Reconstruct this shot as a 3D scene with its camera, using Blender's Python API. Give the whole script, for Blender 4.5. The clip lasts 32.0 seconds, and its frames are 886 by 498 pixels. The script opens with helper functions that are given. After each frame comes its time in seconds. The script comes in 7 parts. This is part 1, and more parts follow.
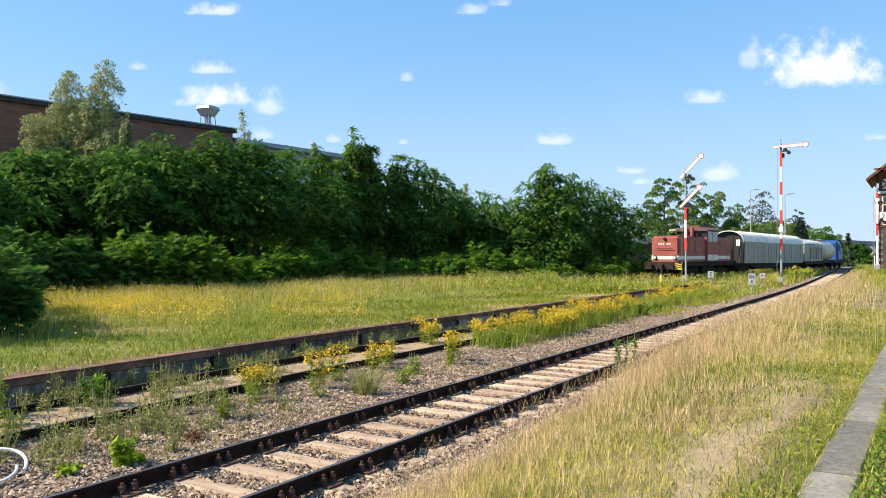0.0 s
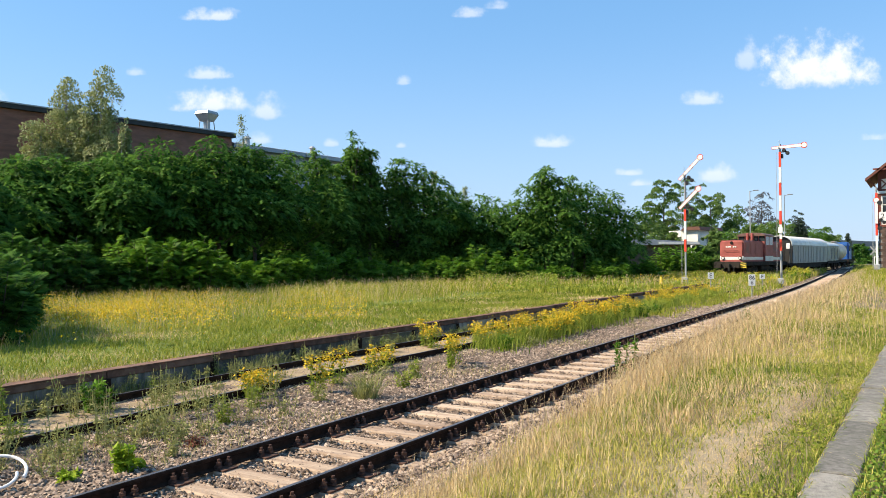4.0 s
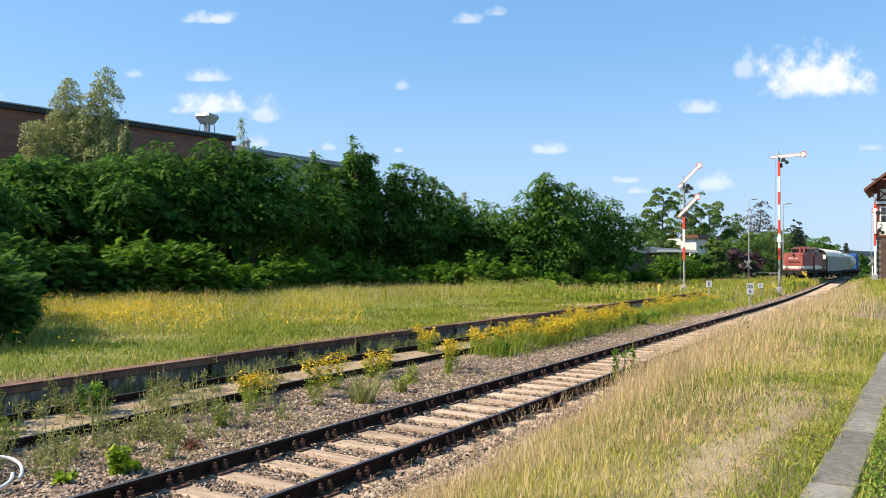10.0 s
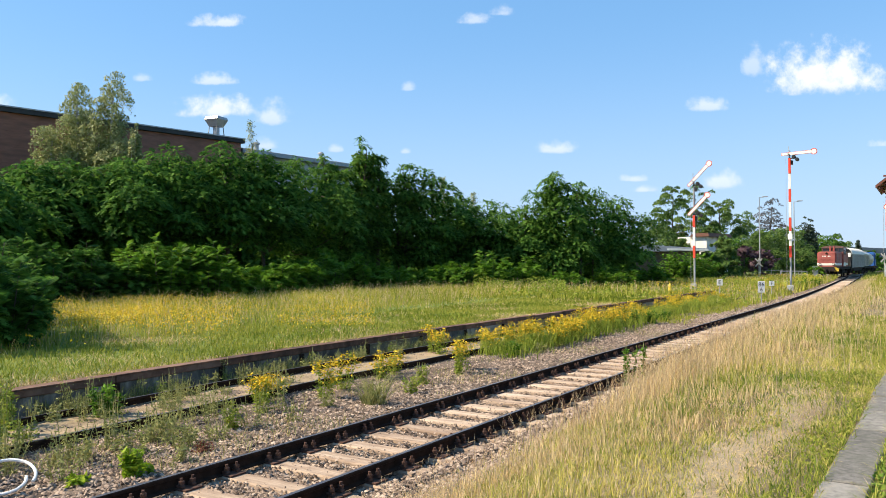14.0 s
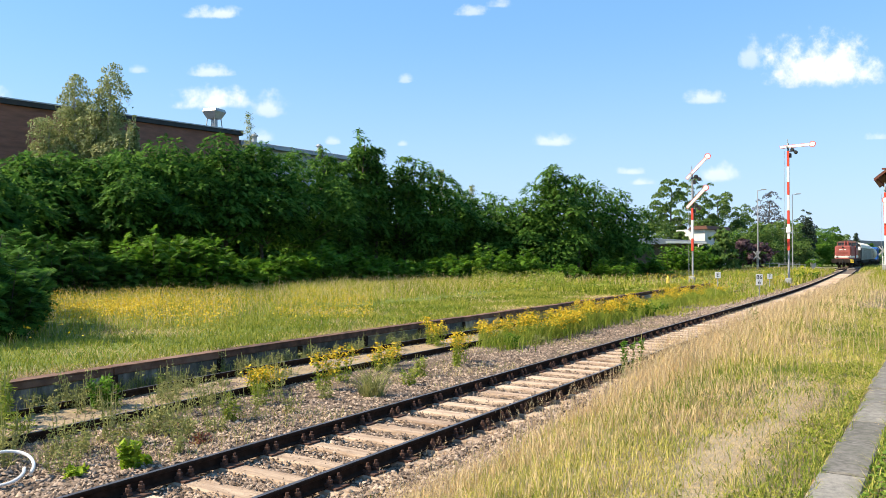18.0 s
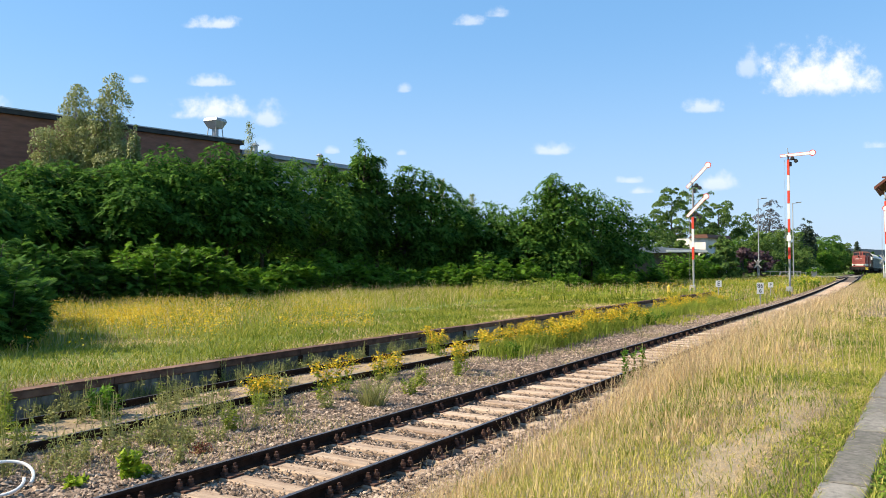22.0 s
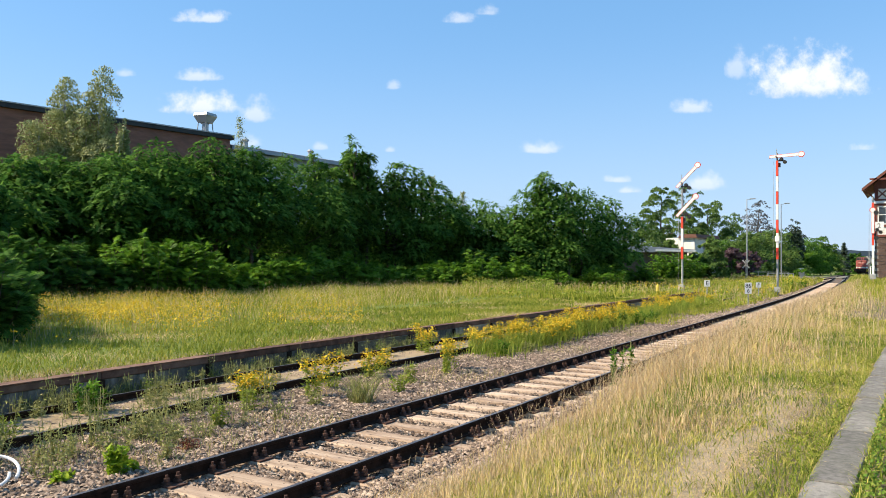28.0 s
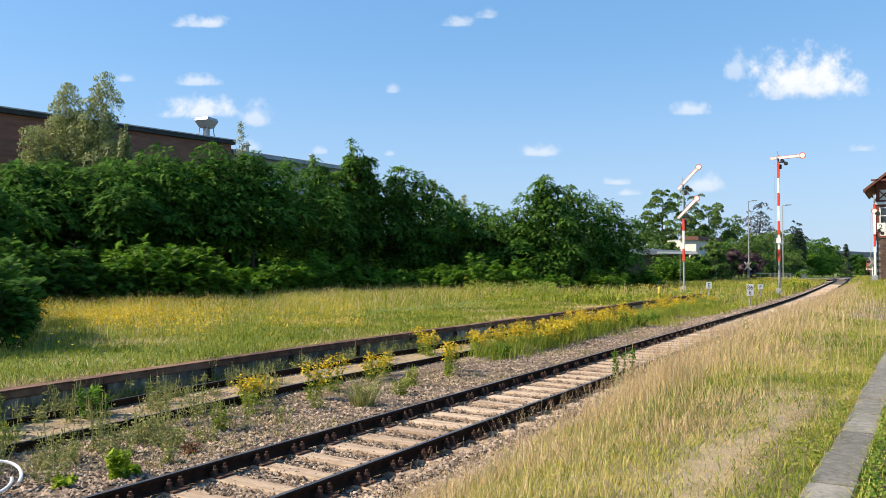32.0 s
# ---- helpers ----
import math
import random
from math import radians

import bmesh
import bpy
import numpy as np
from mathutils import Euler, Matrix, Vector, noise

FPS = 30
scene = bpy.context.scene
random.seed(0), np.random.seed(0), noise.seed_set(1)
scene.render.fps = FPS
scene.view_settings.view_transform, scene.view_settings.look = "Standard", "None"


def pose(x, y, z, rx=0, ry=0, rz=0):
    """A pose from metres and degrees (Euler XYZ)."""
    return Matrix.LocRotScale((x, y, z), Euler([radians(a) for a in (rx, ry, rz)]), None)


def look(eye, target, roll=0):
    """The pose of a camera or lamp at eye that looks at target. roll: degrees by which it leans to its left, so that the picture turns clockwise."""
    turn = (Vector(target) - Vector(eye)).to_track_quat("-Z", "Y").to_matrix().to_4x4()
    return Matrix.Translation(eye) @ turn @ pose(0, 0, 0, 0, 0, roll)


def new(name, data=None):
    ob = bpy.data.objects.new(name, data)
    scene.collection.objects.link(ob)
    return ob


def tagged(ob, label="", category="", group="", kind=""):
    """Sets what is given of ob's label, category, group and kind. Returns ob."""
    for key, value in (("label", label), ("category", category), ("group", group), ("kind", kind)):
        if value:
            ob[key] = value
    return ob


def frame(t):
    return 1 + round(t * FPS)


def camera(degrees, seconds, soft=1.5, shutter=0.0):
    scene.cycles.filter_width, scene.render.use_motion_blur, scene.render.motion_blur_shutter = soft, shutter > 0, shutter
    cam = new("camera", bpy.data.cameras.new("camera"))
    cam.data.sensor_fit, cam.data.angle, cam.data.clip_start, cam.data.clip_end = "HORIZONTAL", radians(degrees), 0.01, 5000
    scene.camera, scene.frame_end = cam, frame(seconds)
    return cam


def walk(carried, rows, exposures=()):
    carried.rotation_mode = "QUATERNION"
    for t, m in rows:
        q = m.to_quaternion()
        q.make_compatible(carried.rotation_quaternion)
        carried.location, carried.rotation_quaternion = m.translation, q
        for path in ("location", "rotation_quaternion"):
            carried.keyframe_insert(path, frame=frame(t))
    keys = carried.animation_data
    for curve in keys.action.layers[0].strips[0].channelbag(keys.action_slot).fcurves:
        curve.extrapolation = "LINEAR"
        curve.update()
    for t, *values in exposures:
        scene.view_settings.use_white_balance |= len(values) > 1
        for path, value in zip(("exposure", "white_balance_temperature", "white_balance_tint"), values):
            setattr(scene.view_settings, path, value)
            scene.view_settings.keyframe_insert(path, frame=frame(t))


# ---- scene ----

# camera: a hand-held stand beside the line; the path turns only by hand tremor
EYE = 2.36
cam = camera(60.29, 32.0, soft=0.45)
SWAY = [  # seconds, pitch, yaw, lean, drift in x, y, z
    (0, 90.34, 32, 0, -0.001, -0.002, 0.001),
    (0.5, 90.412, 31.963, -0.043, -0.001, -0.003, 0.001),
    (1, 90.533, 31.972, -0.158, 0, -0.002, -0),
    (1.5, 90.585, 31.91, -0.136, -0, 0, -0.001),
    (2, 90.556, 31.91, -0.194, -0.002, 0.003, -0.003),
    (2.5, 90.508, 31.933, -0.288, 0.002, 0.004, -0.003),
    (3, 90.54, 31.941, -0.365, 0.006, 0.003, -0.001),
    (3.5, 90.539, 31.951, -0.429, 0.007, 0.003, 0.001),
    (5.5, 90.772, 32.148, -0.281, 0.011, -0, 0.003),
    (6, 90.722, 32.15, -0.229, 0.01, -0, 0.004),
    (6.5, 90.644, 32.142, -0.237, 0.008, -0.001, 0.004),
    (7, 90.592, 32.085, -0.238, 0.006, -0.004, 0.004),
    (7.5, 90.59, 32.099, -0.232, 0.005, -0.005, 0.004),
    (8, 90.646, 32.125, -0.136, 0.004, -0.004, 0.003),
    (8.5, 90.792, 32.07, 0.008, 0.006, -0.004, 0.003),
    (9, 90.867, 32.027, 0.103, 0.009, -0.005, 0.005),
    (9.5, 90.832, 31.896, 0.163, 0.007, -0.004, 0.005),
    (10, 90.976, 31.886, 0.219, 0.002, -0.001, 0.002),
    (10.5, 91.053, 32.074, 0.058, 0.001, 0.002, 0.002),
    (11, 91.092, 32.189, 0.015, 0.002, 0.003, 0.005),
    (11.5, 91.047, 32.31, -0.162, 0.004, 0.004, 0.005),
    (12, 91.063, 32.441, -0.282, 0.006, 0.002, 0.006),
    (12.5, 91.01, 32.446, -0.268, 0.006, -0.002, 0.008),
    (13, 91.012, 32.5, -0.267, 0.005, -0.003, 0.009),
    (13.5, 91.002, 32.562, -0.258, 0.005, -0.002, 0.009),
    (14, 91.008, 32.588, -0.255, 0.006, -0.001, 0.008),
    (14.5, 91.009, 32.625, -0.23, 0.007, -0.002, 0.007),
    (16.5, 90.656, 32.612, -0.389, 0.005, 0.008, 0.001),
    (17, 90.543, 32.511, -0.368, 0.003, 0.01, 0.002),
    (17.5, 90.457, 32.487, -0.306, 0.003, 0.011, 0.001),
    (18, 90.456, 32.472, -0.2, 0.004, 0.01, -0.001),
    (18.5, 90.467, 32.511, -0.166, 0.003, 0.008, -0.002),
    (19, 90.496, 32.487, -0.038, 0.002, 0.007, 0),
    (19.5, 90.566, 32.57, -0.021, 0.007, 0.004, 0.003),
    (20, 90.705, 32.56, -0.016, 0.011, 0.002, 0.003),
    (20.5, 90.865, 32.56, -0.097, 0.011, 0.004, 0.002),
    (21, 90.925, 32.548, -0.112, 0.01, 0.007, 0.003),
    (21.5, 90.973, 32.555, -0.204, 0.01, 0.008, 0.002),
    (22, 91.129, 32.518, -0.266, 0.009, 0.006, 0.001),
    (22.5, 91.231, 32.528, -0.319, 0.006, 0.007, 0),
    (23, 91.242, 32.569, -0.34, 0.003, 0.007, 0.001),
    (23.5, 91.195, 32.602, -0.314, 0.003, 0.005, -0),
    (24, 91.14, 32.612, -0.241, 0.004, 0.003, -0.001),
    (24.5, 91.11, 32.622, -0.119, 0.005, 0.003, -0.001),
    (25, 91.064, 32.619, -0.021, 0.006, 0.005, -0),
    (25.5, 91.054, 32.648, -0.08, 0.005, 0.008, -0.001),
    (27.5, 91.037, 31.87, 0.164, 0.002, 0.009, -0.003),
    (28, 90.934, 31.764, 0.247, 0.001, 0.009, -0.002),
    (28.5, 90.88, 31.725, 0.294, 0.003, 0.009, -0.002),
    (29, 90.798, 31.752, 0.236, 0.004, 0.01, -0.002),
    (29.5, 90.772, 31.736, 0.142, 0.006, 0.011, -0.001),
    (30, 90.748, 31.746, 0.056, 0.009, 0.011, -0.001),
    (30.5, 90.848, 31.766, -0.019, 0.013, 0.008, -0.001),
    (31, 91.009, 31.822, -0.094, 0.015, 0.005, -0.003),
    (31.5, 91.097, 31.805, -0.058, 0.015, 0.003, -0.004),
    (32, 91.191, 31.884, -0.051, 0.016, 0.003, -0.005),
]
walk(cam, [(t, pose(dx, dy, EYE + dz, rx, 0, rz) @ pose(0, 0, 0, 0, 0, lean))
           for t, rx, rz, lean, dx, dy, dz in SWAY],
     [(0, 1.01), (1.5, 0.97), (5, 0.96), (10, 0.93), (14, 0.96), (16.5, 1.0), (18, 1.09), (19, 1.02), (22, 0.95), (25, 0.99), (28, 0.93), (29, 0.97), (31, 0.87), (32, 0.84)])

# ---------------------------------------------------------------- light
SUN_EL, SUN_TO = 41.0, Vector((-0.82, -0.57, 0.0)).normalized()
world = bpy.data.worlds.new("sky")
scene.world = world
world.use_nodes = True
wn, wl = world.node_tree.nodes, world.node_tree.links
sky = wn.new("ShaderNodeTexSky")
sky.sky_type, sky.sun_disc = "NISHITA", False
sky.sun_elevation, sky.sun_rotation = radians(SUN_EL), math.atan2(SUN_TO.x, SUN_TO.y)
sky.air_density, sky.dust_density, sky.ozone_density, sky.altitude = 1.0, 0.1, 3.0, 300
wn["Background"].inputs["Strength"].default_value = 0.100
tint = wn.new("ShaderNodeMixRGB")
tint.blend_type, tint.inputs["Fac"].default_value, tint.inputs["Color2"].default_value = "MIX", 0.52, (1.02, 2.80, 5.20, 1)   # thin even haze
wl.new(sky.outputs["Color"], tint.inputs["Color1"])
# summer haze thickens smoothly towards the horizon
up = wn.new("ShaderNodeSeparateXYZ")
wl.new(wn.new("ShaderNodeTexCoord").outputs["Generated"], up.inputs[0])
low = wn.new("ShaderNodeMapRange")
low.interpolation_type = "SMOOTHERSTEP"
for key, value in (("From Min", 0.36), ("From Max", -0.12), ("To Min", 0.0), ("To Max", 0.85)):
    low.inputs[key].default_value = value
wl.new(up.outputs["Z"], low.inputs["Value"])
haze = wn.new("ShaderNodeMixRGB")
haze.inputs["Color2"].default_value = (2.85, 3.68, 4.85, 1)
wl.new(low.outputs[0], haze.inputs["Fac"])
wl.new(tint.outputs["Color"], haze.inputs["Color1"])
wl.new(haze.outputs["Color"], wn["Background"].inputs["Color"])
sun = new("sun", bpy.data.lights.new("sun", "SUN"))
sun.data.energy, sun.data.angle, sun.data.color = 5.0, radians(0.55), (1.0, 0.855, 0.64)
sun_dir = Vector((SUN_TO.x * math.cos(radians(SUN_EL)), SUN_TO.y * math.cos(radians(SUN_EL)), math.sin(radians(SUN_EL))))
sun.matrix_world = look(sun_dir * 60, (0, 0, 0))

# ---------------------------------------------------------------- kit
def rgb(c):
    return (*c, 1.0) if len(c) == 3 else c


def ramp_node(nt, colours, lo=0.3, hi=0.7):
    r = nt.nodes.new("ShaderNodeValToRGB")
    n = len(colours)
    r.color_ramp.elements[0].position, r.color_ramp.elements[1].position = lo, hi
    r.color_ramp.elements[0].color, r.color_ramp.elements[1].color = rgb(colours[0]), rgb(colours[-1])
    for i in range(1, n - 1):
        e = r.color_ramp.elements.new(lo + (hi - lo) * i / (n - 1))
        e.color = rgb(colours[i])
    return r


def mat(name, colours, scale=3.0, rough=0.8, metal=0.0, bump=0.0, bscale=40.0, vary="", spec=0.4, stretch=(1, 1, 1),
        stain=None, stain_amount=0.5, stain_scale=0.7, thin=0.0, lo=0.3, hi=0.7):
    """A surface of noise between the colours, a second larger stain, fine relief; vary 'island' or 'object' shifts each piece."""
    m = bpy.data.materials.new(name)
    m.use_nodes = True
    nt = m.node_tree
    nd, ln = nt.nodes, nt.links
    bsdf = nd["Principled BSDF"]
    tc = nd.new("ShaderNodeTexCoord")
    mp = nd.new("ShaderNodeMapping")
    mp.inputs["Scale"].default_value = stretch
    ln.new(tc.outputs["Object"], mp.inputs["Vector"])
    vec = mp.outputs["Vector"]
    rnd = None
    if vary == "object":
        rnd = nd.new("ShaderNodeObjectInfo").outputs["Random"]
        add = nd.new("ShaderNodeVectorMath")
        add.operation = "MULTIPLY_ADD"
        comb = nd.new("ShaderNodeCombineXYZ")
        for k in ("X", "Y", "Z"):
            ln.new(rnd, comb.inputs[k])
        ln.new(comb.outputs[0], add.inputs[0])
        add.inputs[1].default_value = (37, 53, 71)
        ln.new(vec, add.inputs[2])
        vec = add.outputs[0]
    elif vary == "island":
        rnd = nd.new("ShaderNodeNewGeometry").outputs["Random Per Island"]
    tex = nd.new("ShaderNodeTexNoise")
    tex.inputs["Scale"].default_value, tex.inputs["Detail"].default_value = scale, 6
    tex.inputs["Roughness"].default_value = 0.65
    ln.new(vec, tex.inputs["Vector"])
    fac = tex.outputs["Fac"]
    if rnd is not None:
        mix = nd.new("ShaderNodeMath")
        mix.operation = "MULTIPLY_ADD"
        mix.inputs[1].default_value = 0.42 if vary == "island" else 0.28
        ln.new(rnd, mix.inputs[0])
        sub = nd.new("ShaderNodeMath")
        sub.operation = "SUBTRACT"
        sub.inputs[1].default_value = 0.21 if vary == "island" else 0.14
        ln.new(fac, sub.inputs[0])
        ln.new(sub.outputs[0], mix.inputs[2])
        fac = mix.outputs[0]
    rp = ramp_node(nt, colours, lo, hi)
    ln.new(fac, rp.inputs["Fac"])
    col = rp.outputs["Color"]
    if stain:
        t2 = nd.new("ShaderNodeTexNoise")
        t2.inputs["Scale"].default_value, t2.inputs["Detail"].default_value = stain_scale, 5
        ln.new(vec, t2.inputs["Vector"])
        r2 = ramp_node(nt, [(0, 0, 0), (1, 1, 1)], 0.48, 0.68)
        ln.new(t2.outputs["Fac"], r2.inputs["Fac"])
        amt = nd.new("ShaderNodeMath")
        amt.operation = "MULTIPLY"
        amt.inputs[1].default_value = stain_amount
        ln.new(r2.outputs["Color"], amt.inputs[0])
        mx = nd.new("ShaderNodeMixRGB")
        mx.inputs["Color2"].default_value = rgb(stain)
        ln.new(amt.outputs[0], mx.inputs["Fac"])
        ln.new(col, mx.inputs["Color1"])
        col = mx.outputs["Color"]
    ln.new(col, bsdf.inputs["Base Color"])
    bsdf.inputs["Roughness"].default_value, bsdf.inputs["Metallic"].default_value = rough, metal
    bsdf.inputs["Specular IOR Level"].default_value = spec
    if bump:
        bt = nd.new("ShaderNodeTexNoise")
        bt.inputs["Scale"].default_value, bt.inputs["Detail"].default_value = bscale, 4
        ln.new(vec, bt.inputs["Vector"])
        bp = nd.new("ShaderNodeBump")
        bp.inputs["Strength"].default_value, bp.inputs["Distance"].default_value = bump, 0.02
        ln.new(bt.outputs["Fac"], bp.inputs["Height"])
        ln.new(bp.outputs["Normal"], bsdf.inputs["Normal"])
    if thin:
        tr = nd.new("ShaderNodeBsdfTranslucent")
        ln.new(col, tr.inputs["Color"])
        ms = nd.new("ShaderNodeMixShader")
        ms.inputs["Fac"].default_value = thin
        ln.new(bsdf.outputs[0], ms.inputs[1])
        ln.new(tr.outputs[0], ms.inputs[2])
        ln.new(ms.outputs[0], nd["Material Output"].inputs["Surface"])
    return m


def part(name, bm, material, parent=None, label="", smooth=False):
    """Links a bmesh as one mesh object, under parent if there is one."""
    me = bpy.data.meshes.new(name)
    bm.to_mesh(me)
    bm.free()
    me.materials.append(material)
    if smooth:
        me.shade_smooth()
    return link(name, me, parent, label)


def link(name, me, parent=None, label="", at=None):
    ob = new(name, me)
    if parent:
        ob.parent = parent
    if at is not None:
        ob.matrix_basis = at
    if label:
        ob["label"] = label
    return ob


def empty(name, at, label, category, group="", kind=""):
    ob = new(name)
    ob.empty_display_size = 0.3
    ob.matrix_basis = at
    return tagged(ob, label, category, group, kind)


def tri_mesh(name, verts, tris, material):
    """A mesh from arrays of vertices and triangles."""
    verts, tris = np.asarray(verts, np.float32), np.asarray(tris, np.int32)
    me = bpy.data.meshes.new(name)
    me.vertices.add(len(verts))
    me.vertices.foreach_set("co", verts.ravel())
    me.loops.add(tris.size)
    me.loops.foreach_set("vertex_index", tris.ravel())
    me.polygons.add(len(tris))
    me.polygons.foreach_set("loop_start", np.arange(0, tris.size, 3, dtype=np.int32))
    me.update(calc_edges=True)
    me.materials.append(material)
    return me


def bx(bm, x0, x1, y0, y1, z0, z1, m=None, bevel=0.0):
    """A box between two corners."""
    r = bmesh.ops.create_cube(bm, size=1)
    vs = r["verts"]
    mm = Matrix.Translation(((x0 + x1) / 2, (y0 + y1) / 2, (z0 + z1) / 2)) @ Matrix.Diagonal((abs(x1 - x0), abs(y1 - y0), abs(z1 - z0), 1))
    bmesh.ops.transform(bm, matrix=(m @ mm) if m else mm, verts=vs)
    if bevel:
        es = list({e for v in vs for e in v.link_edges})
        bmesh.ops.bevel(bm, geom=es, offset=bevel, segments=1, affect="EDGES", clamp_overlap=True)
    return bm


def rod(bm, a, b, r0, r1=None, seg=8, caps=True):
    """A round bar from a to b."""
    a, b = Vector(a), Vector(b)
    d = b - a
    m = Matrix.Translation((a + b) / 2) @ d.to_track_quat("Z", "Y").to_matrix().to_4x4()
    bmesh.ops.create_cone(bm, cap_ends=caps, segments=seg, radius1=r0, radius2=r0 if r1 is None else r1, depth=d.length, matrix=m)
    return bm


def slab(bm, outline, axis, lo, hi):
    """An outline of (u, v) pairs drawn along an axis from lo to hi: axis 'x' takes (y, z), 'y' (x, z), 'z' (x, y)."""
    def at(u, v, w):
        return {"x": (w, u, v), "y": (u, w, v), "z": (u, v, w)}[axis]
    a = [bm.verts.new(at(u, v, lo)) for u, v in outline]
    b = [bm.verts.new(at(u, v, hi)) for u, v in outline]
    fs = [bm.faces.new(a), bm.faces.new(b)]
    n = len(outline)
    for i in range(n):
        fs.append(bm.faces.new((a[i], a[(i + 1) % n], b[(i + 1) % n], b[i])))
    bmesh.ops.recalc_face_normals(bm, faces=fs)
    return bm


def BM():
    return bmesh.new()


def smoothstep(a, b, x):
    t = np.clip((np.asarray(x, float) - a) / (b - a), 0, 1)
    return t * t * (3 - 2 * t)


rng = np.random.default_rng(7)

# the line of the near track and of the siding the train leaves by: x over y
LINE_Y = np.array([-60.0, 0, 45, 60, 75, 90, 114, 135, 150, 160, 260, 600])
LINE_X = np.array([-5.9, -5.9, -6.03, -6.42, -7.02, -7.68, -8.75, -10.0, -10.65, -10.8, -10.8, -10.8])
SIDE_Y = np.array([-40.0, 20, 40, 60, 72, 80, 88, 96.5, 105, 115, 132, 152, 170, 260, 600])
SIDE_X = np.array([-19.0, -18.7, -18.2, -17.1, -15.8, -14.6, -13.5, -12.55, -11.95, -11.55, -11.1, -10.95, -10.8, -10.8, -10.8])


def glide(y, ys, xs):
    """The table's x at y, softened over a few metres."""
    y = np.asarray(y, float)
    acc = 0.0
    for k in np.linspace(-9, 9, 13):
        acc = acc + np.interp(y + k, ys, xs)
    return acc / 13


def line_x(y):
    return glide(y, LINE_Y, LINE_X)


def side_x(y):
    return glide(y, SIDE_Y, SIDE_X)


HEAD = 0.17     # top of the rails


def fall(y):
    return -0.8 * smoothstep(150, 240, y)


def side_rise(y):
    """The far siding lies a little higher before the junction."""
    return 0.15 * (1 - smoothstep(68, 100, y))


def kerb_x(y):
    """The kerb's middle, which swings slowly away from the line."""
    return -0.592 + 0.0165 * np.asarray(y, float)


def gz(x, y):
    """The ground's height."""
    x, y = np.asarray(x, float), np.asarray(y, float)
    off = x - line_x(y) - 5.9          # as if the line ran straight
    bank = 0.80 * smoothstep(-5.02, -1.7, off) * (1 - smoothstep(75, 100, y))
    ramp = 0.40 * smoothstep(-11.98, -12.02, x) * (1 - smoothstep(44, 58, y))
    bumps = 0.03 * np.sin(x * 1.7 + y * 0.6) * np.cos(y * 0.9 - x * 0.4)
    rough = bumps * (smoothstep(-4.6, -3.6, off) * (1 - smoothstep(-1.2, -0.9, x)) + smoothstep(-12.6, -14, x))
    far = 0.25 * smoothstep(-16, -34, x)
    return bank + ramp + rough + far + fall(y) - 0.09 * (1 - smoothstep(-4.95, -4.25, off)) * (x > -11.96)


def lift(x, y):
    """How high the ballast lies over the ground."""
    return 0.094 * (1 - smoothstep(-4.95, -4.25, np.asarray(x, float) - line_x(y) - 5.9)) - 0.010

# ---------------------------------------------------------------- materials
M = {}
M["soil"] = mat("dry soil and thatch", [(0.075, 0.056, 0.032), (0.165, 0.125, 0.074), (0.13, 0.11, 0.05)], 9, 0.95, bump=0.6, bscale=30, stain=(0.30, 0.25, 0.16), stain_scale=0.5, stain_amount=0.4)
M["ballast"] = mat("ballast", [(0.045, 0.032, 0.024), (0.125, 0.092, 0.069), (0.23, 0.175, 0.132)], 14, 0.95, bump=1.0, bscale=32, stain=(0.12, 0.085, 0.055), stain_amount=0.6)
M["stone"] = mat("ballast stones", [(0.060, 0.045, 0.037), (0.228, 0.168, 0.130), (0.47, 0.367, 0.285)], 6, 0.92, vary="island", bump=0.3, lo=0.25, hi=0.75, spec=0.15)
M["sand"] = mat("sandy dry siding bed", [(0.14, 0.100, 0.060), (0.33, 0.245, 0.150), (0.26, 0.20, 0.105)], 9, 0.95, bump=0.6, bscale=30, stain=(0.13, 0.10, 0.06), stain_amount=0.6, stain_scale=1.1)
M["kerb"] = mat("grey kerb concrete", [(0.105, 0.098, 0.087), (0.185, 0.174, 0.156), (0.28, 0.262, 0.234)], 16.0, 0.92, bump=0.6, bscale=70, stain=(0.12, 0.118, 0.095), stain_amount=0.6, stain_scale=2.0, vary="object")
M["rail"] = mat("rusted rail steel", [(0.018, 0.011, 0.008), (0.046, 0.027, 0.019)], 9, 0.9, bump=0.2, bscale=60, spec=0.08)
M["rail_top"] = mat("worn rail head", [(0.10, 0.075, 0.065), (0.22, 0.19, 0.18)], 12, 0.35, metal=0.7, stretch=(4, 0.3, 1))
M["sleeper"] = mat("weathered sleeper", [(0.27, 0.190, 0.132), (0.44, 0.330, 0.240), (0.55, 0.435, 0.33)], 3.5, 0.9, vary="object", bump=0.5, bscale=26, stretch=(0.5, 3, 1), stain=(0.20, 0.13, 0.09), stain_amount=0.55, stain_scale=1.4)
M["clip"] = mat("rusted clip", [(0.040, 0.020, 0.014), (0.115, 0.055, 0.035)], 20, 0.85, bump=0.3)
M["concrete"] = mat("old concrete", [(0.208, 0.204, 0.196), (0.336, 0.328, 0.312), (0.416, 0.408, 0.384)], 2.2, 0.9, bump=0.4, bscale=35, stain=(0.12, 0.115, 0.10), stain_amount=0.6, vary="object")
M["wall_panel"] = mat("stained ramp concrete", [(0.060, 0.055, 0.046), (0.150, 0.138, 0.118), (0.34, 0.318, 0.28)], 3.0, 0.92, bump=0.5, bscale=30, stain=(0.06, 0.058, 0.05), stain_amount=0.75, stain_scale=1.6, stretch=(1, 1.5, 0.6), vary="object")
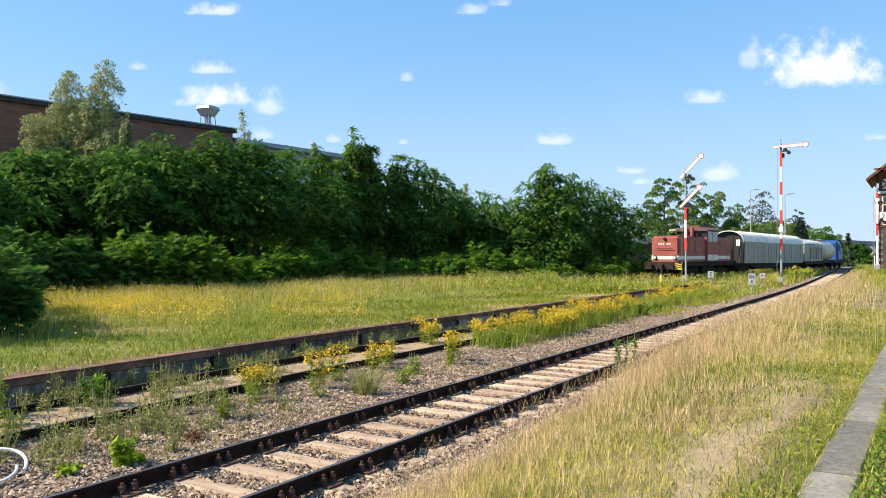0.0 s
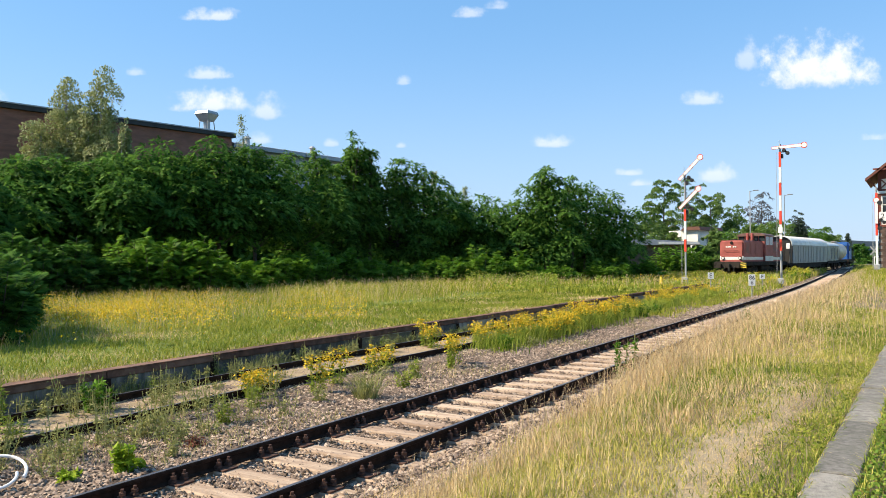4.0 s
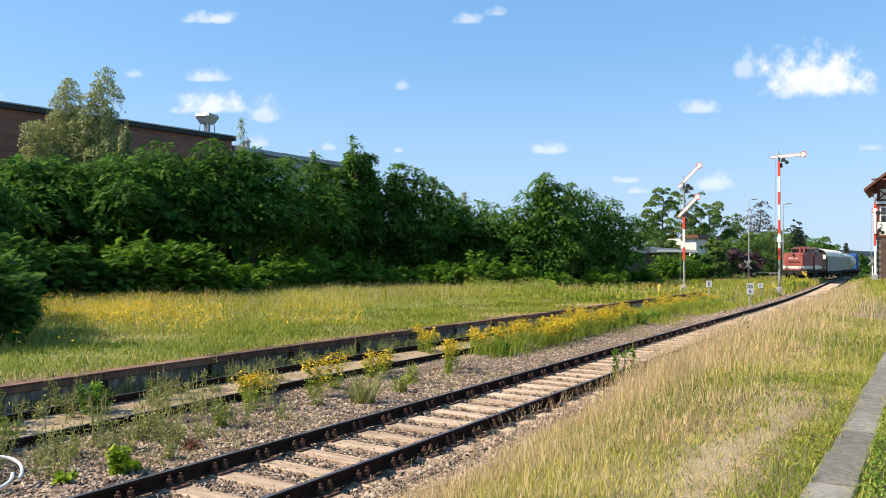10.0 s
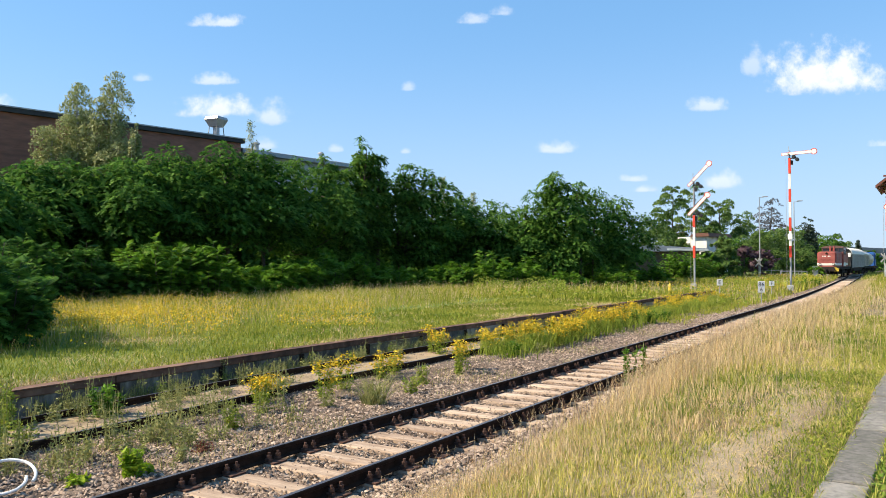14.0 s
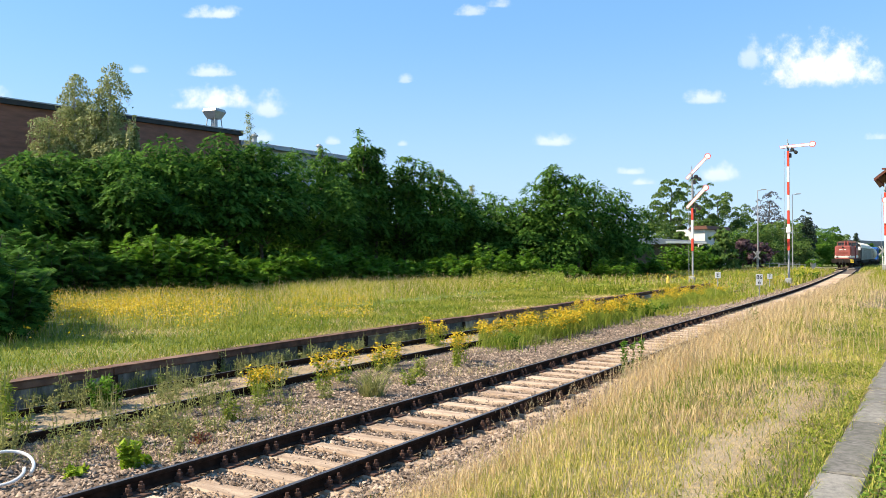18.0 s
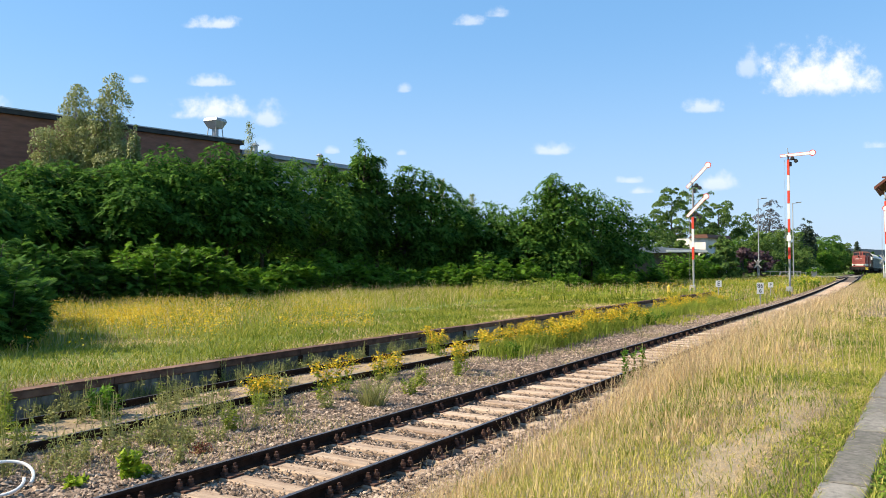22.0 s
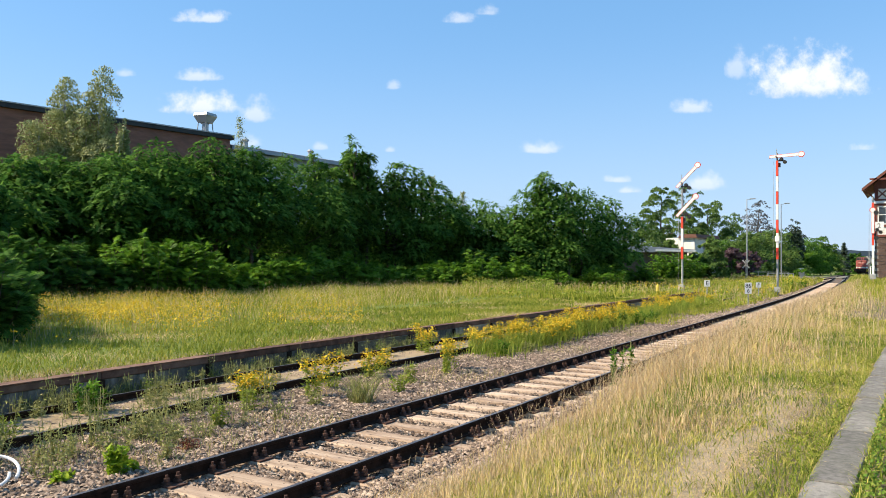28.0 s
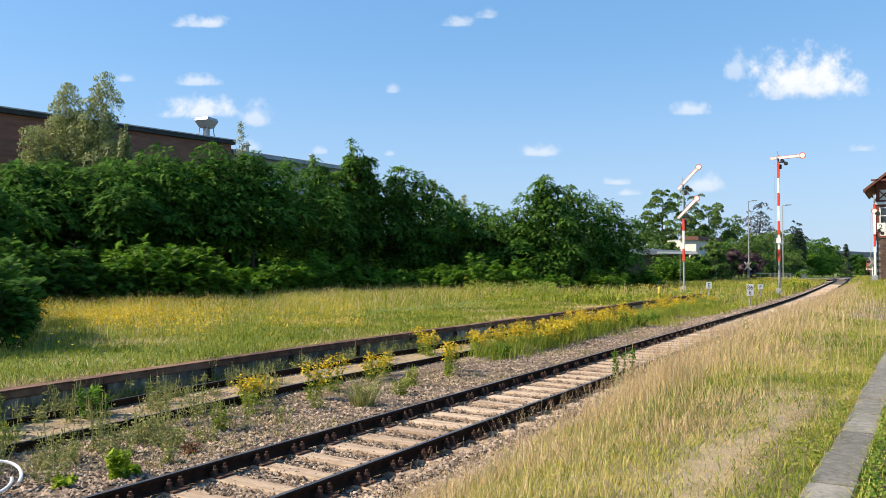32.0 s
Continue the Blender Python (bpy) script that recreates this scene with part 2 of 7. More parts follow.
M["edge_steel"] = mat("rusty steel edge", [(0.048, 0.024, 0.016), (0.110, 0.056, 0.036), (0.190, 0.108, 0.072)], 3, 0.8, bump=0.3, vary="object")
M["dry"] = mat("dry grass", [(0.40, 0.27, 0.13), (0.70, 0.54, 0.32), (0.58, 0.45, 0.19)], 0.6, 0.8, vary="island", thin=0.25, spec=0.12)
M["green"] = mat("green grass", [(0.10, 0.165, 0.018), (0.27, 0.30, 0.045), (0.52, 0.44, 0.13)], 0.5, 0.75, vary="island", thin=0.25, spec=0.12)
M["meadow"] = mat("meadow grass", [(0.140, 0.188, 0.019), (0.300, 0.330, 0.038), (0.46, 0.41, 0.085)], 0.25, 0.8, vary="island", thin=0.3, spec=0.12)
M["turf"] = mat("bright turf", [(0.115, 0.165, 0.018), (0.235, 0.275, 0.034), (0.38, 0.355, 0.075)], 0.25, 0.8, vary="island", thin=0.3, spec=0.12)
M["clover"] = mat("clover leaves", [(0.07, 0.14, 0.016), (0.15, 0.24, 0.030), (0.26, 0.32, 0.060)], 3, 0.6, vary="island", thin=0.25, spec=0.12)
M["dock"] = mat("withered dock leaves", [(0.10, 0.032, 0.022), (0.20, 0.075, 0.048), (0.27, 0.13, 0.08)], 3, 0.75, vary="island", thin=0.2, spec=0.12)
M["lime"] = mat("lime-green young leaves", [(0.16, 0.26, 0.014), (0.28, 0.40, 0.025), (0.36, 0.44, 0.05)], 3, 0.6, vary="island", thin=0.4, spec=0.12)
M["herb"] = mat("grey-green weed leaves", [(0.15, 0.17, 0.050), (0.26, 0.275, 0.090), (0.38, 0.365, 0.15)], 3, 0.65, vary="island", thin=0.3, spec=0.15)
M["ragwort"] = mat("ragwort leaves", [(0.14, 0.205, 0.022), (0.245, 0.315, 0.038), (0.37, 0.39, 0.070)], 2, 0.6, vary="island", thin=0.35, spec=0.15)
M["seed"] = mat("pinkish grass seed heads", [(0.42, 0.29, 0.16), (0.60, 0.455, 0.27), (0.70, 0.56, 0.34)], 1, 0.85, vary="island", thin=0.4, spec=0.08)
M["goldenrod"] = mat("lime-yellow goldenrod bloom", [(0.40, 0.37, 0.02), (0.58, 0.52, 0.04), (0.50, 0.50, 0.08)], 5, 0.7, vary="island", thin=0.2)
M["leaf_cedar"] = mat("purple-grey cedar needles", [(0.035, 0.034, 0.042), (0.075, 0.078, 0.085), (0.12, 0.125, 0.12)], 1, 0.7, vary="island", thin=0.1)
M["bloom"] = mat("yellow bloom", [(0.54, 0.345, 0.007), (0.68, 0.46, 0.012), (0.68, 0.50, 0.030)], 5, 0.7, vary="island", thin=0.2)
M["leaf"] = mat("locust leaves", [(0.018, 0.060, 0.011), (0.064, 0.160, 0.025), (0.135, 0.258, 0.043)], 0.5, 0.6, vary="island", thin=0.45, spec=0.06)
M["leaf_mid"] = mat("brightened locust leaves", [(0.024, 0.072, 0.012), (0.083, 0.188, 0.029), (0.158, 0.285, 0.049)], 0.5, 0.6, vary="island", thin=0.46, spec=0.08)
M["leaf_olive"] = mat("olive garden leaves", [(0.042, 0.090, 0.018), (0.100, 0.178, 0.036), (0.170, 0.250, 0.060)], 0.5, 0.6, vary="island", thin=0.35, spec=0.15)
M["leaf_light"] = mat("young leaves", [(0.042, 0.115, 0.008), (0.095, 0.205, 0.017), (0.165, 0.30, 0.034)], 0.8, 0.55, vary="island", thin=0.40, spec=0.10)
M["leaf_birch"] = mat("birch leaves", [(0.17, 0.21, 0.065), (0.27, 0.30, 0.105), (0.37, 0.385, 0.165)], 0.8, 0.6, vary="island", thin=0.3)
M["leaf_dark"] = mat("conifer needles", [(0.018, 0.035, 0.018), (0.035, 0.06, 0.03)], 1, 0.7, vary="island")
M["leaf_purple"] = mat("copper leaves", [(0.055, 0.030, 0.038), (0.115, 0.064, 0.075)], 1, 0.6, vary="island", thin=0.2)
M["bark"] = mat("bark", [(0.05, 0.04, 0.03), (0.12, 0.10, 0.08)], 6, 0.95, bump=0.8, bscale=20)
M["bark_birch"] = mat("birch bark", [(0.10, 0.09, 0.08), (0.55, 0.53, 0.48)], 4, 0.8, stretch=(1, 1, 4))
M["brick"] = mat("dark red brick", [(0.195, 0.086, 0.060), (0.31, 0.145, 0.102)], 1.4, 0.9, bump=0.3, stretch=(1, 1, 5), stain=(0.09, 0.05, 0.04))
M["roof_felt"] = mat("roof felt", [(0.03, 0.03, 0.032), (0.06, 0.06, 0.06)], 1, 0.9)
M["sheet"] = mat("grey profiled sheet", [(0.24, 0.264, 0.304), (0.32, 0.344, 0.384)], 0.6, 0.5, metal=0.2)
M["galv"] = mat("galvanised steel", [(0.306, 0.315, 0.323), (0.425, 0.433, 0.442)], 3, 0.5, metal=0.5)
M["white"] = mat("white paint", [(0.688, 0.688, 0.67), (0.781, 0.781, 0.763)], 3, 0.5, stain=(0.5, 0.47, 0.42), stain_amount=0.35)
M["red"] = mat("signal red paint", [(0.62, 0.045, 0.02), (0.72, 0.075, 0.035)], 3, 0.5, stain=(0.45, 0.06, 0.04), stain_amount=0.4)
M["black"] = mat("black paint", [(0.012, 0.012, 0.012), (0.03, 0.03, 0.03)], 4, 0.55)
M["yellow"] = mat("yellow paint", [(0.70, 0.50, 0.03), (0.78, 0.58, 0.06)], 4, 0.5)
M["grey_steel"] = mat("grey mast steel", [(0.26, 0.27, 0.27), (0.36, 0.37, 0.37)], 3, 0.6, metal=0.2)



def greened(m):
    """The soil is covered by green turf beyond the ramp wall and along the far line."""
    nt = m.node_tree
    nd, ln = nt.nodes, nt.links
    bsdf = nd["Principled BSDF"]
    old = bsdf.inputs["Base Color"].links[0].from_socket
    tc = nd.new("ShaderNodeTexCoord")
    sep = nd.new("ShaderNodeSeparateXYZ")
    ln.new(tc.outputs["Object"], sep.inputs[0])
    big = nd.new("ShaderNodeMath")
    big.operation = "MAXIMUM"
    for k, (axis, lo, hi) in enumerate((("X", -12.2, -13.5), ("Y", 40, 75))):
        mr = nd.new("ShaderNodeMapRange")
        mr.inputs["From Min"].default_value, mr.inputs["From Max"].default_value = lo, hi
        ln.new(sep.outputs[axis], mr.inputs["Value"])
        ln.new(mr.outputs[0], big.inputs[k])
    nz = nd.new("ShaderNodeTexNoise")
    nz.inputs["Scale"].default_value, nz.inputs["Detail"].default_value = 2.5, 7
    ln.new(tc.outputs["Object"], nz.inputs["Vector"])
    rp = ramp_node(nt, [(0.055, 0.085, 0.012), (0.12, 0.16, 0.022), (0.20, 0.21, 0.045)])
    ln.new(nz.outputs["Fac"], rp.inputs["Fac"])
    mx = nd.new("ShaderNodeMixRGB")
    ln.new(big.outputs[0], mx.inputs["Fac"])
    ln.new(old, mx.inputs["Color1"])
    ln.new(rp.outputs["Color"], mx.inputs["Color2"])
    # pale trodden earth beside the kerb
    band = nd.new("ShaderNodeMath")
    band.operation = "MULTIPLY_ADD"
    ln.new(nz.outputs["Fac"], band.inputs[0])
    band.inputs[1].default_value = 1.1
    ln.new(sep.outputs["X"], band.inputs[2])
    away = nd.new("ShaderNodeMath")
    away.operation = "ADD"
    away.inputs[1].default_value = 1.30 - 0.55
    ln.new(band.outputs[0], away.inputs[0])
    dist = nd.new("ShaderNodeMath")
    dist.operation = "ABSOLUTE"
    ln.new(away.outputs[0], dist.inputs[0])
    near = nd.new("ShaderNodeMapRange")
    near.inputs["From Min"].default_value, near.inputs["From Max"].default_value = 0.40, 0.08
    ln.new(dist.outputs[0], near.inputs["Value"])
    stop = nd.new("ShaderNodeMapRange")
    stop.inputs["From Min"].default_value, stop.inputs["From Max"].default_value = 14, 9
    ln.new(sep.outputs["Y"], stop.inputs["Value"])
    both = nd.new("ShaderNodeMath")
    both.operation = "MULTIPLY"
    ln.new(near.outputs[0], both.inputs[0])
    ln.new(stop.outputs[0], both.inputs[1])
    earth = nd.new("ShaderNodeMixRGB")
    ln.new(both.outputs[0], earth.inputs["Fac"])
    ln.new(mx.outputs["Color"], earth.inputs["Color1"])
    earth.inputs["Color2"].default_value = (0.29, 0.235, 0.16, 1)
    ln.new(earth.outputs["Color"], bsdf.inputs["Base Color"])


greened(M["soil"])

# ---------------------------------------------------------------- ground
def ground_sheet():
    xs = np.unique(np.r_[-2600, -1500, -800, -400, -220, -130, np.arange(-90, -36, 4), np.arange(-36, -14, 1), np.arange(-14, -12.1, 0.5),
                         [-12.02, -11.98], np.arange(-11.5, 1.0, 0.25), np.arange(1, 8, 1), 12, 25, 60, 150, 400, 1000, 2600])
    ys = np.unique(np.r_[-2600, -900, -300, -100, -40, -20, np.arange(-10, 0, 2), np.arange(0, 62, 0.5), np.arange(62, 130, 2), np.arange(130, 300, 8), 330, 400, 600, 1000, 1800, 3200])
    gx, gy = np.meshgrid(xs, ys)
    v = np.c_[gx.ravel(), gy.ravel(), gz(gx.ravel(), gy.ravel())]
    nx = len(xs)
    i = (np.arange(len(ys) - 1)[:, None] * nx + np.arange(nx - 1)[None]).ravel()
    tris = np.r_[np.c_[i, i + 1, i + nx + 1], np.c_[i, i + nx + 1, i + nx]]
    ob = new("ground", tri_mesh("ground", v, tris, M["soil"]))
    return tagged(ob, "dry soil with thin grass sloping down to the railway", "ground", kind="structure")


ground_sheet()


def ballast_sheet():
    ys = np.r_[np.arange(-6, 40, 0.5), np.arange(40, 180, 2), np.arange(180, 330, 10)]
    cols = np.linspace(0, 1, 37)
    v = []
    for y in ys:
        c = float(line_x(y))
        x1 = c + 1.95
        x0 = -11.95 if y < 42 else c - 2.0 - 4.0 * float(1 - smoothstep(42, 60, y))
        for u in cols:
            x = x0 + (x1 - x0) * u
            v.append((x, y, float(gz(x, y)) + float(lift(x, y)) - (0.034 if abs(x - c) < 1.3 else -0.045 if x < -9.0 and y < 44 else 0.0) + 0.012 * math.sin(x * 5.1 + y * 3.3)))
    n = len(cols)
    i = (np.arange(len(ys) - 1)[:, None] * n + np.arange(n - 1)[None]).ravel()
    tris = np.r_[np.c_[i, i + 1, i + n + 1], np.c_[i, i + n + 1, i + n]]
    tagged(new("ballast_bed", tri_mesh("ballast_bed", v, tris, M["ballast"])), "grey and brown ballast bed with dry weeds", "ballast", kind="structure")


ballast_sheet()


def stones(name, x, y, size, label, up=0.0):
    """Many small broken stones in one mesh."""
    n = len(x)
    base = np.array([(1, 0, 0), (-1, 0, 0), (0, 1, 0), (0, -1, 0), (0, 0, 1), (0, 0, -1)], float)
    f = np.array([(0, 2, 4), (2, 1, 4), (1, 3, 4), (3, 0, 4)])
    v = base[None] * rng.uniform(0.55, 1.25, (n, 6, 1)) * size[:, None, None] * np.array([1, 0.8, 0.62])
    v = v + rng.normal(0, 0.22, (n, 6, 3)) * size[:, None, None]
    a = rng.uniform(0, 6.28, n)
    c, s = np.cos(a)[:, None], np.sin(a)[:, None]
    v = np.stack([v[..., 0] * c - v[..., 1] * s, v[..., 0] * s + v[..., 1] * c, v[..., 2]], -1)
    v = v + np.stack([x, y, gz(x, y) + lift(x, y) + 0.004 + up + size * 0.10 - 0.032 * (np.abs(x - line_x(y)) < 1.28) + 0.035 * (x < -9.0)], -1)[:, None]
    t = (f[None] + (np.arange(n) * 6)[:, None, None]).reshape(-1, 3)
    tagged(new(name, tri_mesh(name, v.reshape(-1, 3), t, M["stone"])), label, "ballast", kind="stuff")



n = 92000
sx = -11.9 + 7.95 * rng.uniform(0, 1, n) ** 0.8
sy = 2.0 + 34 * rng.uniform(0, 1, n) ** 1.7
stones("ballast_stones", sx, sy, rng.uniform(0.016, 0.042, n), "loose grey and brown ballast stones between the tracks")

n = 9000
sy = 1.8 + 34 * rng.uniform(0, 1, n) ** 1.6
stones("shoulder_stones", -4.62 + rng.normal(0, 0.13, n).clip(-0.30, 0.4), sy, rng.uniform(0.014, 0.040, n), "brown ballast heaped over the sleeper ends beside the grass", up=0.045)


n = 7000
sy = 1.8 + 22 * rng.uniform(0, 1, n) ** 1.5
stones("scattered_stones", line_x(sy) + rng.uniform(-0.66, 0.66, n), sy, rng.uniform(0.010, 0.030, n), "small stones scattered over the sleepers", up=0.038)


def siding_bed():
    """Sandy strip between the siding's rails."""
    ys = np.arange(-4, 50, 0.8)
    us = np.linspace(-11.15, -9.86, 7)
    v = [(u, y, 0.052 + 0.014 * math.sin(u * 7 + y * 2.3) + 0.01 * math.sin(y * 5.1)) for y in ys for u in us]
    i = (np.arange(len(ys) - 1)[:, None] * 7 + np.arange(6)[None]).ravel()
    tris = np.r_[np.c_[i, i + 1, i + 8], np.c_[i, i + 8, i + 7]]
    tagged(new("siding_bed", tri_mesh("siding_bed", v, tris, M["sand"])), "sandy bed with dry grass between the siding rails", "ballast", kind="structure")


siding_bed()

# ---------------------------------------------------------------- tracks
def rail_section(w=1.0):
    """Half outlines of a flat-bottomed rail, z from the foot."""
    return [(-0.0625, 0.0), (0.0625, 0.0), (0.0625, 0.011), (0.012, 0.026), (0.008, 0.098), (0.034, 0.112), (0.034, 0.140), (0.026, 0.148), (-0.026, 0.148), (-0.034, 0.140), (-0.034, 0.112), (-0.008, 0.098), (-0.012, 0.026), (-0.0625, 0.011)]


def rail_mesh(bm, fx, y0, y1, step, side, foot):
    sec = rail_section()
    rings = []
    ys = np.arange(y0, y1 + 0.01, step)
    for y in ys:
        c = float(fx(y)) + side * 0.7535
        z = foot + float(fall(y)) + (float(side_rise(y)) if fx is side_x else 0.0)
        rings.append([bm.verts.new((c + u, y, z + w)) for u, w in sec])
    n = len(sec)
    for a, b in zip(rings, rings[1:]):
        for i in range(n):
            bm.faces.new((a[i], a[(i + 1) % n], b[(i + 1) % n], b[i]))
    bmesh.ops.recalc_face_normals(bm, faces=bm.faces)
    return bm


def sleeper_mesh(length=2.5, width=0.26, height=0.16):
    bm = BM()
    bx(bm, -length / 2, length / 2, -width / 2, width / 2, -height, 0, bevel=0.018)
    me = bpy.data.meshes.new("sleeper")
    bm.to_mesh(me)
    bm.free()
    me.materials.append(M["sleeper"])
    return me


def clip_mesh():
    """A rib plate with two bolts and spring washers, at one side of a rail."""
    bm = BM()
    bx(bm, -0.08, 0.08, -0.085, 0.085, 0.0, 0.014)
    for s in (-0.055, 0.055):
        bx(bm, -0.045, 0.02, s - 0.022, s + 0.022, 0.014, 0.04, bevel=0.006)
        rod(bm, (-0.005, s, 0.03), (-0.005, s, 0.095), 0.013, seg=6)
        rod(bm, (-0.005, s, 0.045), (-0.005, s, 0.070), 0.026, seg=6)
    me = bpy.data.meshes.new("fastening")
    bm.to_mesh(me)
    bm.free()
    me.materials.append(M["clip"])
    return me


SLEEPER, CLIP = sleeper_mesh(), clip_mesh()


def track(name, fx, y0, y1, foot, label, sleepers_to, step=1.5, spacing=0.616, phase=0.0, clips_to=0):
    tr = empty(name, pose(0, 0, 0), label, "railway track", kind="")
    for s in (-1, 1):
        part("rail", rail_mesh(BM(), fx, y0, y1, step, s, foot), M["rail"], tr)
    top = BM()
    for s in (-1, 1):
        ys = np.arange(y0, y1 + 0.01, step)
        prev = None
        for y in ys:
            c, z = float(fx(y)) + s * 0.7535, foot + 0.1495 + float(fall(y)) + (float(side_rise(y)) if fx is side_x else 0.0)
            cur = [top.verts.new((c - 0.024, y, z)), top.verts.new((c + 0.024, y, z))]
            if prev:
                top.faces.new((prev[0], prev[1], cur[1], cur[0]))
            prev = cur
    part("running_surface", top, M["rail_top"], tr, "worn bare top of the rails")
    y = y0 + phase
    while y < sleepers_to:
        x = float(fx(y))
        a = math.atan2(float(fx(y - 0.5) - fx(y + 0.5)), 1.0)
        sl = link("sleeper", SLEEPER, tr, at=pose(x + random.uniform(-0.03, 0.03), y, foot - 0.004 + float(fall(y)) + (float(side_rise(y)) if fx is side_x else 0.0), 0, 0, math.degrees(a) + random.uniform(-0.7, 0.7)))
        if y < clips_to:
            for k, flip in ((-0.7535 + 0.10, 0), (0.7535 - 0.10, 180), (0.7535 + 0.10, 0), (-0.7535 - 0.10, 180)):
                link("fastening", CLIP, sl, at=pose(k, 0, 0.002, 0, 0, flip) @ Matrix.Scale(1.3, 4))
        y += spacing
    return tr


track("main_track", line_x, -4.0, 240, HEAD - 0.15, "main line track with rusted rails on pale weathered sleepers", 100, phase=0.077, clips_to=30)
track("siding_track", lambda y: -10.5 + 0.055 * np.clip(11.0 - np.asarray(y, float), 0, 8), -4.0, 52, HEAD - 0.15, "overgrown siding track with rusty rails beside the low ramp wall", 40, phase=0.2, clips_to=0)
track("far_siding_track", side_x, -20, 132, HEAD - 0.15, "rusty siding track hidden in weeds that the train leaves by", 128, step=3.0, clips_to=-99)

# ---------------------------------------------------------------- ramp wall, kerb
def bowed(bm, back=-1.0):
    """Brings the ramp's face forward towards its near end."""
    for v in bm.verts:
        if v.co.x > back:
            v.co.x += 0.043 * min(max(13.0 - v.co.y, 0.0), 9.0)
    return bm


def ramp_wall():
    w = empty("ramp_wall", pose(-12.0, 0, 0), "low concrete loading ramp edge with a rusty steel capping", "ramp wall", kind="structure")
    y, k = -4.0, 0
    rnd = random.Random(3)
    while y < 50:
        ln = 2.4
        bm = BM()
        bx(bm, -0.16 + rnd.uniform(-0.008, 0.008), 0.0 + rnd.uniform(-0.01, 0.01), y + 0.012, y + ln - 0.012, -0.1, 0.325, bevel=0.012)
        part("panel", bowed(bm, -0.1), M["wall_panel"], w)
        bm = BM()
        zt = 0.45 + rnd.uniform(-0.008, 0.008)
        bx(bm, -0.20, 0.035, y + 0.006, y + ln - 0.006, 0.327, zt, bevel=0.014)
        bx(bm, -0.21, 0.055, y + 0.004, y + ln - 0.004, zt + 0.003, zt + 0.016)
        part("capping", bowed(bm), M["edge_steel"], w, "rust-brown steel capping")
        bm = BM()
        bx(bm, 0.012, 0.05, y - 0.07, y + 0.07, -0.1, 0.32, bevel=0.008)
        part("post", bowed(bm), M["rail"], w, "dark steel post")
        y += ln
    return w


ramp_wall()


def kerb():
    k = empty("kerb", pose(float(kerb_x(0)), 0, 0.80, 0, 0, -0.945), "line of flat grey concrete kerb slabs in the grass", "kerb", kind="structure")
    y = -3.0
    rnd = random.Random(5)
    while y < 70:
        bm = BM()
        d = rnd.uniform(-0.012, 0.012)
        bx(bm, -0.160 + d, 0.145 + d, y + 0.006, y + 0.994, -0.15, 0.025 + rnd.uniform(-0.008, 0.008), bevel=0.012)
        part("slab", bm, M["kerb"], k)
        y += 1.0
    return k


kerb()

# ---------------------------------------------------------------- trees
def leaf_arrays(c, length, width, droop=0.0, up=0.3, out=None):
    """Folded pointed leaves, two triangles each, at the points c; out gives the way they face."""
    n = len(c)
    nn = rng.normal(0, 1, (n, 3))
    if out is None:
        nn[:, 2] = np.abs(nn[:, 2]) + up
    else:
        nn = nn * 0.38 + out + np.array([0, 0, up])
    u = rng.normal(0, 1, (n, 3))
    u[:, 2] = u[:, 2] * 0.6 - droop
    if out is not None:
        u -= nn * ((u * nn).sum(1) / ((nn * nn).sum(1) + 1e-9))[:, None] * 0.8
    u /= np.linalg.norm(u, axis=1)[:, None] + 1e-9
    v = np.cross(u, nn)
    v /= np.linalg.norm(v, axis=1)[:, None] + 1e-9
    w = np.cross(u, v)
    ln = (length * rng.uniform(0.6, 1.3, n))[:, None]
    wd = (width * rng.uniform(0.6, 1.3, n))[:, None]
    p = np.stack([c - u * ln / 2, c + v * wd / 2 + w * wd * 0.15, c + u * ln / 2, c - v * wd / 2 + w * wd * 0.15], 1).reshape(-1, 3)
    i = np.arange(n) * 4
    return p, np.r_[np.c_[i, i + 1, i + 2], np.c_[i, i + 2, i + 3]]


def limbs(bm, base, top, r, lobes):
    """A trunk with limbs that reach into the crown's lobes."""
    base, top = Vector(base), Vector(top)
    bend = Vector((random.uniform(-0.3, 0.3), random.uniform(-0.3, 0.3), 0))
    mid = (base + top) / 2 + bend
    rod(bm, base, mid, r, r * 0.7, 7)
    rod(bm, mid, top, r * 0.7, r * 0.3, 7)
    for lb in lobes:
        lb = Vector(lb)
        k = random.uniform(0.35, 0.9)
        s = base.lerp(mid, k * 2) if k < 0.5 else mid.lerp(top, k * 2 - 1)
        if lb.z < s.z - 0.5:
            s = base.lerp(top, 0.3)
        rod(bm, s, lb, r * 0.32, r * 0.08, 5)
    return bm


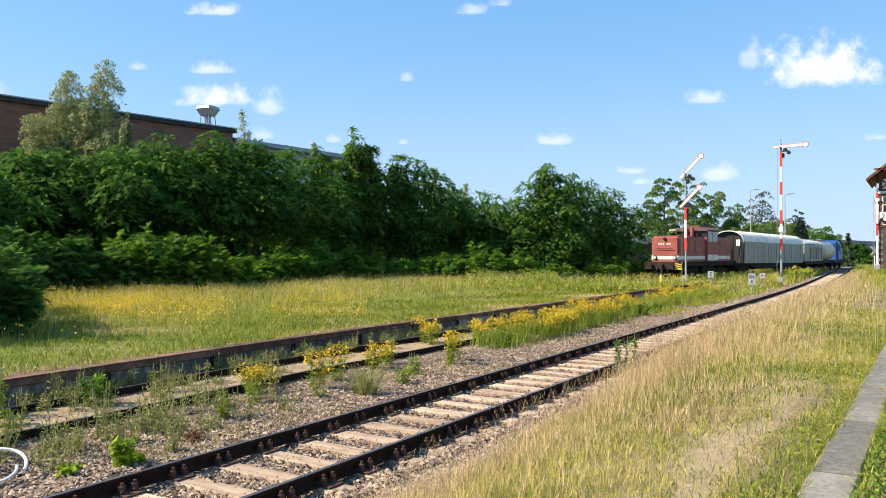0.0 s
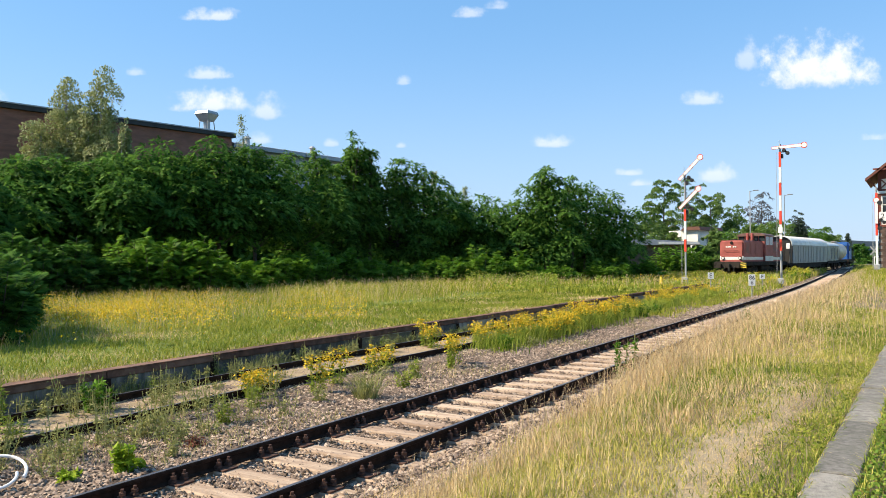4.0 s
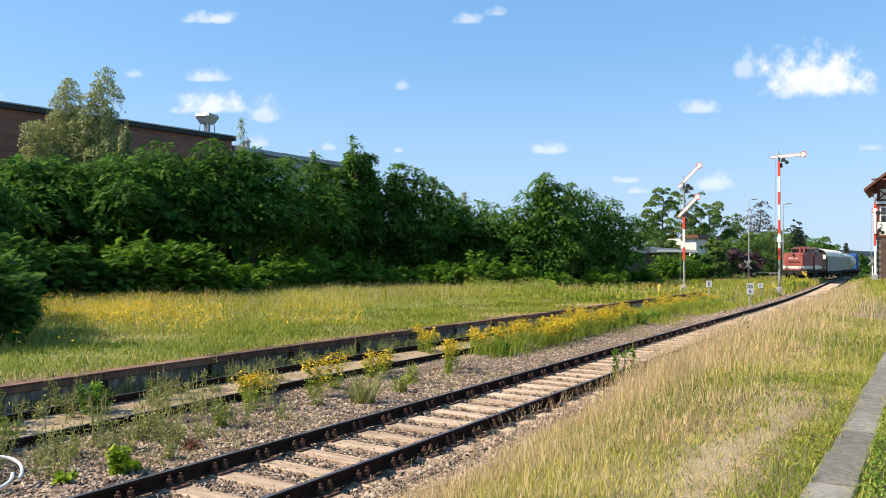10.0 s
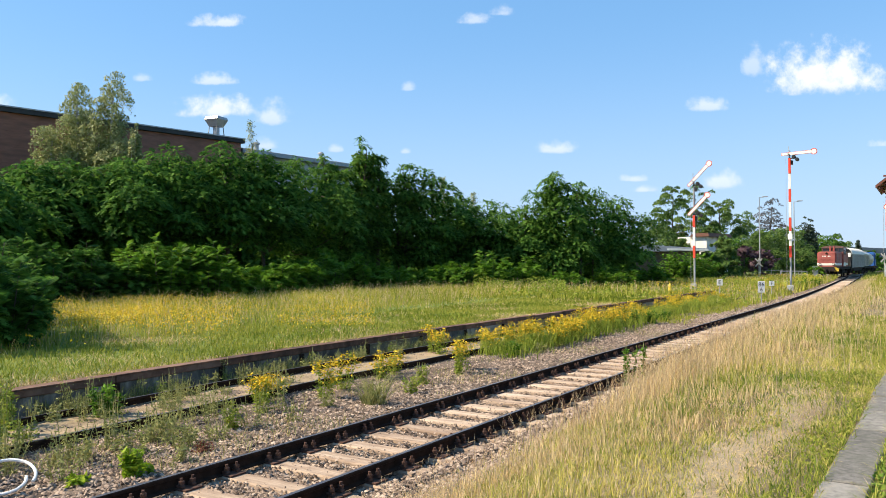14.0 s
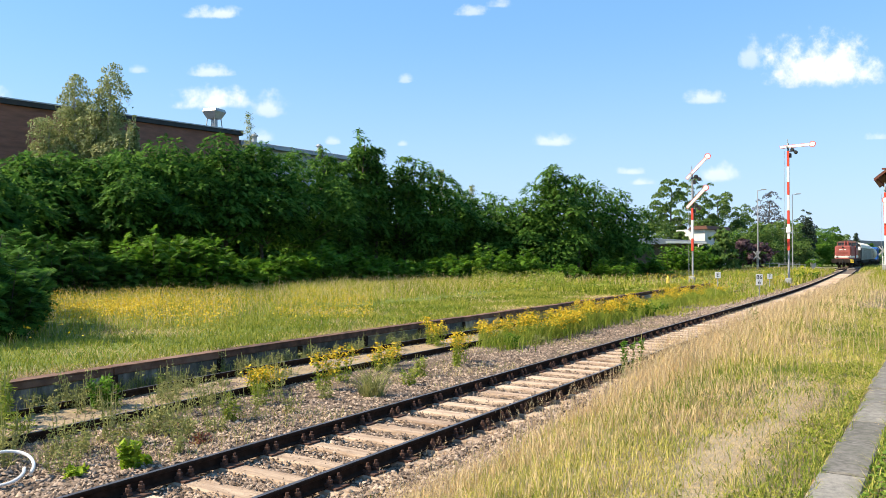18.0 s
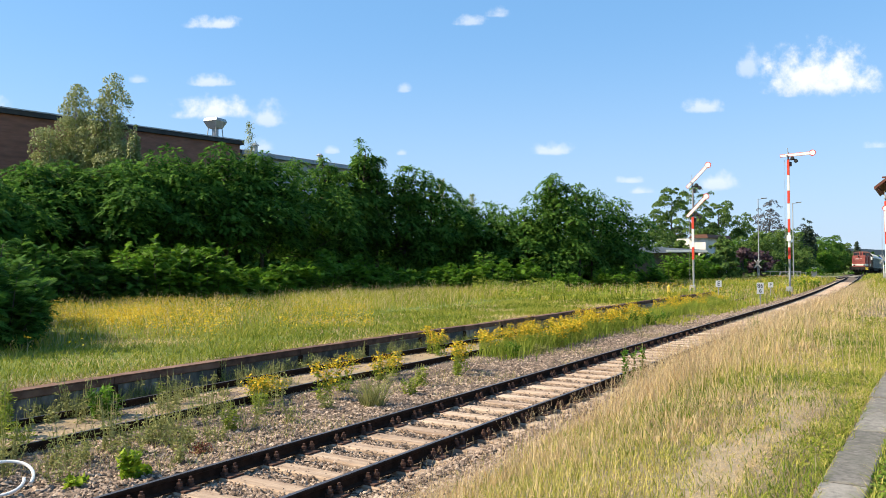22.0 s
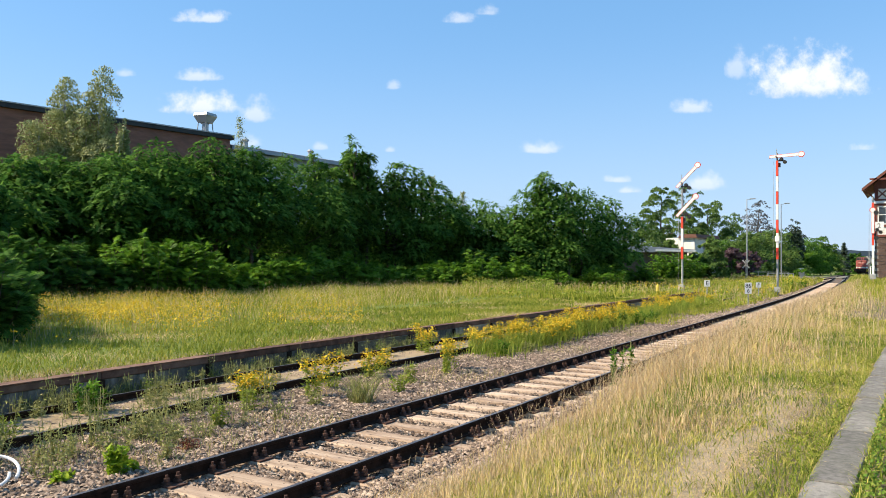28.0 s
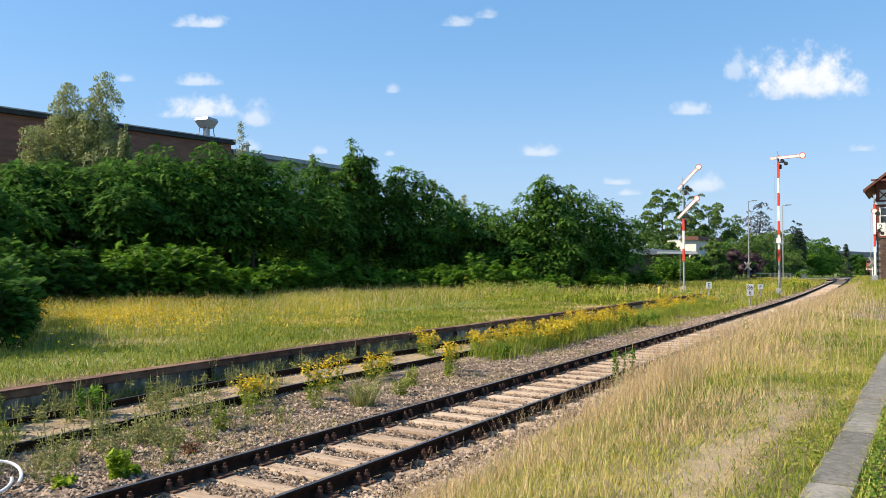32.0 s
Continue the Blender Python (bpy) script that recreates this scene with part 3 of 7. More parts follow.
def crown_points(rx, rz, zc, count, lobes, lobe_size, hollow=0.5, flat=0.66):
    """Points for leaves on the shells of many uneven flattened lobes, the way each leaf faces, and the lobes' centres."""
    cs = []
    for i in range(lobes):
        a, h = rng.uniform(0, 6.28), rng.uniform(-1, 1)
        q = np.sqrt(max(0.0, 1 - h * h)) * rng.uniform(hollow, 1.0)
        cs.append((rx * q * np.cos(a) * 0.82, rx * q * np.sin(a) * 0.82, zc + rz * h * 0.86))
    cs[0] = (0.0, 0.0, zc + rz * 0.86)
    cs[1] = (0.15 * rx, 0.0, zc + rz * 0.6)
    cs = np.array(cs)
    ls = lobe_size * rng.uniform(0.5, 1.45, lobes)
    ls[0] *= 0.8
    per = np.maximum(4, (count * ls ** 2 / (ls ** 2).sum()).astype(int))
    pts, outs = [], []
    for c, s, k in zip(cs, ls, per):
        m = max(4, k // 18)
        d = rng.normal(0, 1, (m, 3))
        d /= np.linalg.norm(d, axis=1)[:, None]
        d[:, 2] = np.where(d[:, 2] < -0.35, -d[:, 2] * 0.6, d[:, 2])
        reach = s * rng.uniform(0.65, 1.42, m)
        j = rng.integers(0, m, k)
        al = rng.uniform(0.6, 1.0, k)
        q = d[j] * (reach[j] * al)[:, None] * np.array([1, 1, flat])
        pts.append(c + q + rng.normal(0, 0.075 * s + 0.02, (k, 3)))
        outs.append(d[j])
    return np.concatenate(pts), np.concatenate(outs), cs


def tree(x, y, height, radius, count, leaf, label, name="tree", bark="bark", skirt=0.15, size=(0.26, 0.11), droop=0.1, lobes=16, group="", category="tree", lobe=0.42, plume=False):
    z = float(gz(x, y))
    t = empty(name, pose(x, y, z - 0.05), label, category, group)
    zc, rz = height * (1 + skirt) / 2, height * (1 - skirt) / 2
    pts, outs, cs = crown_points(radius, rz, zc, count, lobes, lobe * radius)
    if plume:
        # slim pointed head: small sprays along the stem, longest below
        m = max(20, count // 36)
        k = (np.arange(m) + rng.uniform(0, 1, m)) / m
        a, q = rng.uniform(0, 6.28, m), radius * (1 - k) ** 0.75 * rng.uniform(0.1, 1.15, m)
        cc = np.stack([np.cos(a) * q, np.sin(a) * q, height * (skirt + (1 - skirt) * k) - 0.15 * q], 1)
        j = rng.integers(0, m, count)
        pts = cc[j] + rng.normal(0, 1, (count, 3)) * np.array([0.26, 0.26, 0.24]) * (1.1 - 0.6 * k[j])[:, None]
        outs = np.stack([np.cos(a[j]), np.sin(a[j]), 0.8 + 0 * a[j]], 1)
        cs = cc[:12]
    pts[:, 2] *= height / np.percentile(pts[:, 2], 99.7)
    keep = pts[:, 2] > 0.12
    v, f = leaf_arrays(pts[keep], size[0], size[1], droop, 0.35, outs[keep])
    link("crown", tri_mesh("crown", v, f, M[leaf]), t)
    part("trunk", limbs(BM(), (0, 0, 0), (random.uniform(-0.3, 0.3), random.uniform(-0.3, 0.3), height * 0.86), 0.05 + height * 0.011, cs[: min(len(cs), 12)]), M[bark], t)
    return t


def frond_arrays(base, way, length, droop, pairs=5, broad=0.36, fold=0.25):
    """Feathered leaves: pairs of leaflets along an arching midrib from each base point along its way."""
    n = len(base)
    way = way / (np.linalg.norm(way, axis=1)[:, None] + 1e-9)
    up = np.array([0, 0, 1.0]) + rng.normal(0, 0.30, (n, 3))
    side = np.cross(way, up)
    side /= np.linalg.norm(side, axis=1)[:, None] + 1e-9
    ln = (length * rng.uniform(0.65, 1.25, n))[:, None]
    dr = (droop * rng.uniform(0.5, 1.5, n))[:, None] * np.array([0, 0, 1.0])

    def rib(q):
        return base + way * ln * q - dr * ln * q * q
    ribs = [rib(0.05 + 0.85 * i / pairs) for i in range(pairs + 1)]
    tips = []
    for i in range(pairs):
        q = 0.05 + 0.85 * (i + 0.6) / pairs
        wide = broad * (1 - 0.55 * abs(2 * (q - 0.42)) ** 1.5)
        for sg in (-1, 1):
            jit = rng.uniform(0.75, 1.2, (n, 1))
            tips.append(rib(q) + side * ln * wide * sg * jit + way * ln * 0.08 - np.array([0, 0, 1.0]) * ln * wide * fold)
    v = np.stack(ribs + tips + [rib(1.1) + side * ln * 0.03], 1)
    m = v.shape[1]
    f = []
    for i in range(pairs):
        f += [(i + 1, i, pairs + 1 + 2 * i), (i, i + 1, pairs + 2 + 2 * i)]
    f.append((pairs - 1, pairs, m - 1))
    f = (np.array(f)[None] + (np.arange(n) * m)[:, None, None]).reshape(-1, 3)
    return v.reshape(-1, 3), f


def join_arrays(*pieces):
    vs, fs, k = [], [], 0
    for v, f in pieces:
        vs.append(v)
        fs.append(f + k)
        k += len(v)
    return np.concatenate(vs), np.concatenate(fs)


def bough_points(radius, height, low, boughs, per, spread, column=False, weep=0.0):
    """Where leaves grow and which way: flattened boughs in tiers round a stem, each a tilted dome with gaps between."""
    cs, bases, ways = [], [], []
    for i in range(boughs):
        h = (i + rng.uniform(0.1, 0.9)) / boughs                 # 0 below, 1 on top
        a = i * 2.4 + rng.uniform(-0.5, 0.5)
        girth = 0.72 * (1 - h ** 5) ** 0.5 + 0.12 if column else (1 - h ** 2.2) ** 0.6 * (0.62 + 0.38 * min(1.0, h / 0.3)) + 0.10 * h
        q = radius * girth * rng.uniform(0.45, 1.0) * (1.0 if i % 3 else 0.45)
        c = np.array([np.cos(a) * q, np.sin(a) * q, low + (height - low) * (0.06 + 0.90 * h)])
        r = spread * radius * rng.uniform(0.6, 1.35) * (1 - 0.45 * h)
        m = max(8, int(per * (r / (spread * radius)) ** 2))
        b, u = rng.uniform(0, 6.28, m), np.sqrt(rng.uniform(0, 1, m))
        px, py = np.cos(b) * u * r, np.sin(b) * u * r
        out = np.array([np.cos(a), np.sin(a)]) * (0.30 * q / radius)
        pz = 0.62 * r * (1 - u ** 2) - (px * out[0] + py * out[1]) + rng.normal(0, 0.08 * r, m) - (0.30 * r + weep) * rng.uniform(0, 1, m) ** 2
        bases.append(c + np.stack([px, py, pz], 1))
        ways.append(np.stack([np.cos(b) * u + out[0] + rng.normal(0, 0.35, m), np.sin(b) * u + out[1] + rng.normal(0, 0.35, m), 0.50 - 0.45 * u + rng.normal(0, 0.38, m)], 1))
        cs.append(c - np.array([0, 0, 0.2 * r]))
    return np.concatenate(bases), np.concatenate(ways), np.array(cs)


def bough_tree(x, y, height, radius, boughs, per, leaf, label, name="tree", bark="bark", low=0.25, spread=0.36, frond=0.50, feather=True, core=2600, size=(0.4, 0.17), droop=0.58, group="", category="tree", stems=1, pairs=5, core_leaf=0.42, column=False, weep=0.0, inner=0.70):
    """A tree of tiered boughs with dark gaps: feathered or plain leaves outside, an inner leaf mass in their shade."""
    z = float(gz(x, y))
    t = empty(name, pose(x, y, z - 0.05), label, category, group)
    lo = height * low
    base, way, cs = bough_points(radius, height, lo, boughs, per, spread, column, weep)
    base[:, 2] -= max(0.0, np.percentile(base[:, 2], 99.8) - height + 0.15)
    keep = base[:, 2] > 0.15
    base, way = base[keep], way[keep]
    if feather:
        outer = frond_arrays(base, way, frond, droop, pairs)
    else:
        outer = leaf_arrays(base, size[0], size[1], droop, 0.35, way * 0.8)
    pieces = [outer]
    if core:
        d = rng.normal(0, 1, (core, 3))
        d /= np.linalg.norm(d, axis=1)[:, None]
        q = rng.uniform(0.2, 1, core)[:, None] ** 0.5
        p = d * q * np.array([radius * inner, radius * inner, (height - lo) * 0.42]) + np.array([0, 0, lo + (height - lo) * 0.43])
        pieces.append(leaf_arrays(p[p[:, 2] > 0.2], core_leaf, core_leaf * 0.5, 0.3, 0.3))
    link("crown", tri_mesh("crown", *join_arrays(*pieces), M[leaf]), t)
    for k in range(stems):
        dx, dy = (random.uniform(-0.35, 0.35) * radius * (k > 0) for _ in range(2))
        part("trunk", limbs(BM(), (dx * 0.5, dy * 0.5, 0), (dx + random.uniform(-0.3, 0.3), dy + random.uniform(-0.3, 0.3), height * 0.88), (0.05 + height * 0.010) * (0.7 if k else 1), cs[k::stems][:14]), M[bark], t)
    return t


def shoot_shrub(x, y, height, radius, shoots, per, leaf, label, frond=0.48, name="shrub", group="hedge shrubs", pairs=6, low=0.12):
    """A thicket of upright shoots, each with arching feathered leaves round it."""
    z = float(gz(x, y))
    t = empty(name, pose(x, y, z - 0.05), label, "shrub", group)
    bm = BM()
    bases, ways = [], []
    for k in range(shoots):
        a, q = rng.uniform(0, 6.28), math.sqrt(rng.uniform(0, 1))
        foot = np.array([math.cos(a) * q * radius * 0.6, math.sin(a) * q * radius * 0.6, 0.0])
        hs = height * (1 - 0.45 * q * q) * rng.uniform(0.62, 1.05)
        tip = np.array([math.cos(a) * q * radius * 1.05, math.sin(a) * q * radius * 1.05, hs])
        rod(bm, foot, tip, 0.022, 0.008, 4, caps=False)
        u = rng.uniform(low, 1, per) ** 0.75
        b = rng.uniform(0, 6.28, per)
        bases.append(foot + (tip - foot) * u[:, None])
        ways.append(np.stack([np.cos(b), np.sin(b), 0.25 + 0.9 * u ** 3 + rng.normal(0, 0.2, per)], 1))
    v, f = frond_arrays(np.concatenate(bases), np.concatenate(ways), frond, 0.5, pairs, 0.34)
    link("crown", tri_mesh("crown", v, f, M[leaf]), t)
    part("stem", bm, M["bark"], t)
    return t


def spot(column, depth):
    """The place on the ground that lies at this sideways angle (thousandths of the view's half) and depth from the stand."""
    xc = column * depth
    return 0.848 * xc - 0.53 * depth, 0.53 * xc + 0.848 * depth


LOCUST = "dense dark green locust tree in the hedge behind the meadow"
HEDGE = [  # sideways tangent, depth, top height over the eye per metre of depth, radius
    (-0.625, 34, 0.130, 3.0), (-0.551, 40, 0.140, 3.3), (-0.484, 42, 0.138, 3.2), (-0.421, 42, 0.141, 3.2), (-0.359, 44, 0.157, 3.5),
    (-0.296, 46, 0.160, 3.4), (-0.244, 48, 0.150, 3.0), (-0.190, 52, 0.139, 3.2), (-0.144, 56, 0.124, 2.8), (-0.109, 58, 0.143, 2.5),
    (-0.066, 60, 0.117, 2.8), (-0.029, 60, 0.124, 2.8), (0.012, 64, 0.090, 2.8), (0.056, 66, 0.083, 3.5), (0.097, 64, 0.075, 3.0),
    (0.138, 64, 0.113, 3.2), (0.186, 68, 0.097, 3.8), (0.218, 70, 0.086, 3.0)]
for tx, d, up, r in HEDGE:
    x, y = spot(tx, d)
    # beyond -0.22 a lighter leaf copy paints in light that neighbouring crowns block
    bough_tree(x, y, EYE + up * d - float(gz(x, y)), r * 1.14, 24, 270, "leaf_mid" if tx > -0.22 else "leaf", LOCUST, "locust_tree", group="hedge trees", low=0.30 if tx < -0.2 else 0.14, frond=0.42, spread=0.40, core=1900)
# mostly hidden rows added to block light; the first five taller, for more shade
for k in range(13):
    tx, d = -0.60 + 0.064 * k, 47 + 2.4 * k
    x, y = spot(tx, d)
    bough_tree(x, y, EYE + ((0.112 - 0.003 * k) if k < 5 else (0.060 - 0.002 * k)) * d, 4.6 if k < 5 else 3.4, 18, 120, "leaf", "dark green locust tree deep in the hedge", "locust_tree", group="hedge trees", low=0.10, frond=0.62, core=5000, core_leaf=0.6, pairs=4)
for k in range(17):
    tx, d = -0.60 + 0.051 * k, 49 + 1.75 * k
    x, y = spot(tx, d)
    tree(x, y, EYE + (0.050 - 0.0012 * k) * d, 3.6, 3600, "leaf", "low dark green locust thicket deep in the hedge", "locust_thicket", group="hedge trees", skirt=-0.08, lobes=22, size=(0.5, 0.24), lobe=0.46)
SHRUBS = [(-0.565, 31, 0.034, 1.5), (-0.525, 32, 0.020, 1.5), (-0.480, 33, 0.028, 1.4), (-0.432, 34, 0.008, 1.3), (-0.408, 35, 0.040, 1.6), (-0.375, 35, 0.032, 1.8), (-0.345, 36, 0.024, 1.6), (-0.322, 36, 0.026, 1.4), (-0.292, 38, 0.008, 1.7), (-0.258, 40, -0.006, 1.7), (-0.225, 42, 0.004, 1.6), (-0.205, 43, 0.010, 1.6),
          (-0.160, 46, 0.018, 1.9), (-0.125, 48, 0.008, 1.8), (-0.09, 49, -0.004, 2.0), (-0.055, 50, -0.006, 2.0), (-0.02, 52, -0.004, 2.0), (0.01, 53, 0.0, 2.0), (0.05, 54, 0.014, 2.2), (0.09, 55, 0.010, 2.0), (0.15, 58, -0.012, 1.9), (0.215, 62, -0.002, 2.1), (0.265, 66, -0.008, 1.8), (0.288, 78, 0.012, 2.4), (0.309, 79, 0.016, 2.6), (0.327, 81, 0.011, 2.1)]
# the tall one at -0.85 is unseen, added to shade the bushes and meadow
for tx, d, up, r in [(-0.601, 17.6, 0.012, 0.95), (-0.585, 19.6, 0.012, 1.0), (-0.63, 20.5, 0.050, 1.5), (-0.85, 17.2, 0.28, 2.7), (-0.590, 24, 0.02, 1.2)]:
    x, y = spot(tx, d)
    shoot_shrub(x, y, EYE + up * d - float(gz(x, y)), r, 40, 60, "leaf", "one of the dark green bushes at the meadow's edge, the tallest unseen, for shade", 0.42, "bush", "meadow bushes")
for tx, d, up, r in SHRUBS:
    x, y = spot(tx, d)
    shoot_shrub(x, y, (EYE + up * d - float(gz(x, y))) * 1.04, r * 0.95, 34, 34, "leaf" if tx < -0.43 else "leaf_light", "bright green young locust shoots at the foot of the hedge", 0.55)

# further trees
def far_tree(tx, d, up, r, count, leaf, label, name="tree", **k):
    x, y = spot(tx, d)
    return tree(x, y, EYE + up * d - float(gz(x, y)), r, count, leaf, label, name, **k)


BIRCH = "pale green birch with hanging twigs before the brick hall"
for tx, d, up, r, n, lw in [(-0.4466, 54, 0.258, 1.9, 38, 0.40), (-0.4945, 54.5, 0.244, 2.0, 36, 0.40), (-0.532, 53, 0.190, 1.9, 26, 0.40), (-0.417, 53, 0.196, 0.9, 14, 0.45), (-0.470, 53.5, 0.190, 1.6, 22, 0.40)]:
    x, y = spot(tx, d)
    bough_tree(x, y, EYE + up * d - float(gz(x, y)), r, n, 420, "leaf_birch", BIRCH, "birch_tree", bark="bark_birch", low=lw, spread=0.42, feather=False, core=1800, size=(0.21, 0.095), droop=1.3, core_leaf=0.24, group="birches", column=True, weep=1.0, inner=0.55)
far_tree(-0.263, 60, 0.188, 1.0, 2200, "leaf_birch", "slim young birch standing out of the hedge", "birch_tree", bark="bark_birch", droop=1.2, skirt=0.45, size=(0.16, 0.06), plume=True)
for tx, d, up, r, nb in [(-0.116, 57, 0.170, 1.5, 16), (-0.096, 58, 0.150, 1.3, 12), (-0.058, 59, 0.136, 1.3, 12), (-0.165, 54, 0.150, 1.2, 11), (0.134, 64, 0.121, 1.5, 12), (0.168, 66, 0.108, 1.5, 12)]:
    x, y = spot(tx, d)
    bough_tree(x, y, EYE + up * d - float(gz(x, y)), r, nb, 130, "leaf_mid", LOCUST, "locust_tree", group="hedge trees", low=0.45, frond=0.40, spread=0.42, core=300)
far_tree(-0.01, 70, 0.112, 1.6, 2600, "leaf_birch", "thin yellowish birch behind the hedge", "birch_tree", bark="bark_birch", droop=1.0, skirt=0.4, size=(0.18, 0.07), plume=True)
far_tree(0.03, 74, 0.092, 1.2, 2000, "leaf_birch", "thin yellowish birch behind the hedge", "birch_tree", bark="bark_birch", droop=1.0, skirt=0.4, size=(0.18, 0.07), plume=True)
GARDEN = "garden tree with loose green crown behind the houses"
for tx, d, up, r, n, leaf in [(0.293, 114, 0.100, 4.2, 6000, "leaf_olive"), (0.322, 120, 0.102, 4.2, 3600, "leaf_olive"), (0.268, 100, 0.072, 3.2, 4200, "leaf_olive"), (0.352, 118, 0.082, 4.3, 5600, "leaf_olive"),
                              (0.378, 122, 0.066, 4.6, 5600, "leaf_olive"), (0.40, 112, 0.042, 4.2, 5200, "leaf_olive"), (0.358, 104, 0.034, 3.6, 5200, "leaf_mid"), (0.376, 106, 0.030, 3.4, 4600, "leaf_olive"), (0.425, 118, 0.044, 3.6, 4600, "leaf_olive"),
                              (0.445, 130, 0.046, 3.8, 4600, "leaf_olive"), (0.478, 150, 0.036, 5.0, 6200, "leaf_mid"), (0.500, 158, 0.036, 3.6, 5200, "leaf_mid"), (0.514, 165, 0.026, 2.9, 4200, "leaf_olive"), (0.486, 145, 0.014, 3.8, 5200, "leaf_light"),
                              (0.500, 150, 0.010, 3.2, 4600, "leaf_mid"), (0.455, 135, 0.014, 4.0, 4600, "leaf_olive"), (0.43, 125, 0.012, 3.6, 4400, "leaf_olive")]:
    x, y = spot(tx, d)
    bough_tree(x, y, EYE + up * d - float(gz(x, y)), r * 1.1, 30, n // 13, leaf, GARDEN, "garden_tree", group="garden trees", low=0.12 if up < 0.08 else 0.35, feather=False, core=1800 if up < 0.08 else 60, size=(0.34, 0.15), spread=0.34 if up < 0.08 else 0.26, core_leaf=0.34)


def conifer(tx, d, up, radius, label, levels=16, leaf="leaf_dark", open_=0.0):
    """Whorls of drooping boughs round a straight trunk."""
    x, y = spot(tx, d)
    z = float(gz(x, y))
    h = EYE + up * d - z
    t = empty("conifer", pose(x, y, z - 0.05), label, "tree", "conifers")
    part("trunk", rod(BM(), (0, 0, 0), (0, 0, h * 0.97), 0.06 + 0.012 * h, 0.03, 8), M["bark"], t)
    pts, outs = [], []
    for i in range(levels):
        f = (i + 0.5) / levels
        zz = h * (0.10 + 0.88 * f)
        rr = radius * (1 - f) ** 0.8 + 0.25
        for k in range(9):
            if rng.uniform() < open_:
                continue
            a = rng.uniform(0, 6.28)
            m = int(26 + 46 * (1 - f))
            u = rng.uniform(0.15, 1.0, m)
            w = 0.22 * rr * (1 - 0.6 * u)
            px = np.cos(a) * u * rr - np.sin(a) * rng.normal(0, 1, m) * w
            py = np.sin(a) * u * rr + np.cos(a) * rng.normal(0, 1, m) * w
            pz = zz - 0.25 * rr * u ** 2 + 0.12 * rr * u + rng.normal(0, 0.10, m)
            pts.append(np.stack([px, py, pz], 1))
            outs.append(np.stack([np.cos(a) + 0 * u, np.sin(a) + 0 * u, 0.7 + 0 * u], 1))
    pts, outs = np.concatenate(pts), np.concatenate(outs)
    v, f = leaf_arrays(pts, 0.5, 0.16, 0.2, 0.3, outs)
    link("crown", tri_mesh("crown", v, f, M[leaf]), t)
    return t


for tx, d, up, r, nb, leaf, lw, label in [(0.418, 140, 0.083, 4.0, 30, "leaf_cedar", 0.25, "purple-grey cedar with open irregular boughs behind the crossing"), (0.467, 142, 0.060, 2.4, 26, "leaf_dark", 0.10, "dense dark conifer behind the crossing")]:
    x, y = spot(tx, d)
    bough_tree(x, y, EYE + up * d - float(gz(x, y)), r, nb, 110, leaf, label, "conifer", group="conifers", low=lw, spread=0.30, feather=False, core=500 if lw > 0.2 else 2500, size=(0.55, 0.13), droop=0.6, column=lw < 0.2, core_leaf=0.5)
conifer(0.531, 178, 0.028, 1.6, "slim dark conifer beside the far line", 12)
for tx, d, up, r in [(0.384, 94, 0.020, 1.9), (0.405, 95, 0.016, 1.7)]:
    far_tree(tx, d, up, r, 3000, "leaf_purple", "dark purple-leaved shrub in a garden", "copper_shrub", skirt=0.0, lobes=14, size=(0.34, 0.16), category="shrub", group="purple shrubs")
far_tree(0.475, 100, -0.006, 1.3, 900, "leaf_light", "green bush beside the crossing", "shrub", skirt=0.0, lobes=8, category="shrub")

# ---------------------------------------------------------------- brick hall
def brick_hall():
    h = empty("brick_hall", pose(-61.8, -0.8, 0, 0, 0, -8.8), "long dark red brick factory hall behind the trees", "hall")
    bm = BM()
    bx(bm, -22, 0, -30, 51, 0, 13.55)
    part("wall", bm, M["brick"], h)
    for k in range(3):
        bm = BM()
        bx(bm, 0.004, 0.05, -20 + k * 24.0, -19.7 + k * 24.0, 0, 13.2)
        part("pilaster", bm, M["brick"], h)
    bm = BM()
    bx(bm, -22.3, 0.28, -30.3, 51.3, 13.55, 13.95)
    part("roof", bm, M["roof_felt"], h, "black felt roof")
    bm = BM()
    bx(bm, 0.285, 0.33, -30.3, 51.3, 13.90, 14.0)
    part("roof_flashing", bm, M["galv"], h, "pale metal roof edge")
    for k in range(26):
        part("roof_vent", rod(BM(), (-1.2, -24 + k * 2.9, 13.95), (-1.2, -24 + k * 2.9, 14.2), 0.16, 0.1, 6), M["roof_felt"], h)
    return h


brick_hall()


def grey_hall():
    h = empty("sheet_hall", pose(-54.5, 50.4, 1.0, 0, 0, -4), "grey sheet-metal hall roof behind the trees", "hall")
    bm = BM()
    bx(bm, -20, -0.5, 0, 19, -1, 11.8)
    part("wall", bm, M["sheet"], h)
    bm = BM()
    slab(bm, [(-20.2, 11.8), (0.2, 11.8), (0.2, 12.2), (-6, 13.4), (-14, 13.4), (-20.2, 12.2)], "y", -0.2, 19.2)
    part("roof", bm, M["sheet"], h)
    for k in range(7):
        bm = BM()
        bx(bm, 0.2, 0.26, k * 3.0, k * 3.0 + 0.12, 11.8, 12.25)
        part("seam", bm, M["galv"], h)
    for k in range(2):
        bm = BM()
        rod(bm, (-3, 4 + k * 9.0, 12.6), (-3, 4 + k * 9.0, 13.4), 0.25, seg=10)
        rod(bm, (-3, 4 + k * 9.0, 13.4), (-3, 4 + k * 9.0, 13.6), 0.42, 0.2, seg=10)
        part("roof_vent", bm, M["galv"], h)
    return h


grey_hall()


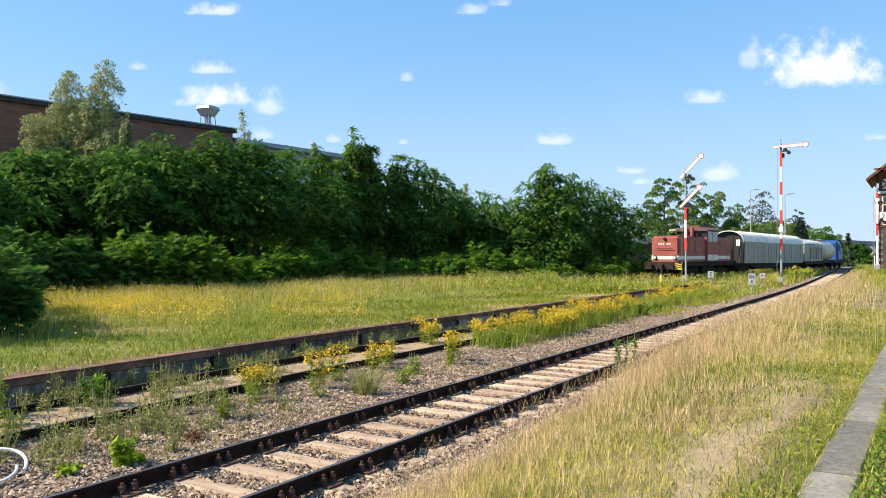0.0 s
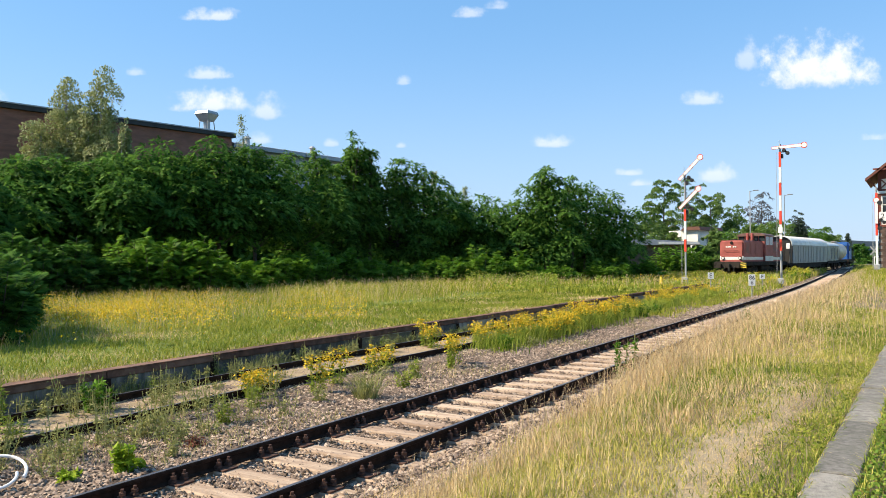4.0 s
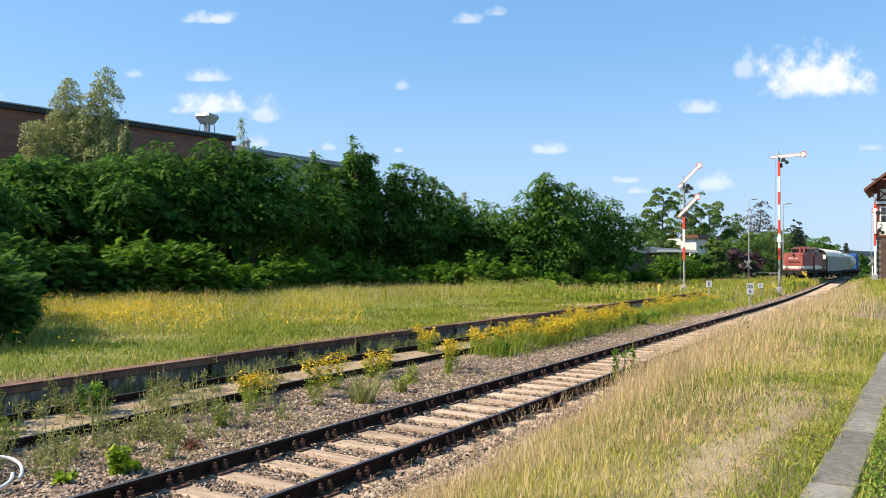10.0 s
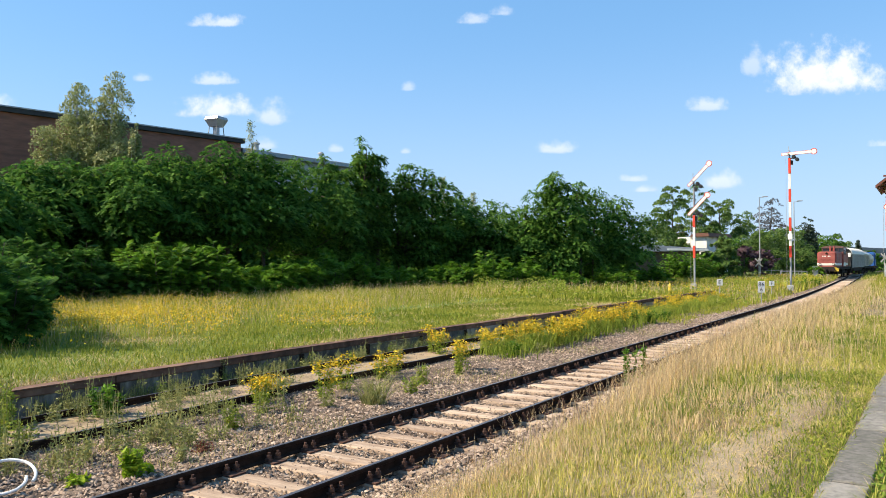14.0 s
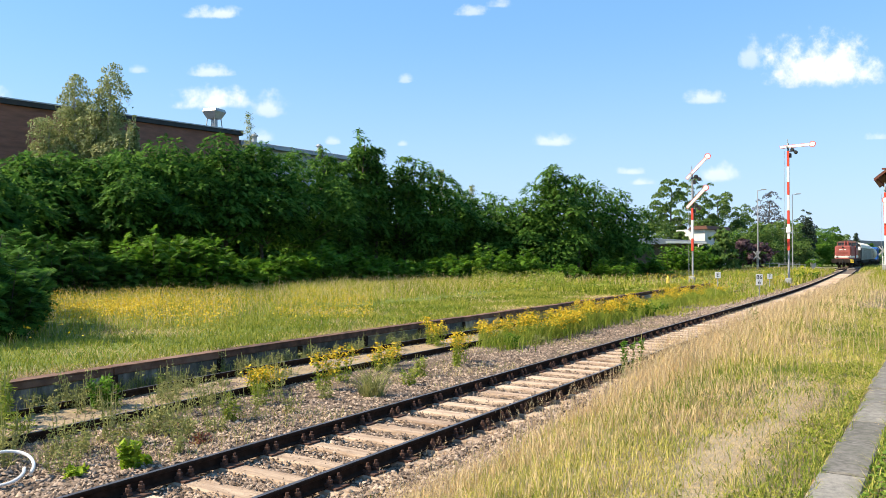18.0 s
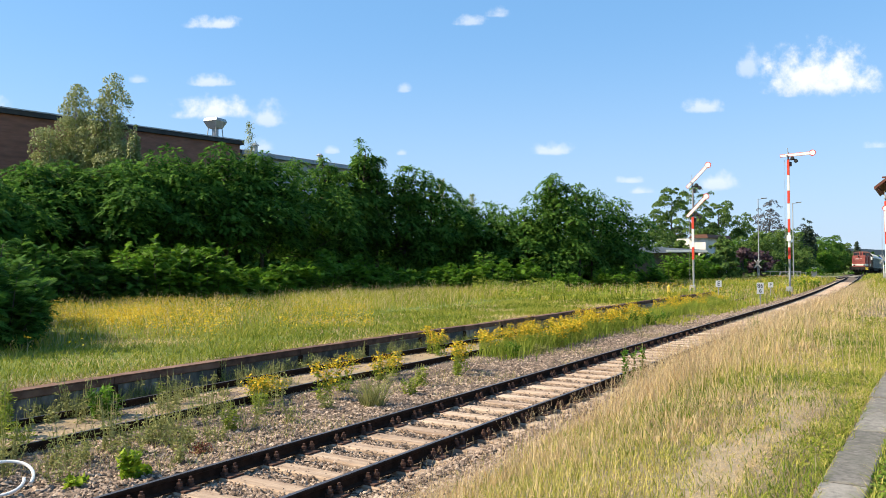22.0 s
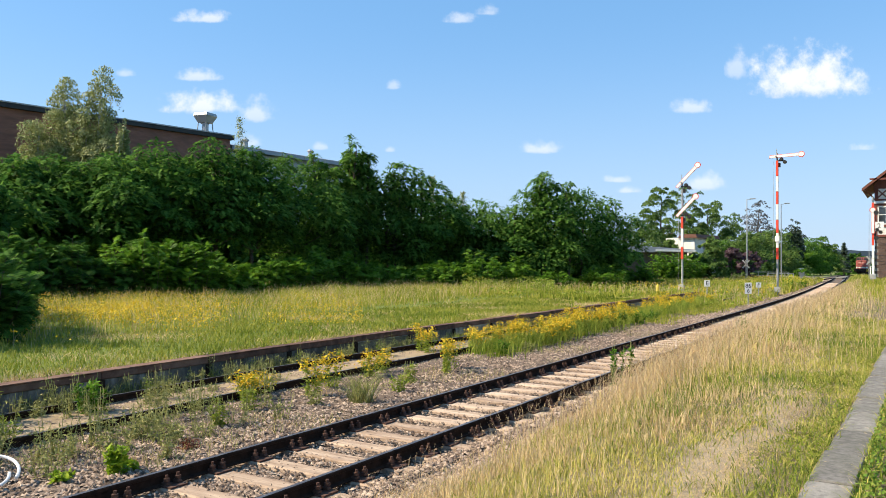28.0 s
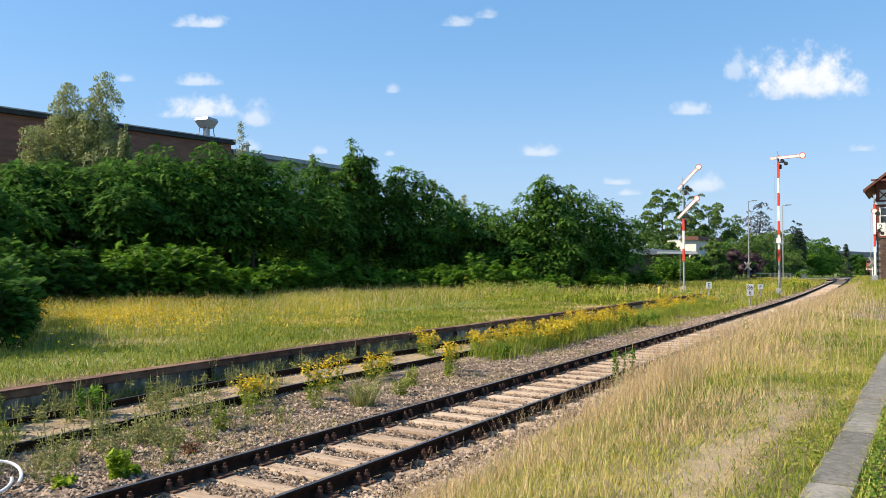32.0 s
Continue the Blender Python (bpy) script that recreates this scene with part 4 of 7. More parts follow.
def roof_hopper():
    """Square funnel-topped exhaust cowl on four legs."""
    x, y = spot(-0.3085, 71)
    h = empty("roof_cowl", pose(x, y, 14.2, 0, 0, 10) @ Matrix.Scale(0.87, 4), "grey metal exhaust cowl on legs on the hall roof", "roof vent")
    bm = BM()
    bmesh.ops.create_cone(bm, cap_ends=True, segments=4, radius1=0.75, radius2=1.25, depth=0.75, matrix=pose(0, 0, 1.45, 0, 0, 45))
    bmesh.ops.create_cone(bm, cap_ends=True, segments=4, radius1=1.25, radius2=1.1, depth=0.3, matrix=pose(0, 0, 1.98, 0, 0, 45))
    part("hood", bm, M["galv"], h)
    bm = BM()
    rod(bm, (0, 0, -0.35), (0, 0, 1.1), 0.35, seg=12)
    part("duct", bm, M["galv"], h)
    for sx in (-1, 1):
        for sy in (-1, 1):
            part("leg", rod(BM(), (sx * 0.62, sy * 0.62, -0.35), (sx * 0.5, sy * 0.5, 1.15), 0.05, seg=6), M["grey_steel"], h)
    return h


roof_hopper()

# ---------------------------------------------------------------- semaphore signals
def text_mesh(body, size, material, name="text"):
    c = bpy.data.curves.new(name, "FONT")
    c.body, c.size, c.align_x, c.align_y, c.extrude = body, size, "CENTER", "CENTER", 0.004
    ob = new(name, c)
    dg = bpy.context.evaluated_depsgraph_get()
    me = bpy.data.meshes.new_from_object(ob.evaluated_get(dg))
    bpy.data.objects.remove(ob)
    me.materials.clear()
    me.materials.append(material)
    return me


def arm(parent, z, angle, reach=1.58, name="signal_arm"):
    """A white semaphore arm with a red rim and a disc at its end; it reaches to +x at 0 degrees."""
    at = pose(0, -0.16, z, 0, -angle, 0)
    bm = BM()
    slab(bm, [(-0.52, -0.105), (reach - 0.17, -0.12), (reach - 0.17, 0.12), (-0.52, 0.105)], "y", -0.012, 0.012)
    rod(bm, (reach, -0.012, 0), (reach, 0.012, 0), 0.215, seg=24)
    a = part(name, bm, M["red"], parent, "red-rimmed white signal arm")
    a.matrix_basis = at
    bm = BM()
    slab(bm, [(-0.495, -0.083), (reach - 0.18, -0.098), (reach - 0.18, 0.098), (-0.495, 0.083)], "y", -0.022, -0.0125)
    part("arm_face", bm, M["white"], a, "white enamel face")
    part("disc_face", rod(BM(), (reach, -0.022, 0), (reach, -0.0125, 0), 0.17, seg=24), M["white"], a)
    return a


def spectacle(parent, z):
    bm = BM()
    bx(bm, -0.06, 0.5, -0.10, -0.06, z - 0.36, z - 0.28)
    for k, dz in ((0.28, -0.22), (0.5, -0.42)):
        rod(bm, (k, -0.14, z + dz), (k, 0.02, z + dz), 0.13, seg=14)
        rod(bm, (k, -0.24, z + dz), (k, -0.14, z + dz), 0.10, seg=12)
    bx(bm, 0.05, 0.2, -0.05, 0.22, z - 0.75, z - 0.45, bevel=0.02)
    part("lamp_housing", bm, M["black"], parent, "black lamp lenses and housing")


def semaphore(x, y, height, bands, arms, label, turn=0.0, top=None):
    z = float(gz(x, y))
    s = empty("semaphore_signal", pose(x, y, z, 0, 0, turn), label, "railway signal", "semaphore signals")
    bm = BM()
    bx(bm, -0.18, 0.18, -0.18, 0.18, -0.3, 0.22, bevel=0.04)
    part("footing", bm, M["kerb"], s)
    bm = BM()
    rod(bm, (0, 0, 0.2), (0, 0, height + 0.25), 0.075, 0.06, 12)
    part("mast", bm, M["grey_steel"], s)
    for lo, hi, c in bands:
        bm = BM()
        bx(bm, -0.078, 0.078, -0.115, -0.092, lo, hi, bevel=0.005)
        bx(bm, -0.078, -0.066, -0.1, 0.02, lo, hi)
        bx(bm, 0.066, 0.078, -0.1, 0.02, lo, hi)
        part("mast_plate", bm, M[c], s)
    for zz, ang, reach in arms:
        arm(s, zz, ang, reach)
        spectacle(s, zz)
    bm = BM()
    rod(bm, (-0.24, -0.02, 0.4), (-0.24, -0.02, height - 0.3), 0.006, seg=5)
    rod(bm, (-0.32, 0.02, 0.4), (-0.24, 0.02, height - 0.3), 0.006, seg=5)
    part("pull_wire", bm, M["grey_steel"], s)
    bm = BM()
    bx(bm, -0.2, 0.2, -0.36, -0.14, 0.35, 0.75, bevel=0.03)
    part("pulley_box", bm, M["grey_steel"], s)
    bm = BM()
    rod(bm, (-0.05, 0, height + 0.2), (-0.05, 0, height + 0.55), 0.02, seg=6)
    rod(bm, (-0.05, -0.05, height - 0.02), (-0.05, -0.3, height - 0.02), 0.05, seg=8)
    part("finial", bm, M["grey_steel"], s)
    return s


ax, ay = spot(0.3185, 54)
semaphore(ax, ay, 8.0, [(2.55, 3.4, "red"), (3.42, 4.7, "white"), (4.72, 5.55, "red")], [(8.0, 46, 1.58), (5.95, 46, 1.38)],
          "two-armed semaphore signal with both white arms raised, on a grey mast", turn=0)
bx_, by_ = spot(0.4437, 54)
sig_b = semaphore(bx_, by_, 10.0, [(2.7, 3.5, "red"), (3.52, 4.55, "white"), (4.57, 5.5, "red"), (5.52, 6.6, "white"), (6.62, 7.5, "red"), (7.52, 8.6, "white"), (8.62, 9.7, "red")], [(10.0, 2, 1.58)],
          "tall red and white semaphore signal with its arm level", turn=0)
bm = BM()
bx(bm, -0.15, 0.15, -0.20, -0.12, 3.95, 4.35, bevel=0.02)
part("name_plate", bm, M["white"], sig_b, "small white plate on the mast")
cx_, cy_ = spot(0.5695, 57)
sig_c = semaphore(cx_, cy_, 6.3, [(0.6, 1.9, "white"), (1.92, 2.9, "white"), (2.92, 3.85, "red"), (4.6, 6.1, "red")], [(4.3, 90, 1.25)],
          "red and white semaphore signal beside the signal box", turn=0)


bm = BM()
bx(bm, 0.14, 0.72, -0.14, -0.10, 4.0, 4.66, bevel=0.01)
nb = part("number_board", bm, M["white"], sig_c, "white board with a black 2")
link("lettering", text_mesh("2", 0.5, M["black"]), nb, "black figure", at=pose(0.40, -0.145, 4.34, 90, 0, 0))
for zz in (5.35, 3.45):
    part("lamp_lens", rod(BM(), (0.22, -0.3, zz), (0.22, -0.05, zz), 0.17, seg=16), M["black"], sig_c, "black signal lens hood")


def board_post(x, y, w, h, top, text, label, name="sign"):
    z = float(gz(x, y))
    s = empty(name, pose(x, y, z, 0, 0, 22), label, "track sign", "track signs")
    part("post", rod(BM(), (0, 0.02, -0.1), (0, 0.02, top), 0.03, seg=8), M["grey_steel"], s)
    bm = BM()
    bx(bm, -w / 2, w / 2, -0.02, 0.0, top - h, top, bevel=0.008)
    p = part("board", bm, M["white"], s, "white enamel board")
    for body, dz, size in text:
        link("lettering", text_mesh(body, size, M["black"]), p, "black lettering", at=pose(0, -0.022, top - h / 2 + dz, 90, 0, 0))
    return s


px_, py_ = spot(0.405, 42)
board_post(px_, py_, 0.36, 0.62, 1.35, [("86", 0.13, 0.32), ("6", -0.15, 0.30)], "white line-side board with black numbers 86 and 6", "distance_board")
ex_, ey_ = spot(0.351, 46)
board_post(ex_, ey_, 0.34, 0.38, 1.38, [("E", 0.0, 0.36)], "small white board with black letter E in the weeds", "letter_board")
fx_, fy_ = spot(0.4185, 52)
board_post(fx_, fy_, 0.34, 0.34, 1.10, [("F", 0.0, 0.34)], "small white board with black letter F in the weeds", "letter_board")
yx, yy = spot(0.286, 47)
bm = BM()
rod(bm, (0, 0, -0.1), (0, 0, 0.45), 0.09, 0.09, 8)
rod(bm, (0, 0, 0.45), (0, 0, 0.62), 0.10, 0.03, 8)
pp = part("marker_post", bm, M["yellow"])
pp.matrix_basis = pose(yx, yy, float(gz(yx, yy)) + 0.05)
tagged(pp, "short pale yellow marker post in the weeds", "marker post")

# ---------------------------------------------------------------- signal box
M["timber_red"] = mat("red-brown timber", [(0.115, 0.036, 0.026), (0.185, 0.058, 0.04)], 2, 0.7, stretch=(1, 1, 0.3), bump=0.2)
M["brick_brown"] = mat("brown clinker brick", [(0.070, 0.046, 0.038), (0.135, 0.088, 0.070)], 2, 0.9, vary="object", bump=0.4)
M["mortar"] = mat("mortar", [(0.20, 0.18, 0.16), (0.28, 0.26, 0.23)], 5, 0.95)
M["tile_roof"] = mat("brown roof tiles", [(0.10, 0.045, 0.03), (0.18, 0.08, 0.055)], 3, 0.8, bump=0.4)
M["glass"] = mat("dark window glass", [(0.02, 0.025, 0.03), (0.04, 0.05, 0.055)], 1, 0.08, spec=0.8)
M["plaster"] = mat("pale plaster", [(0.66, 0.63, 0.57), (0.76, 0.74, 0.69)], 1, 0.9, bump=0.2, stain=(0.5, 0.47, 0.42))


def signal_box():
    x0, y0 = -2.75, 70.0
    s = empty("signal_box", pose(x0, y0, 0.75), "old signal box with brown brick base and red half-timbered cabin", "signal box")
    w, d = 5.2, 7.0
    bm = BM()
    bx(bm, 0.02, w - 0.02, 0.02, d - 0.02, -0.4, 3.75)
    part("base_wall", bm, M["mortar"], s, "mortar joints of the brick base")
    rnd = random.Random(11)
    bme = bpy.data.meshes.new("brick")
    bm = BM()
    bx(bm, 0, 0.485, -0.012, 0.05, 0, 0.225, bevel=0.006)
    bm.to_mesh(bme)
    bm.free()
    bme.materials.append(M["brick_brown"])
    for row in range(16):
        for k in range(-1, 11):
            xx = k * 0.5 + (0.25 if row % 2 else 0)
            if xx < -0.01 or xx + 0.49 > w:
                continue
            link("brick", bme, s, at=pose(xx, rnd.uniform(-0.008, 0.004), -0.2 + row * 0.245))
    bm = BM()
    bx(bm, 0.0, w, 0.0, d, 3.75, 6.35)
    part("cabin_wall", bm, M["plaster"], s, "pale infill between the timbers")
    for xx in (0.0, 0.95, 1.9, 2.85, 3.8, 5.0):
        bm = BM()
        bx(bm, xx - 0.03, xx + 0.19, -0.05, 0.1, 3.78, 6.3)
        part("timber_post", bm, M["timber_red"], s)
    for zz in (3.72, 4.5, 6.2):
        bm = BM()
        bx(bm, -0.06, w + 0.06, -0.07, 0.08, zz, zz + 0.17)
        part("timber_rail", bm, M["timber_red"], s)
    for yy in (0.0, 2.3, 4.6, 6.85):
        bm = BM()
        bx(bm, -0.05, 0.1, yy, yy + 0.17, 3.78, 6.3)
        part("timber_post", bm, M["timber_red"], s)
    for xx in (0.27, 1.22, 2.17, 3.12):
        bm = BM()
        bx(bm, xx, xx + 0.55, -0.02, 0.06, 4.75, 6.1)
        win = part("window", bm, M["glass"], s, "dark glass window")
        bm = BM()
        for a, b, c, e in ((xx - 0.04, xx + 0.04, 4.7, 6.15), (xx + 0.51, xx + 0.59, 4.7, 6.15), (xx, xx + 0.55, 4.7, 4.78), (xx, xx + 0.55, 6.07, 6.15), (xx, xx + 0.55, 5.45, 5.5)):
            bx(bm, a, b, -0.055, -0.02, c, e)
        part("window_frame", bm, M["white"], win, "white window frame")
    bm = BM()
    bx(bm, 0.0, w, 0.13, d, 6.36, 8.0)
    part("upper_wall", bm, M["timber_red"], s, "dark red boarded upper wall")
    for xx in (0.25, 1.2, 2.15, 3.1):
        bm = BM()
        bx(bm, xx, xx + 0.6, -0.03, 0.018, 6.75, 7.55)
        pn = part("infill_panel", bm, M["plaster"], s, "pale panel with crossed braces")
        for a in (45, -45):
            bm = BM()
            bx(bm, -0.5, 0.5, -0.065 - (0.01 if a > 0 else 0), -0.034, -0.05, 0.05)
            o = part("brace", bm, M["timber_red"], pn)
            o.matrix_basis = pose(xx + 0.3, 0, 7.15, 0, a, 0)
    bm = BM()
    bx(bm, -0.1, w + 0.1, -0.16, -0.06, 6.38, 6.58)
    part("white_beam", bm, M["white"], s, "white painted beam under the gable")
    bm = BM()
    slab(bm, [(0, 6.36), (w, 6.36), (w, 8.0), (w / 2, 10.1), (0, 8.0)], "y", 0.02, 0.12)
    part("gable", bm, M["timber_red"], s, "boarded dark red gable")
    rise = 0.82
    for sgn in (-1, 1):
        bm = BM()
        e = [(w / 2 + sgn * (w / 2 + 0.85), 8.0 - 0.85 * rise + 0.12), (w / 2, 8.0 + w / 2 * rise + 0.12), (w / 2, 8.0 + w / 2 * rise + 0.28), (w / 2 + sgn * (w / 2 + 0.85), 8.0 - 0.85 * rise + 0.26)]
        slab(bm, e, "y", -0.9, d + 0.9)
        part("roof_slope", bm, M["tile_roof"], s, "brown tiled roof slope")
        bm = BM()
        e = [(u, v - 0.10) for u, v in e[:2]] + [(u, v) for u, v in (e[1], e[0])]
        slab(bm, e, "y", -0.95, -0.85)
        part("barge_board", bm, M["timber_red"], s)
        part("bracket", rod(BM(), (w / 2 + sgn * (w / 2 + 0.6), -0.7, 7.5), (w / 2 + sgn * w / 2, -0.05, 6.7), 0.07, seg=4), M["timber_red"], s)
    bm = BM()
    bx(bm, -0.3, w + 0.3, -0.9, -0.8, 8.2, 8.34)
    part("tie_beam", bm, M["timber_red"], s)
    part("downpipe", rod(BM(), (-0.12, -0.12, -0.3), (-0.12, -0.12, 6.0), 0.055, seg=8), M["galv"], s, "grey downpipe")
    return s


signal_box()

# ---------------------------------------------------------------- crossing, poles, houses
def lamp_pole(x, y, h):
    z = float(gz(x, y))
    s = empty("street_lamp", pose(x, y, z, 0, 0, 10), "tall slim grey street lamp beside the level crossing", "street lamp", "street lamps")
    part("pole", rod(BM(), (0, 0, -0.1), (0, 0, h), 0.075, 0.05, 8), M["galv"], s)
    bm = BM()
    rod(bm, (0, 0, h - 0.05), (0.9, 0, h + 0.05), 0.03, seg=6)
    part("arm", bm, M["galv"], s)
    bm = BM()
    bx(bm, 0.35, 1.0, -0.12, 0.12, h, h + 0.12, bevel=0.03)
    part("lamp_head", bm, M["galv"], s)
    return s


lamp_pole(*spot(0.4035, 93), 10.1)
lamp_pole(*spot(0.4485, 96), 9.8)


def crossbuck(x, y, top=2.6):
    z = float(gz(x, y))
    s = empty("crossing_sign", pose(x, y, z, 0, 0, 12), "pale weathered crossing cross on a post at the level crossing", "crossing sign", "crossing signs")
    part("post", rod(BM(), (0, 0, -0.1), (0, 0, top + 0.2), 0.045, seg=8), M["galv"], s)
    for a in (52, -52):
        bm = BM()
        bx(bm, -0.62, 0.62, -0.03, -0.005, -0.075, 0.075)
        o = part("cross_board", bm, M["concrete"], s, "pale weathered board")
        o.matrix_basis = pose(0, -0.05 - (0.03 if a > 0 else 0), top - 0.3, 0, a, 0)
    return s


crossbuck(*spot(0.402, 91), 2.5)
crossbuck(*spot(0.5655, 86), 3.0)


def crossing_fence(tx, d, n, gap, h, label, c="white"):
    x, y = spot(tx, d)
    s = empty("crossing_fence", pose(x, y, float(gz(x, y)), 0, 0, 30), label, "fence", "crossing fences")
    for k in range(n):
        part("post", rod(BM(), (k * gap, 0, -0.1), (k * gap, 0, h), 0.04, seg=8), M[c], s)
    for z in (h - 0.05, h * 0.55):
        part("rail", rod(BM(), (0, 0, z), ((n - 1) * gap, 0, z), 0.032, seg=8), M[c], s)
    return s


crossing_fence(0.430, 97, 4, 1.1, 1.1, "pale tubular barrier at the level crossing", "galv")
crossing_fence(0.405, 100, 5, 1.3, 1.2, "dark weathered fence beside the level crossing", "grey_steel")
crossing_fence(0.566, 84, 3, 0.5, 2.0, "white barrier stand beside the far track")


def cabinet(tx, d, w, h, label):
    x, y = spot(tx, d)
    s = empty("switch_cabinet", pose(x, y, float(gz(x, y)), 0, 0, 20), label, "cabinet")
    bm = BM()
    bx(bm, -w / 2, w / 2, -0.25, 0.25, 0.0, h, bevel=0.03)
    part("body", bm, M["galv"], s)
    bm = BM()
    bx(bm, -w / 2 - 0.05, w / 2 + 0.05, -0.3, 0.3, h, h + 0.07, bevel=0.02)
    part("lid", bm, M["galv"], s)
    bm = BM()
    bx(bm, -w / 2 + 0.06, w / 2 - 0.06, -0.27, -0.252, 0.1, h - 0.1)
    part("door", bm, M["galv"], s)
    return s


cabinet(0.4752, 100, 0.6, 1.6, "pale grey switch cabinet beside the level crossing")


def house():
    x, y = spot(0.319, 95)
    s = empty("house", pose(x, y, 0.2, 0, 0, -8), "white rendered house with brown roof behind the garden trees", "house")
    bm = BM()
    bx(bm, -2.2, 1.5, 0, 7, 0, 5.2)
    part("wall", bm, M["plaster"], s)
    bm = BM()
    slab(bm, [(-0.6, 5.21), (2.0, 5.21), (1.8, 5.65), (0.0, 5.65)], "y", -0.4, 7.4)
    part("roof", bm, M["tile_roof"], s)
    bm = BM()
    bx(bm, 0.2, 1.3, -0.04, 0.05, 1.0, 2.3)
    part("window", bm, M["glass"], s)
    return s


house()


def carport():
    x, y = spot(0.285, 86)
    s = empty("shed", pose(x, y, 0.75, 0, 0, 26), "flat-roofed grey shed beside the hedge", "shed")
    bm = BM()
    bx(bm, -6.0, 3.4, 0.3, 6, -0.6, 2.75)
    part("wall", bm, M["bark"], s, "dark boarded wall")
    bm = BM()
    slab(bm, [(-6.4, 2.75), (4.2, 2.75), (4.2, 3.05), (-6.4, 3.75)], "y", -0.3, 6.4)
    part("roof", bm, M["sheet"], s, "grey sloping sheet roof")
    bm = BM()
    slab(bm, [(-0.2, 2.86), (4.25, 2.78), (4.25, 3.0), (-0.2, 3.08)], "y", -0.42, -0.32)
    part("fascia", bm, M["white"], s, "white roof fascia")
    return s


carport()

for tx, d, up, r in [(0.336, 88, 0.015, 2.0), (0.362, 89, 0.022, 1.6), (0.345, 86, 0.010, 1.8), (0.366, 92, 0.010, 1.6), (0.300, 91, 0.030, 1.1), (0.352, 91, 0.032, 1.6), (0.338, 97, 0.046, 1.8)]:
    far_tree(tx, d, up, r, 4200, "leaf_olive", "dark green garden shrub before the white house", "garden_shrub", group="garden shrubs", skirt=0.0, lobes=16, size=(0.34, 0.16), category="shrub")
for tx, d, up, r in [(0.5285, 190, 0.010, 2.6), (0.538, 220, 0.012, 3.0), (0.546, 226, 0.013, 3.0), (0.553, 232, 0.010, 2.8), (0.576, 190, 0.006, 3.0), (0.590, 170, 0.004, 3.0), (0.535, 330, 0.004, 5.0), (0.552, 335, 0.002, 4.5), (0.566, 340, 0.003, 3.6), (0.607, 330, 0.002, 4.0), (0.62, 300, 0.004, 4.5), (0.545, 420, 0.003, 6), (0.575, 430, 0.002, 5)]:
    far_tree(tx, d, up, r, 1500, "leaf", "low green tree at the far end of the line", "far_tree", group="far trees", skirt=-0.1, lobes=14, size=(0.9, 0.45))


def crossing_road():
    r = empty("road", pose(0, 136, 0), "dusty asphalt road over the level crossing", "road", kind="structure")
    bm = BM()
    bx(bm, -40, -12.2, -4.5, 4.5, -0.05, 0.12)
    bx(bm, -8.6, 14, -4.5, 4.5, -0.05, 0.12)
    part("carriageway", bm, M["road"], r, "grey asphalt")
    c = float(line_x(136))
    for k in range(5):
        bm = BM()
        bx(bm, c - 0.62 + k * 0.25, c - 0.62 + k * 0.25 + 0.24, -6.5, 6.5, 0.02, 0.155, bevel=0.01)
        part("deck_plank", bm, M["road"], r)
    return r


M["road"] = mat("dusty asphalt", [(0.17, 0.15, 0.12), (0.28, 0.245, 0.20)], 5, 0.9, bump=0.3)
crossing_road()

# the far wooded ridge
def ridge():
    pts, tris = [], []
    n = 90
    for i in range(n):
        tx = -0.2 + 1.4 * i / (n - 1)
        x, y = spot(tx, 1500)
        h = 31 + 4 * math.sin(i * 0.37) + 2.0 * math.sin(i * 1.1 + 1) - 60 * max(0.0, (0.50 - tx))
        pts += [(x, y, -3), (x, y, max(2.0, h)), (x + tx * 500, y + 500, -3)]
    for i in range(n - 1):
        a, b = i * 3, i * 3 + 3
        tris += [(a, b, b + 1), (a, b + 1, a + 1), (a + 1, b + 1, b + 2), (a + 1, b + 2, a + 2)]
    # the blue of distance haze is put into the base colour
    m = mat("far woods tinted with haze", [(0.026, 0.046, 0.070), (0.036, 0.058, 0.084)], 0.01, 0.95)
    tagged(new("backdrop_ridge", tri_mesh("backdrop_ridge", pts, tris, m)), "wooded ridge on the horizon with blue-green haze in its colour", "hill", kind="structure")


ridge()

# ---------------------------------------------------------------- train
M["loco_red"] = mat("faded loco red", [(0.28, 0.074, 0.062), (0.37, 0.112, 0.096)], 1.2, 0.6, spec=0.25, stain=(0.17, 0.04, 0.034), stain_amount=0.5, stain_scale=1.0)
M["loco_grey"] = mat("sooty frame grey", [(0.018, 0.016, 0.015), (0.045, 0.039, 0.034)], 2, 0.9, spec=0.08, stain=(0.075, 0.05, 0.036), stain_amount=0.4)
M["loco_white"] = mat("dirty white stripe", [(0.66, 0.62, 0.55), (0.78, 0.75, 0.68)], 2, 0.6, stain=(0.45, 0.38, 0.30), stain_amount=0.4)
M["loco_roof"] = mat("dull brown cab roof", [(0.10, 0.055, 0.045), (0.16, 0.09, 0.075)], 2, 0.6)
M["lens"] = mat("lamp glass", [(0.55, 0.55, 0.52), (0.7, 0.7, 0.66)], 4, 0.15, spec=0.7)
M["wagon_grey"] = mat("grey aluminium wall", [(0.26, 0.26, 0.25), (0.34, 0.34, 0.33)], 0.8, 0.5, metal=0.15, stretch=(1, 1, 0.3), stain=(0.20, 0.18, 0.155), stain_amount=0.6)
M["wagon_roof"] = mat("pale wagon roof", [(0.58, 0.58, 0.56), (0.70, 0.70, 0.68)], 0.8, 0.45, metal=0.1, stain=(0.42, 0.41, 0.38), stain_amount=0.4)
M["beige"] = mat("beige tank paint", [(0.50, 0.42, 0.34), (0.58, 0.50, 0.42)], 1, 0.5, stain=(0.34, 0.26, 0.20), stain_amount=0.5)
